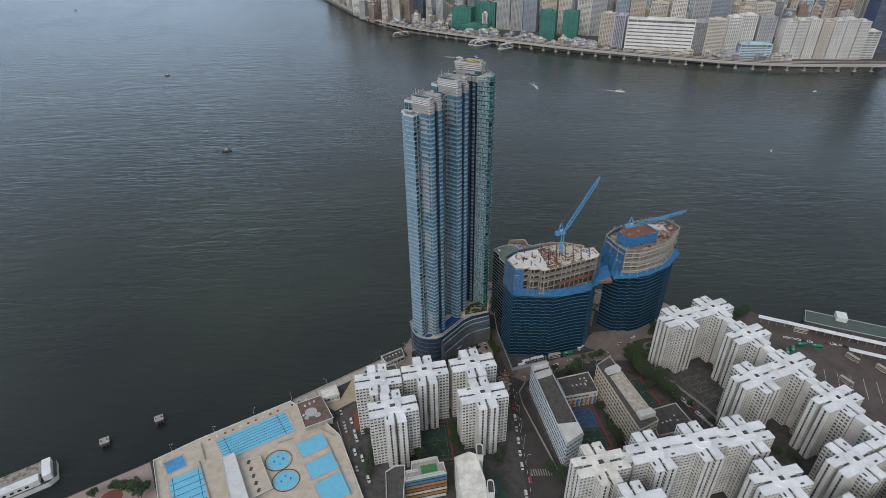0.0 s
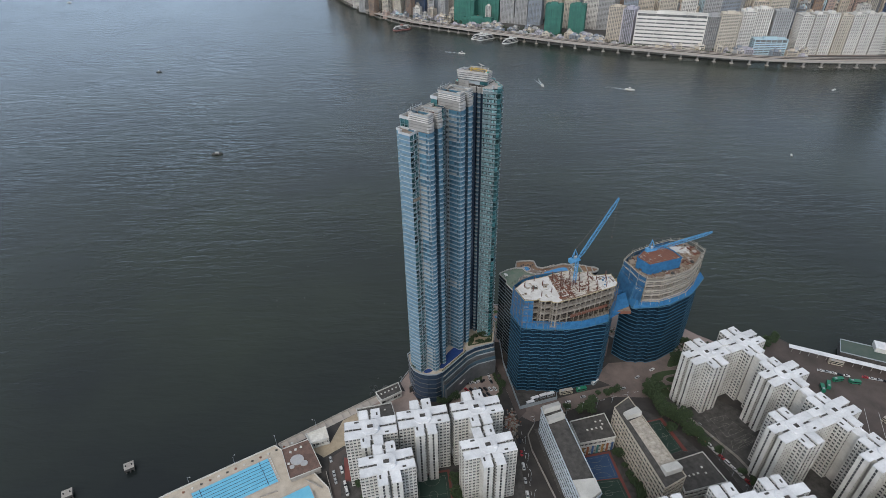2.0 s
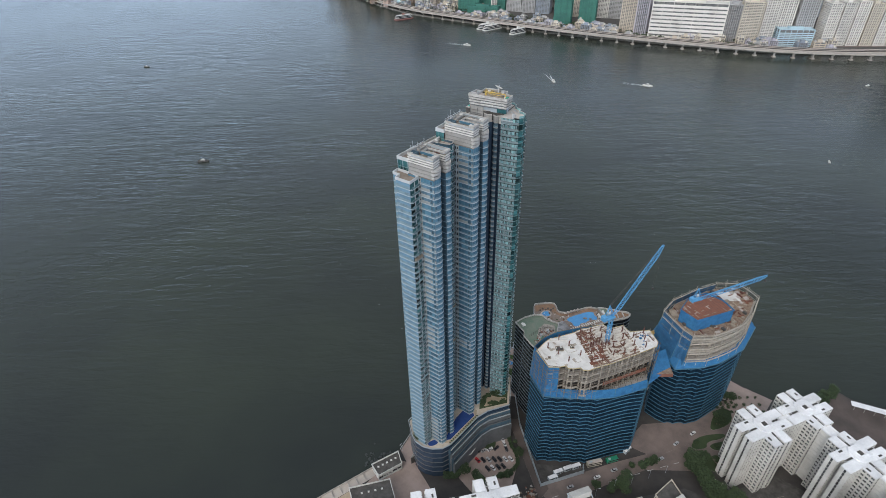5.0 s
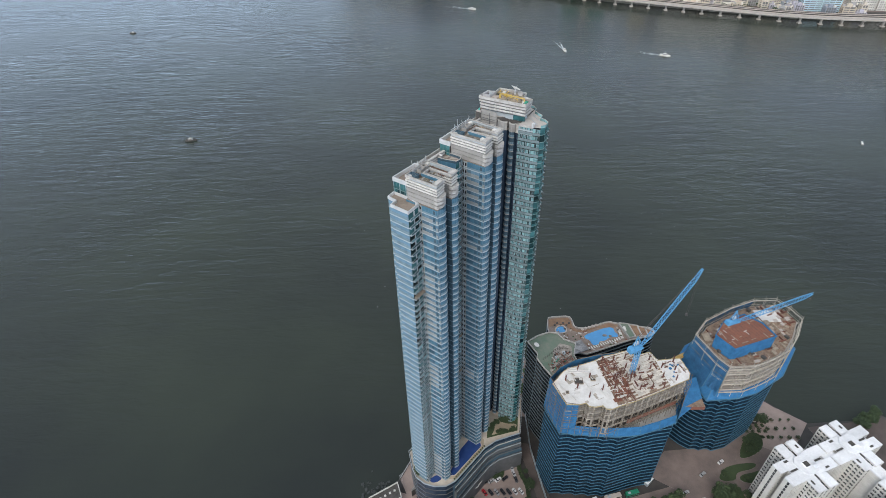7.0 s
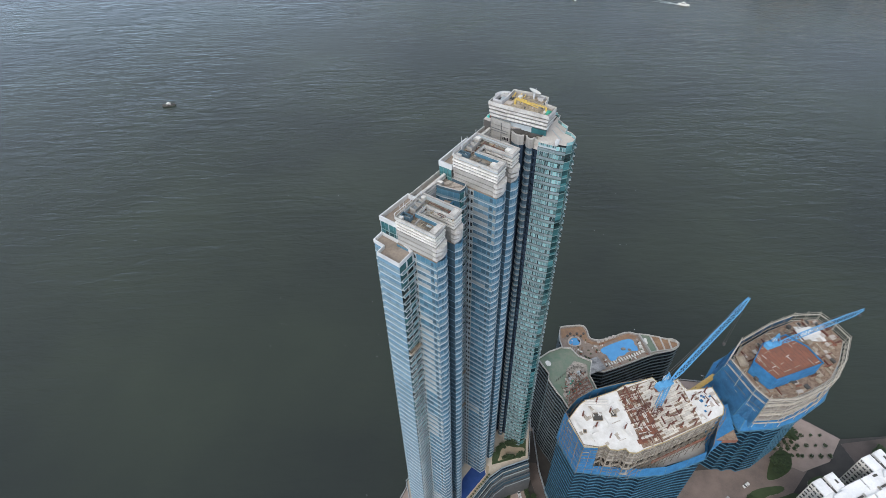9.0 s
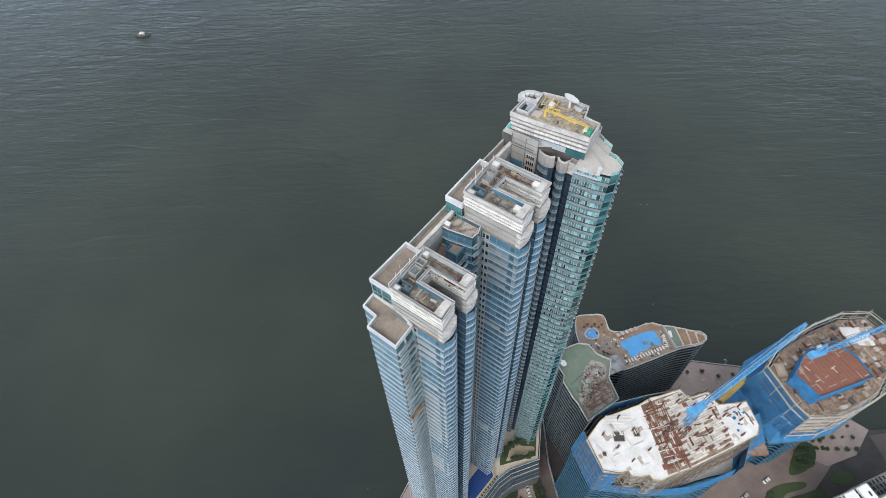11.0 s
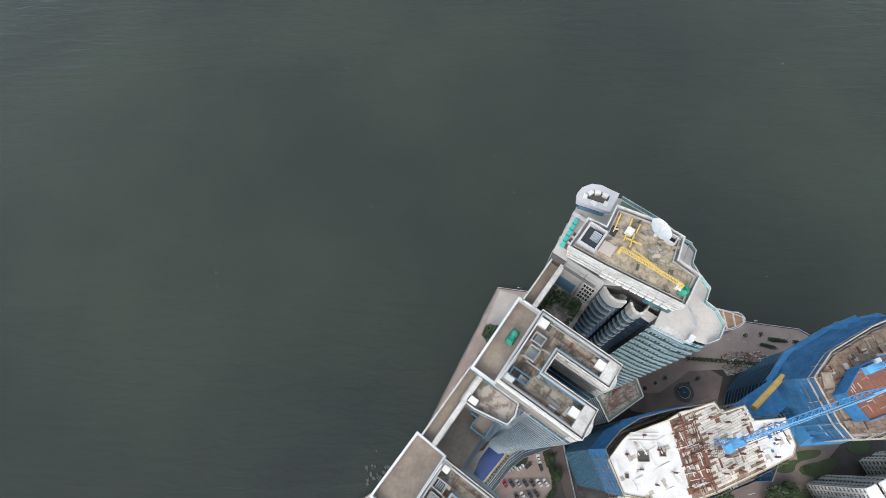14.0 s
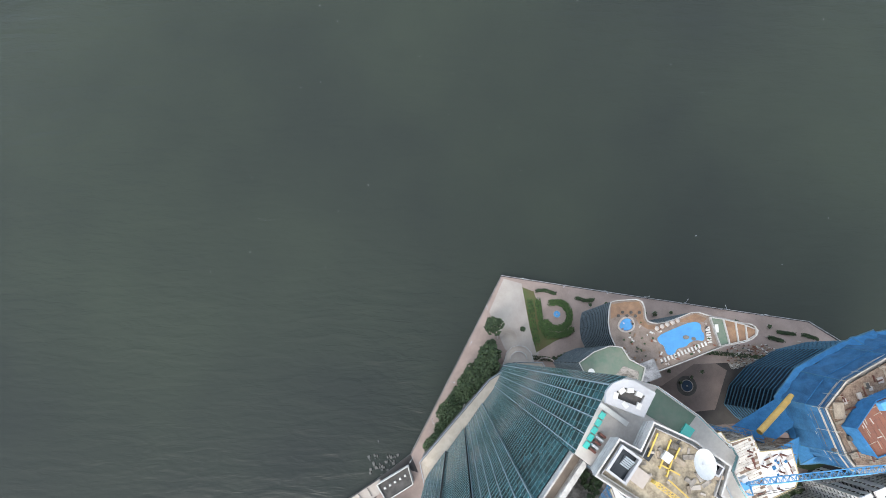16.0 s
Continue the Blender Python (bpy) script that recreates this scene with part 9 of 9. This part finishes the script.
for k in range(14):
    stripe((50.5 + 0.1 * k, 300 - 6.5 * k), (50.6 + 0.1 * k, 297 - 6.5 * k), 0.2)
for k in range(12):
    stripe((58 + 9 * k, 312.5 + 2.5 * k), (62 + 9 * k, 313.6 + 2.5 * k), 0.25)
for k in range(9):
    stripe((54 + 1.6 * k, 229), (54.6 + 1.6 * k, 224), 0.6, COURT_LINE, label="faded yellow crossing stripe on asphalt")
for k in range(12):
    stripe((172 + 2.4 * k, 306 - 4.6 * k), (173.2 + 2.4 * k, 303.6 - 4.6 * k), 0.22)
for k in range(10):
    stripe((300 + 8 * k, 318 - 3.6 * k), (290 + 8 * k, 296 - 3.6 * k), 0.25)


def court_lines(corners, name="court_lines"):
    a, b, c, d = (Vector((*p, GROUND + 0.17)) for p in corners)
    m = lambda s, t: a.lerp(b, s).lerp(d.lerp(c, s), t)
    g = Geo()
    for p, q in (((0.08, 0.08), (0.92, 0.08)), ((0.92, 0.08), (0.92, 0.92)), ((0.92, 0.92), (0.08, 0.92)), ((0.08, 0.92), (0.08, 0.08)), ((0.08, 0.5), (0.92, 0.5))):
        g.beam(m(*p), m(*q), 0.12, COURT_LINE, 0.02)
    for cy, r in ((0.5, 0.12), (0.08, 0.26), (0.92, 0.26)):
        q = [m(0.5 + r * math.cos(t), cy + r * 0.8 * math.sin(t) * (1 if cy < 0.4 else -1 if cy > 0.6 else 1)) for t in (k * math.pi / 8 for k in range(17 if cy == 0.5 else 9))]
        for u, v in zip(q, q[1:]):
            g.beam(u, v, 0.12, COURT_LINE, 0.02)
    g.put(name, label="pale painted lines of a ball court", category="court lines", kind="structure")


for c in ([(86, 277.5), (106.5, 281.6), (108.5, 263.5), (88, 261)], [(88, 260.5), (108.6, 262.8), (111.5, 246), (90, 241)], [(-21.7, 265), (-1.4, 268.5), (2.3, 238.4), (-18.7, 236)], [(142, 307), (150, 309), (157, 284), (145, 280)], [(184, 311), (198, 314), (207, 299), (190, 292)], [(191, 291), (208, 298), (214, 293), (188, 281)]):
    court_lines(c)


# ---- hoardings and site cabins ----
def wall_run(name, points, h, material, label, category, w=0.25):
    g = Geo()
    for a, b in zip(points, points[1:]):
        g.beam((*a, GROUND + h / 2), (*b, GROUND + h / 2), w, material, h)
        for k in range(int((Vector(b) - Vector(a)).length / 3)):
            p = Vector(a).lerp(Vector(b), k * 3 / (Vector(b) - Vector(a)).length)
            g.beam((p.x, p.y, GROUND), (p.x, p.y, GROUND + h + 0.15), w * 1.5, material)
    g.put(name, label=label, category=category)


wall_run("hoarding", [(43.2, 392), (43.8, 366), (51.8, 319.8), (80.2, 328.8), (80.6, 333.2)], 3.2, SPANDREL, "grey metal hoarding round the building site", "hoarding")
wall_run("boundary_wall", [(59.5, 304.5), (54.5, 296), (55.6, 284), (72, 226)], 2.4, CONCRETE, "grey school boundary wall", "wall")
wall_run("boundary_wall", [(151, 330), (166, 318), (190, 278), (196, 262)], 2.2, CONCRETE, "grey concrete roadside wall", "wall")
wall_run("boundary_wall", [(-80, 268), (-55, 206)], 2.0, CONCRETE, "grey roadside wall by the baths", "wall")
for x, y, turn in ((64, 329, 20), (70.5, 331.5, 20), (76, 333, 20), (112, 345, 40), (60, 325, 20)):
    root = thing("site_cabin", "grey stacked site cabin beside the hoarding", "site cabin", "site cabins", pose(x, y, GROUND, 0, 0, turn))
    Geo().box(-3, -1.2, 0, 3, 1.2, 2.6, SPANDREL, WHITE_ROOF).put("body", root)
    Geo().box(-2.2, -1.24, 1.1, 1.0, -1.18, 2.0, BLACK_GLASS).put("window", root)
    Geo().box(1.6, -1.24, 0.1, 2.5, -1.18, 2.1, DARK_CONCRETE).put("door", root)
rubble = random.Random(21)
g = Geo()
for k in range(260):
    x, y = 44 + rubble.gauss(0, 2.2), 307 + rubble.gauss(0, 5)
    s = rubble.uniform(0.3, 1.1)
    g.beam((x, y, GROUND), (x + s, y + rubble.uniform(-1, 1), GROUND + s * 0.5), s, rubble.choice((RUST, TIMBER, CONCRETE)))
g.put("rubble", label="heap of brick rubble and timber by the street", category="rubble", kind="stuff")


# grey debris between the pool block and the second building site
DEBRIS = ccw([(134.2, 404.3), (139, 408.8), (157.4, 409.6), (166.5, 405.2), (160, 401), (138.6, 395.7)])
sheet("debris_ground", DEBRIS, CONCRETE, "dusty grey ground strewn with debris", "ground", top=0.1)
g = Geo()
for k in range(520):
    x, y = rubble.uniform(134, 167), rubble.uniform(395, 410)
    if inside(x, y, DEBRIS):
        l, w = rubble.uniform(0.2, 1.8), rubble.uniform(0.15, 0.6)
        g.beam((x, y, GROUND + 0.25), (x + l, y + rubble.uniform(-1, 1), GROUND + 0.25 + rubble.random() * 0.5), w, rubble.choice((CONCRETE, RUST, TIMBER, DARK_CONCRETE, SLAB, SITE_DIRT)))
g.put("debris", label="scattered boards, bricks and bars on the ground", category="debris", kind="stuff")


# ---- boats and marine works ----
def boat(x, y, turn, l, label, deck=WHITE_WALL, wake=0, name="motor_boat"):
    root = thing(name, label, "boat", at=pose(x, y, 0, 0, 0, turn))
    w = l * 0.27
    hull = [(-l / 2, -w / 2), (l * 0.2, -w / 2), (l * 0.38, -w * 0.32), (l / 2, 0), (l * 0.38, w * 0.32), (l * 0.2, w / 2), (-l / 2, w / 2)]
    Geo().prism(hull, -0.5, l * 0.09, deck).put("hull", root)
    Geo().ring(hull, 0.2, l * 0.09, l * 0.12, deck).put("gunwale", root)
    cabin = Geo().box(-l * 0.22, -w * 0.33, l * 0.09, l * 0.14, w * 0.33, l * 0.2, WHITE_WALL).put("cabin", root)
    Geo().box(-l * 0.2, -w * 0.34, l * 0.14, l * 0.145, w * 0.34, l * 0.18, BLACK_GLASS).put("cabin_window", cabin)
    Geo().box(-l * 0.1, -w * 0.22, l * 0.2, l * 0.06, w * 0.22, l * 0.27, WHITE_WALL).put("wheelhouse", root)
    Geo().tube((-l * 0.05, 0, l * 0.2), (-l * 0.05, 0, l * 0.42), 0.08, SPANDREL, n=5).put("mast", root)
    if wake:
        g = Geo()
        for k in range(150):
            t = crng.random()
            px = -l / 2 - wake * t
            py = crng.choice((-1, 1)) * (w * 0.3 + wake * 0.10 * t) * crng.uniform(0.5, 1)
            s = crng.uniform(0.4, 1.3) * (1.15 - t)
            g.quad((px - s * 2, py - s * 0.4, 0.05), (px + s * 2, py - s * 0.4, 0.05), (px + s * 2, py + s * 0.4, 0.07), (px - s * 2, py + s * 0.4, 0.07), FOAM)
        g.put("wake", root, "white foam wake", kind="stuff")


FOAM = mat("sea_foam", (0.5, 0.54, 0.55), (0.3, 0.34, 0.35), 0.8, scale=0.5)
boat(-345, 813.5, 10, 15, "dark hulled fishing boat with a pale cabin", DARK_CONCRETE)
boat(40, 1440, -28, 18, "white speed boat with a foam wake", WHITE_WALL, 60)
boat(194.5, 1150, -84, 16, "white motor boat with a foam wake", WHITE_WALL, 50)
boat(360, 1115, -30, 18, "white motor boat with a foam wake", WHITE_WALL, 40)
boat(497.5, 784, 70, 8, "small white sailing dinghy", WHITE_WALL)
boat(746, 1096, 20, 10, "small white launch with a cabin", WHITE_WALL)
boat(-1500, 2400, 10, 15, "white harbour launch far out", WHITE_WALL)
boat(-650, 1300, 5, 12, "dark fishing boat far out", DARK_CONCRETE)


def ferry(x, y, turn, l, label, stripe_m):
    root = thing("ferry", label, "ferry", "ferries", pose(x, y, 0, 0, 0, turn))
    w = l * 0.24
    hull = [(-l / 2, -w / 3), (-l * 0.42, -w / 2), (l * 0.34, -w / 2), (l / 2, 0), (l * 0.34, w / 2), (-l * 0.42, w / 2), (-l / 2, w / 3)]
    Geo().prism(hull, -1, 2.6, stripe_m).put("hull", root)
    for k in range(3):
        q = [(a * (0.9 - 0.08 * k), b * (0.92 - 0.06 * k)) for a, b in hull]
        Geo().prism(q, 2.6 + 3 * k, 4.9 + 3 * k, BLACK_GLASS).put("deck_window_band", root)
        Geo().prism(offset(q, 0.7), 4.9 + 3 * k, 5.6 + 3 * k, WHITE_WALL).put("deck_roof", root)
    Geo().box(-l * 0.1, -1.6, 11.6, l * 0.02, 1.6, 16, stripe_m).put("funnel", root)


RED = mat("red_hull_paint", (0.28, 0.12, 0.10), None, 0.5)
ferry(-128, 1752, 32, 60, "white ferry with a faded red hull", RED)
ferry(100, 1622, 38, 70, "white three-deck ferry moored by the viaduct", WHITE_WALL)
ferry(112, 1606, 38, 66, "white three-deck ferry moored by the viaduct", WHITE_WALL)
ferry(172, 1556, 38, 56, "white three-deck ferry moored by the viaduct", WHITE_WALL)

barge = thing("ferry", "white ferry with open brown decks moored by the park", "ferry", at=pose(-277, 221, 0, 0, 0, 33))
Geo().prism([(-30, -9), (14, -9), (19, -6), (19, 8), (14, 10), (-30, 10)], -1, 4, WHITE_WALL, DARK_CONCRETE).put("hull", barge)
Geo().box(-30, -8, 4, 10, -2, 8.5, WHITE_WALL, WHITE_ROOF).put("deck_house", barge)
Geo().box(-30, 1, 4, 12, 8.5, 7.5, WHITE_WALL, ROOF_GREY).put("deck_house", barge)
Geo().box(12, -7, 4, 17, 8, 9, WHITE_WALL, WHITE_ROOF).put("bridge", barge)
for k in range(8):
    Geo().box(-26 + 4 * k, -8.06, 5.4, -24 + 4 * k, -7.9, 7, BLACK_GLASS).put("window", barge)
Geo().beam((-26, 9, 8), (-18, 14, 15), 0.6, YELLOW).put("davit", barge)
for x, y in ((-211.7, 273.4), (-241.3, 253.8)):
    root = thing("mooring_dolphin", "weathered concrete mooring dolphin on piles", "dolphin", "dolphins", pose(x, y, 0, 0, 0, 30))
    Geo().prism(rect(-3, -3, 3, 3), 2, 4, DARK_CONCRETE, CONCRETE).put("cap", root)
    for a in (-2.2, 0, 2.2):
        for b in (-2.2, 2.2):
            Geo().tube((a * 1.2, b * 1.2, -3), (a, b, 2.1), 0.45, DARK_CONCRETE, n=8).put("pile", root)
    for a in (-1.8, 1.8):
        Geo().tube((a, 0, 4), (a, 0, 5), 0.4, BLACK, n=8).put("bollard", root)
# rocks off the corner of the sheds
WET_ROCK = mat("wet_dark_rock", (0.03, 0.034, 0.032), (0.015, 0.018, 0.017), 0.4, scale=0.6)
g = Geo()
for k in range(60):
    x, y, s = -52 + crng.gauss(0, 5), 341 + crng.gauss(0, 3), crng.uniform(0.5, 1.6)
    g.beam((x, y, -0.7), (x + s, y + s * 0.4, -0.12), s, WET_ROCK)
g.put("rocks", label="dark wet rocks awash beside the seawall", category="rocks", kind="stuff")

# flecks of foam drifting on the harbour
g = Geo()
for k in range(70):
    x, y, s = crng.uniform(-190, 220), crng.uniform(440, 640), crng.uniform(0.08, 0.28)
    a = crng.uniform(0, 6.3)
    c, d = math.cos(a) * s * 2, math.sin(a) * s * 2
    g.quad((x - c, y - d, 0.03), (x + d * 0.3, y - c * 0.3, 0.03), (x + c, y + d, 0.04), (x - d * 0.3, y + c * 0.3, 0.03), FOAM)
g.put("foam_flecks", label="scattered white foam flecks on the water", category="foam", kind="stuff")
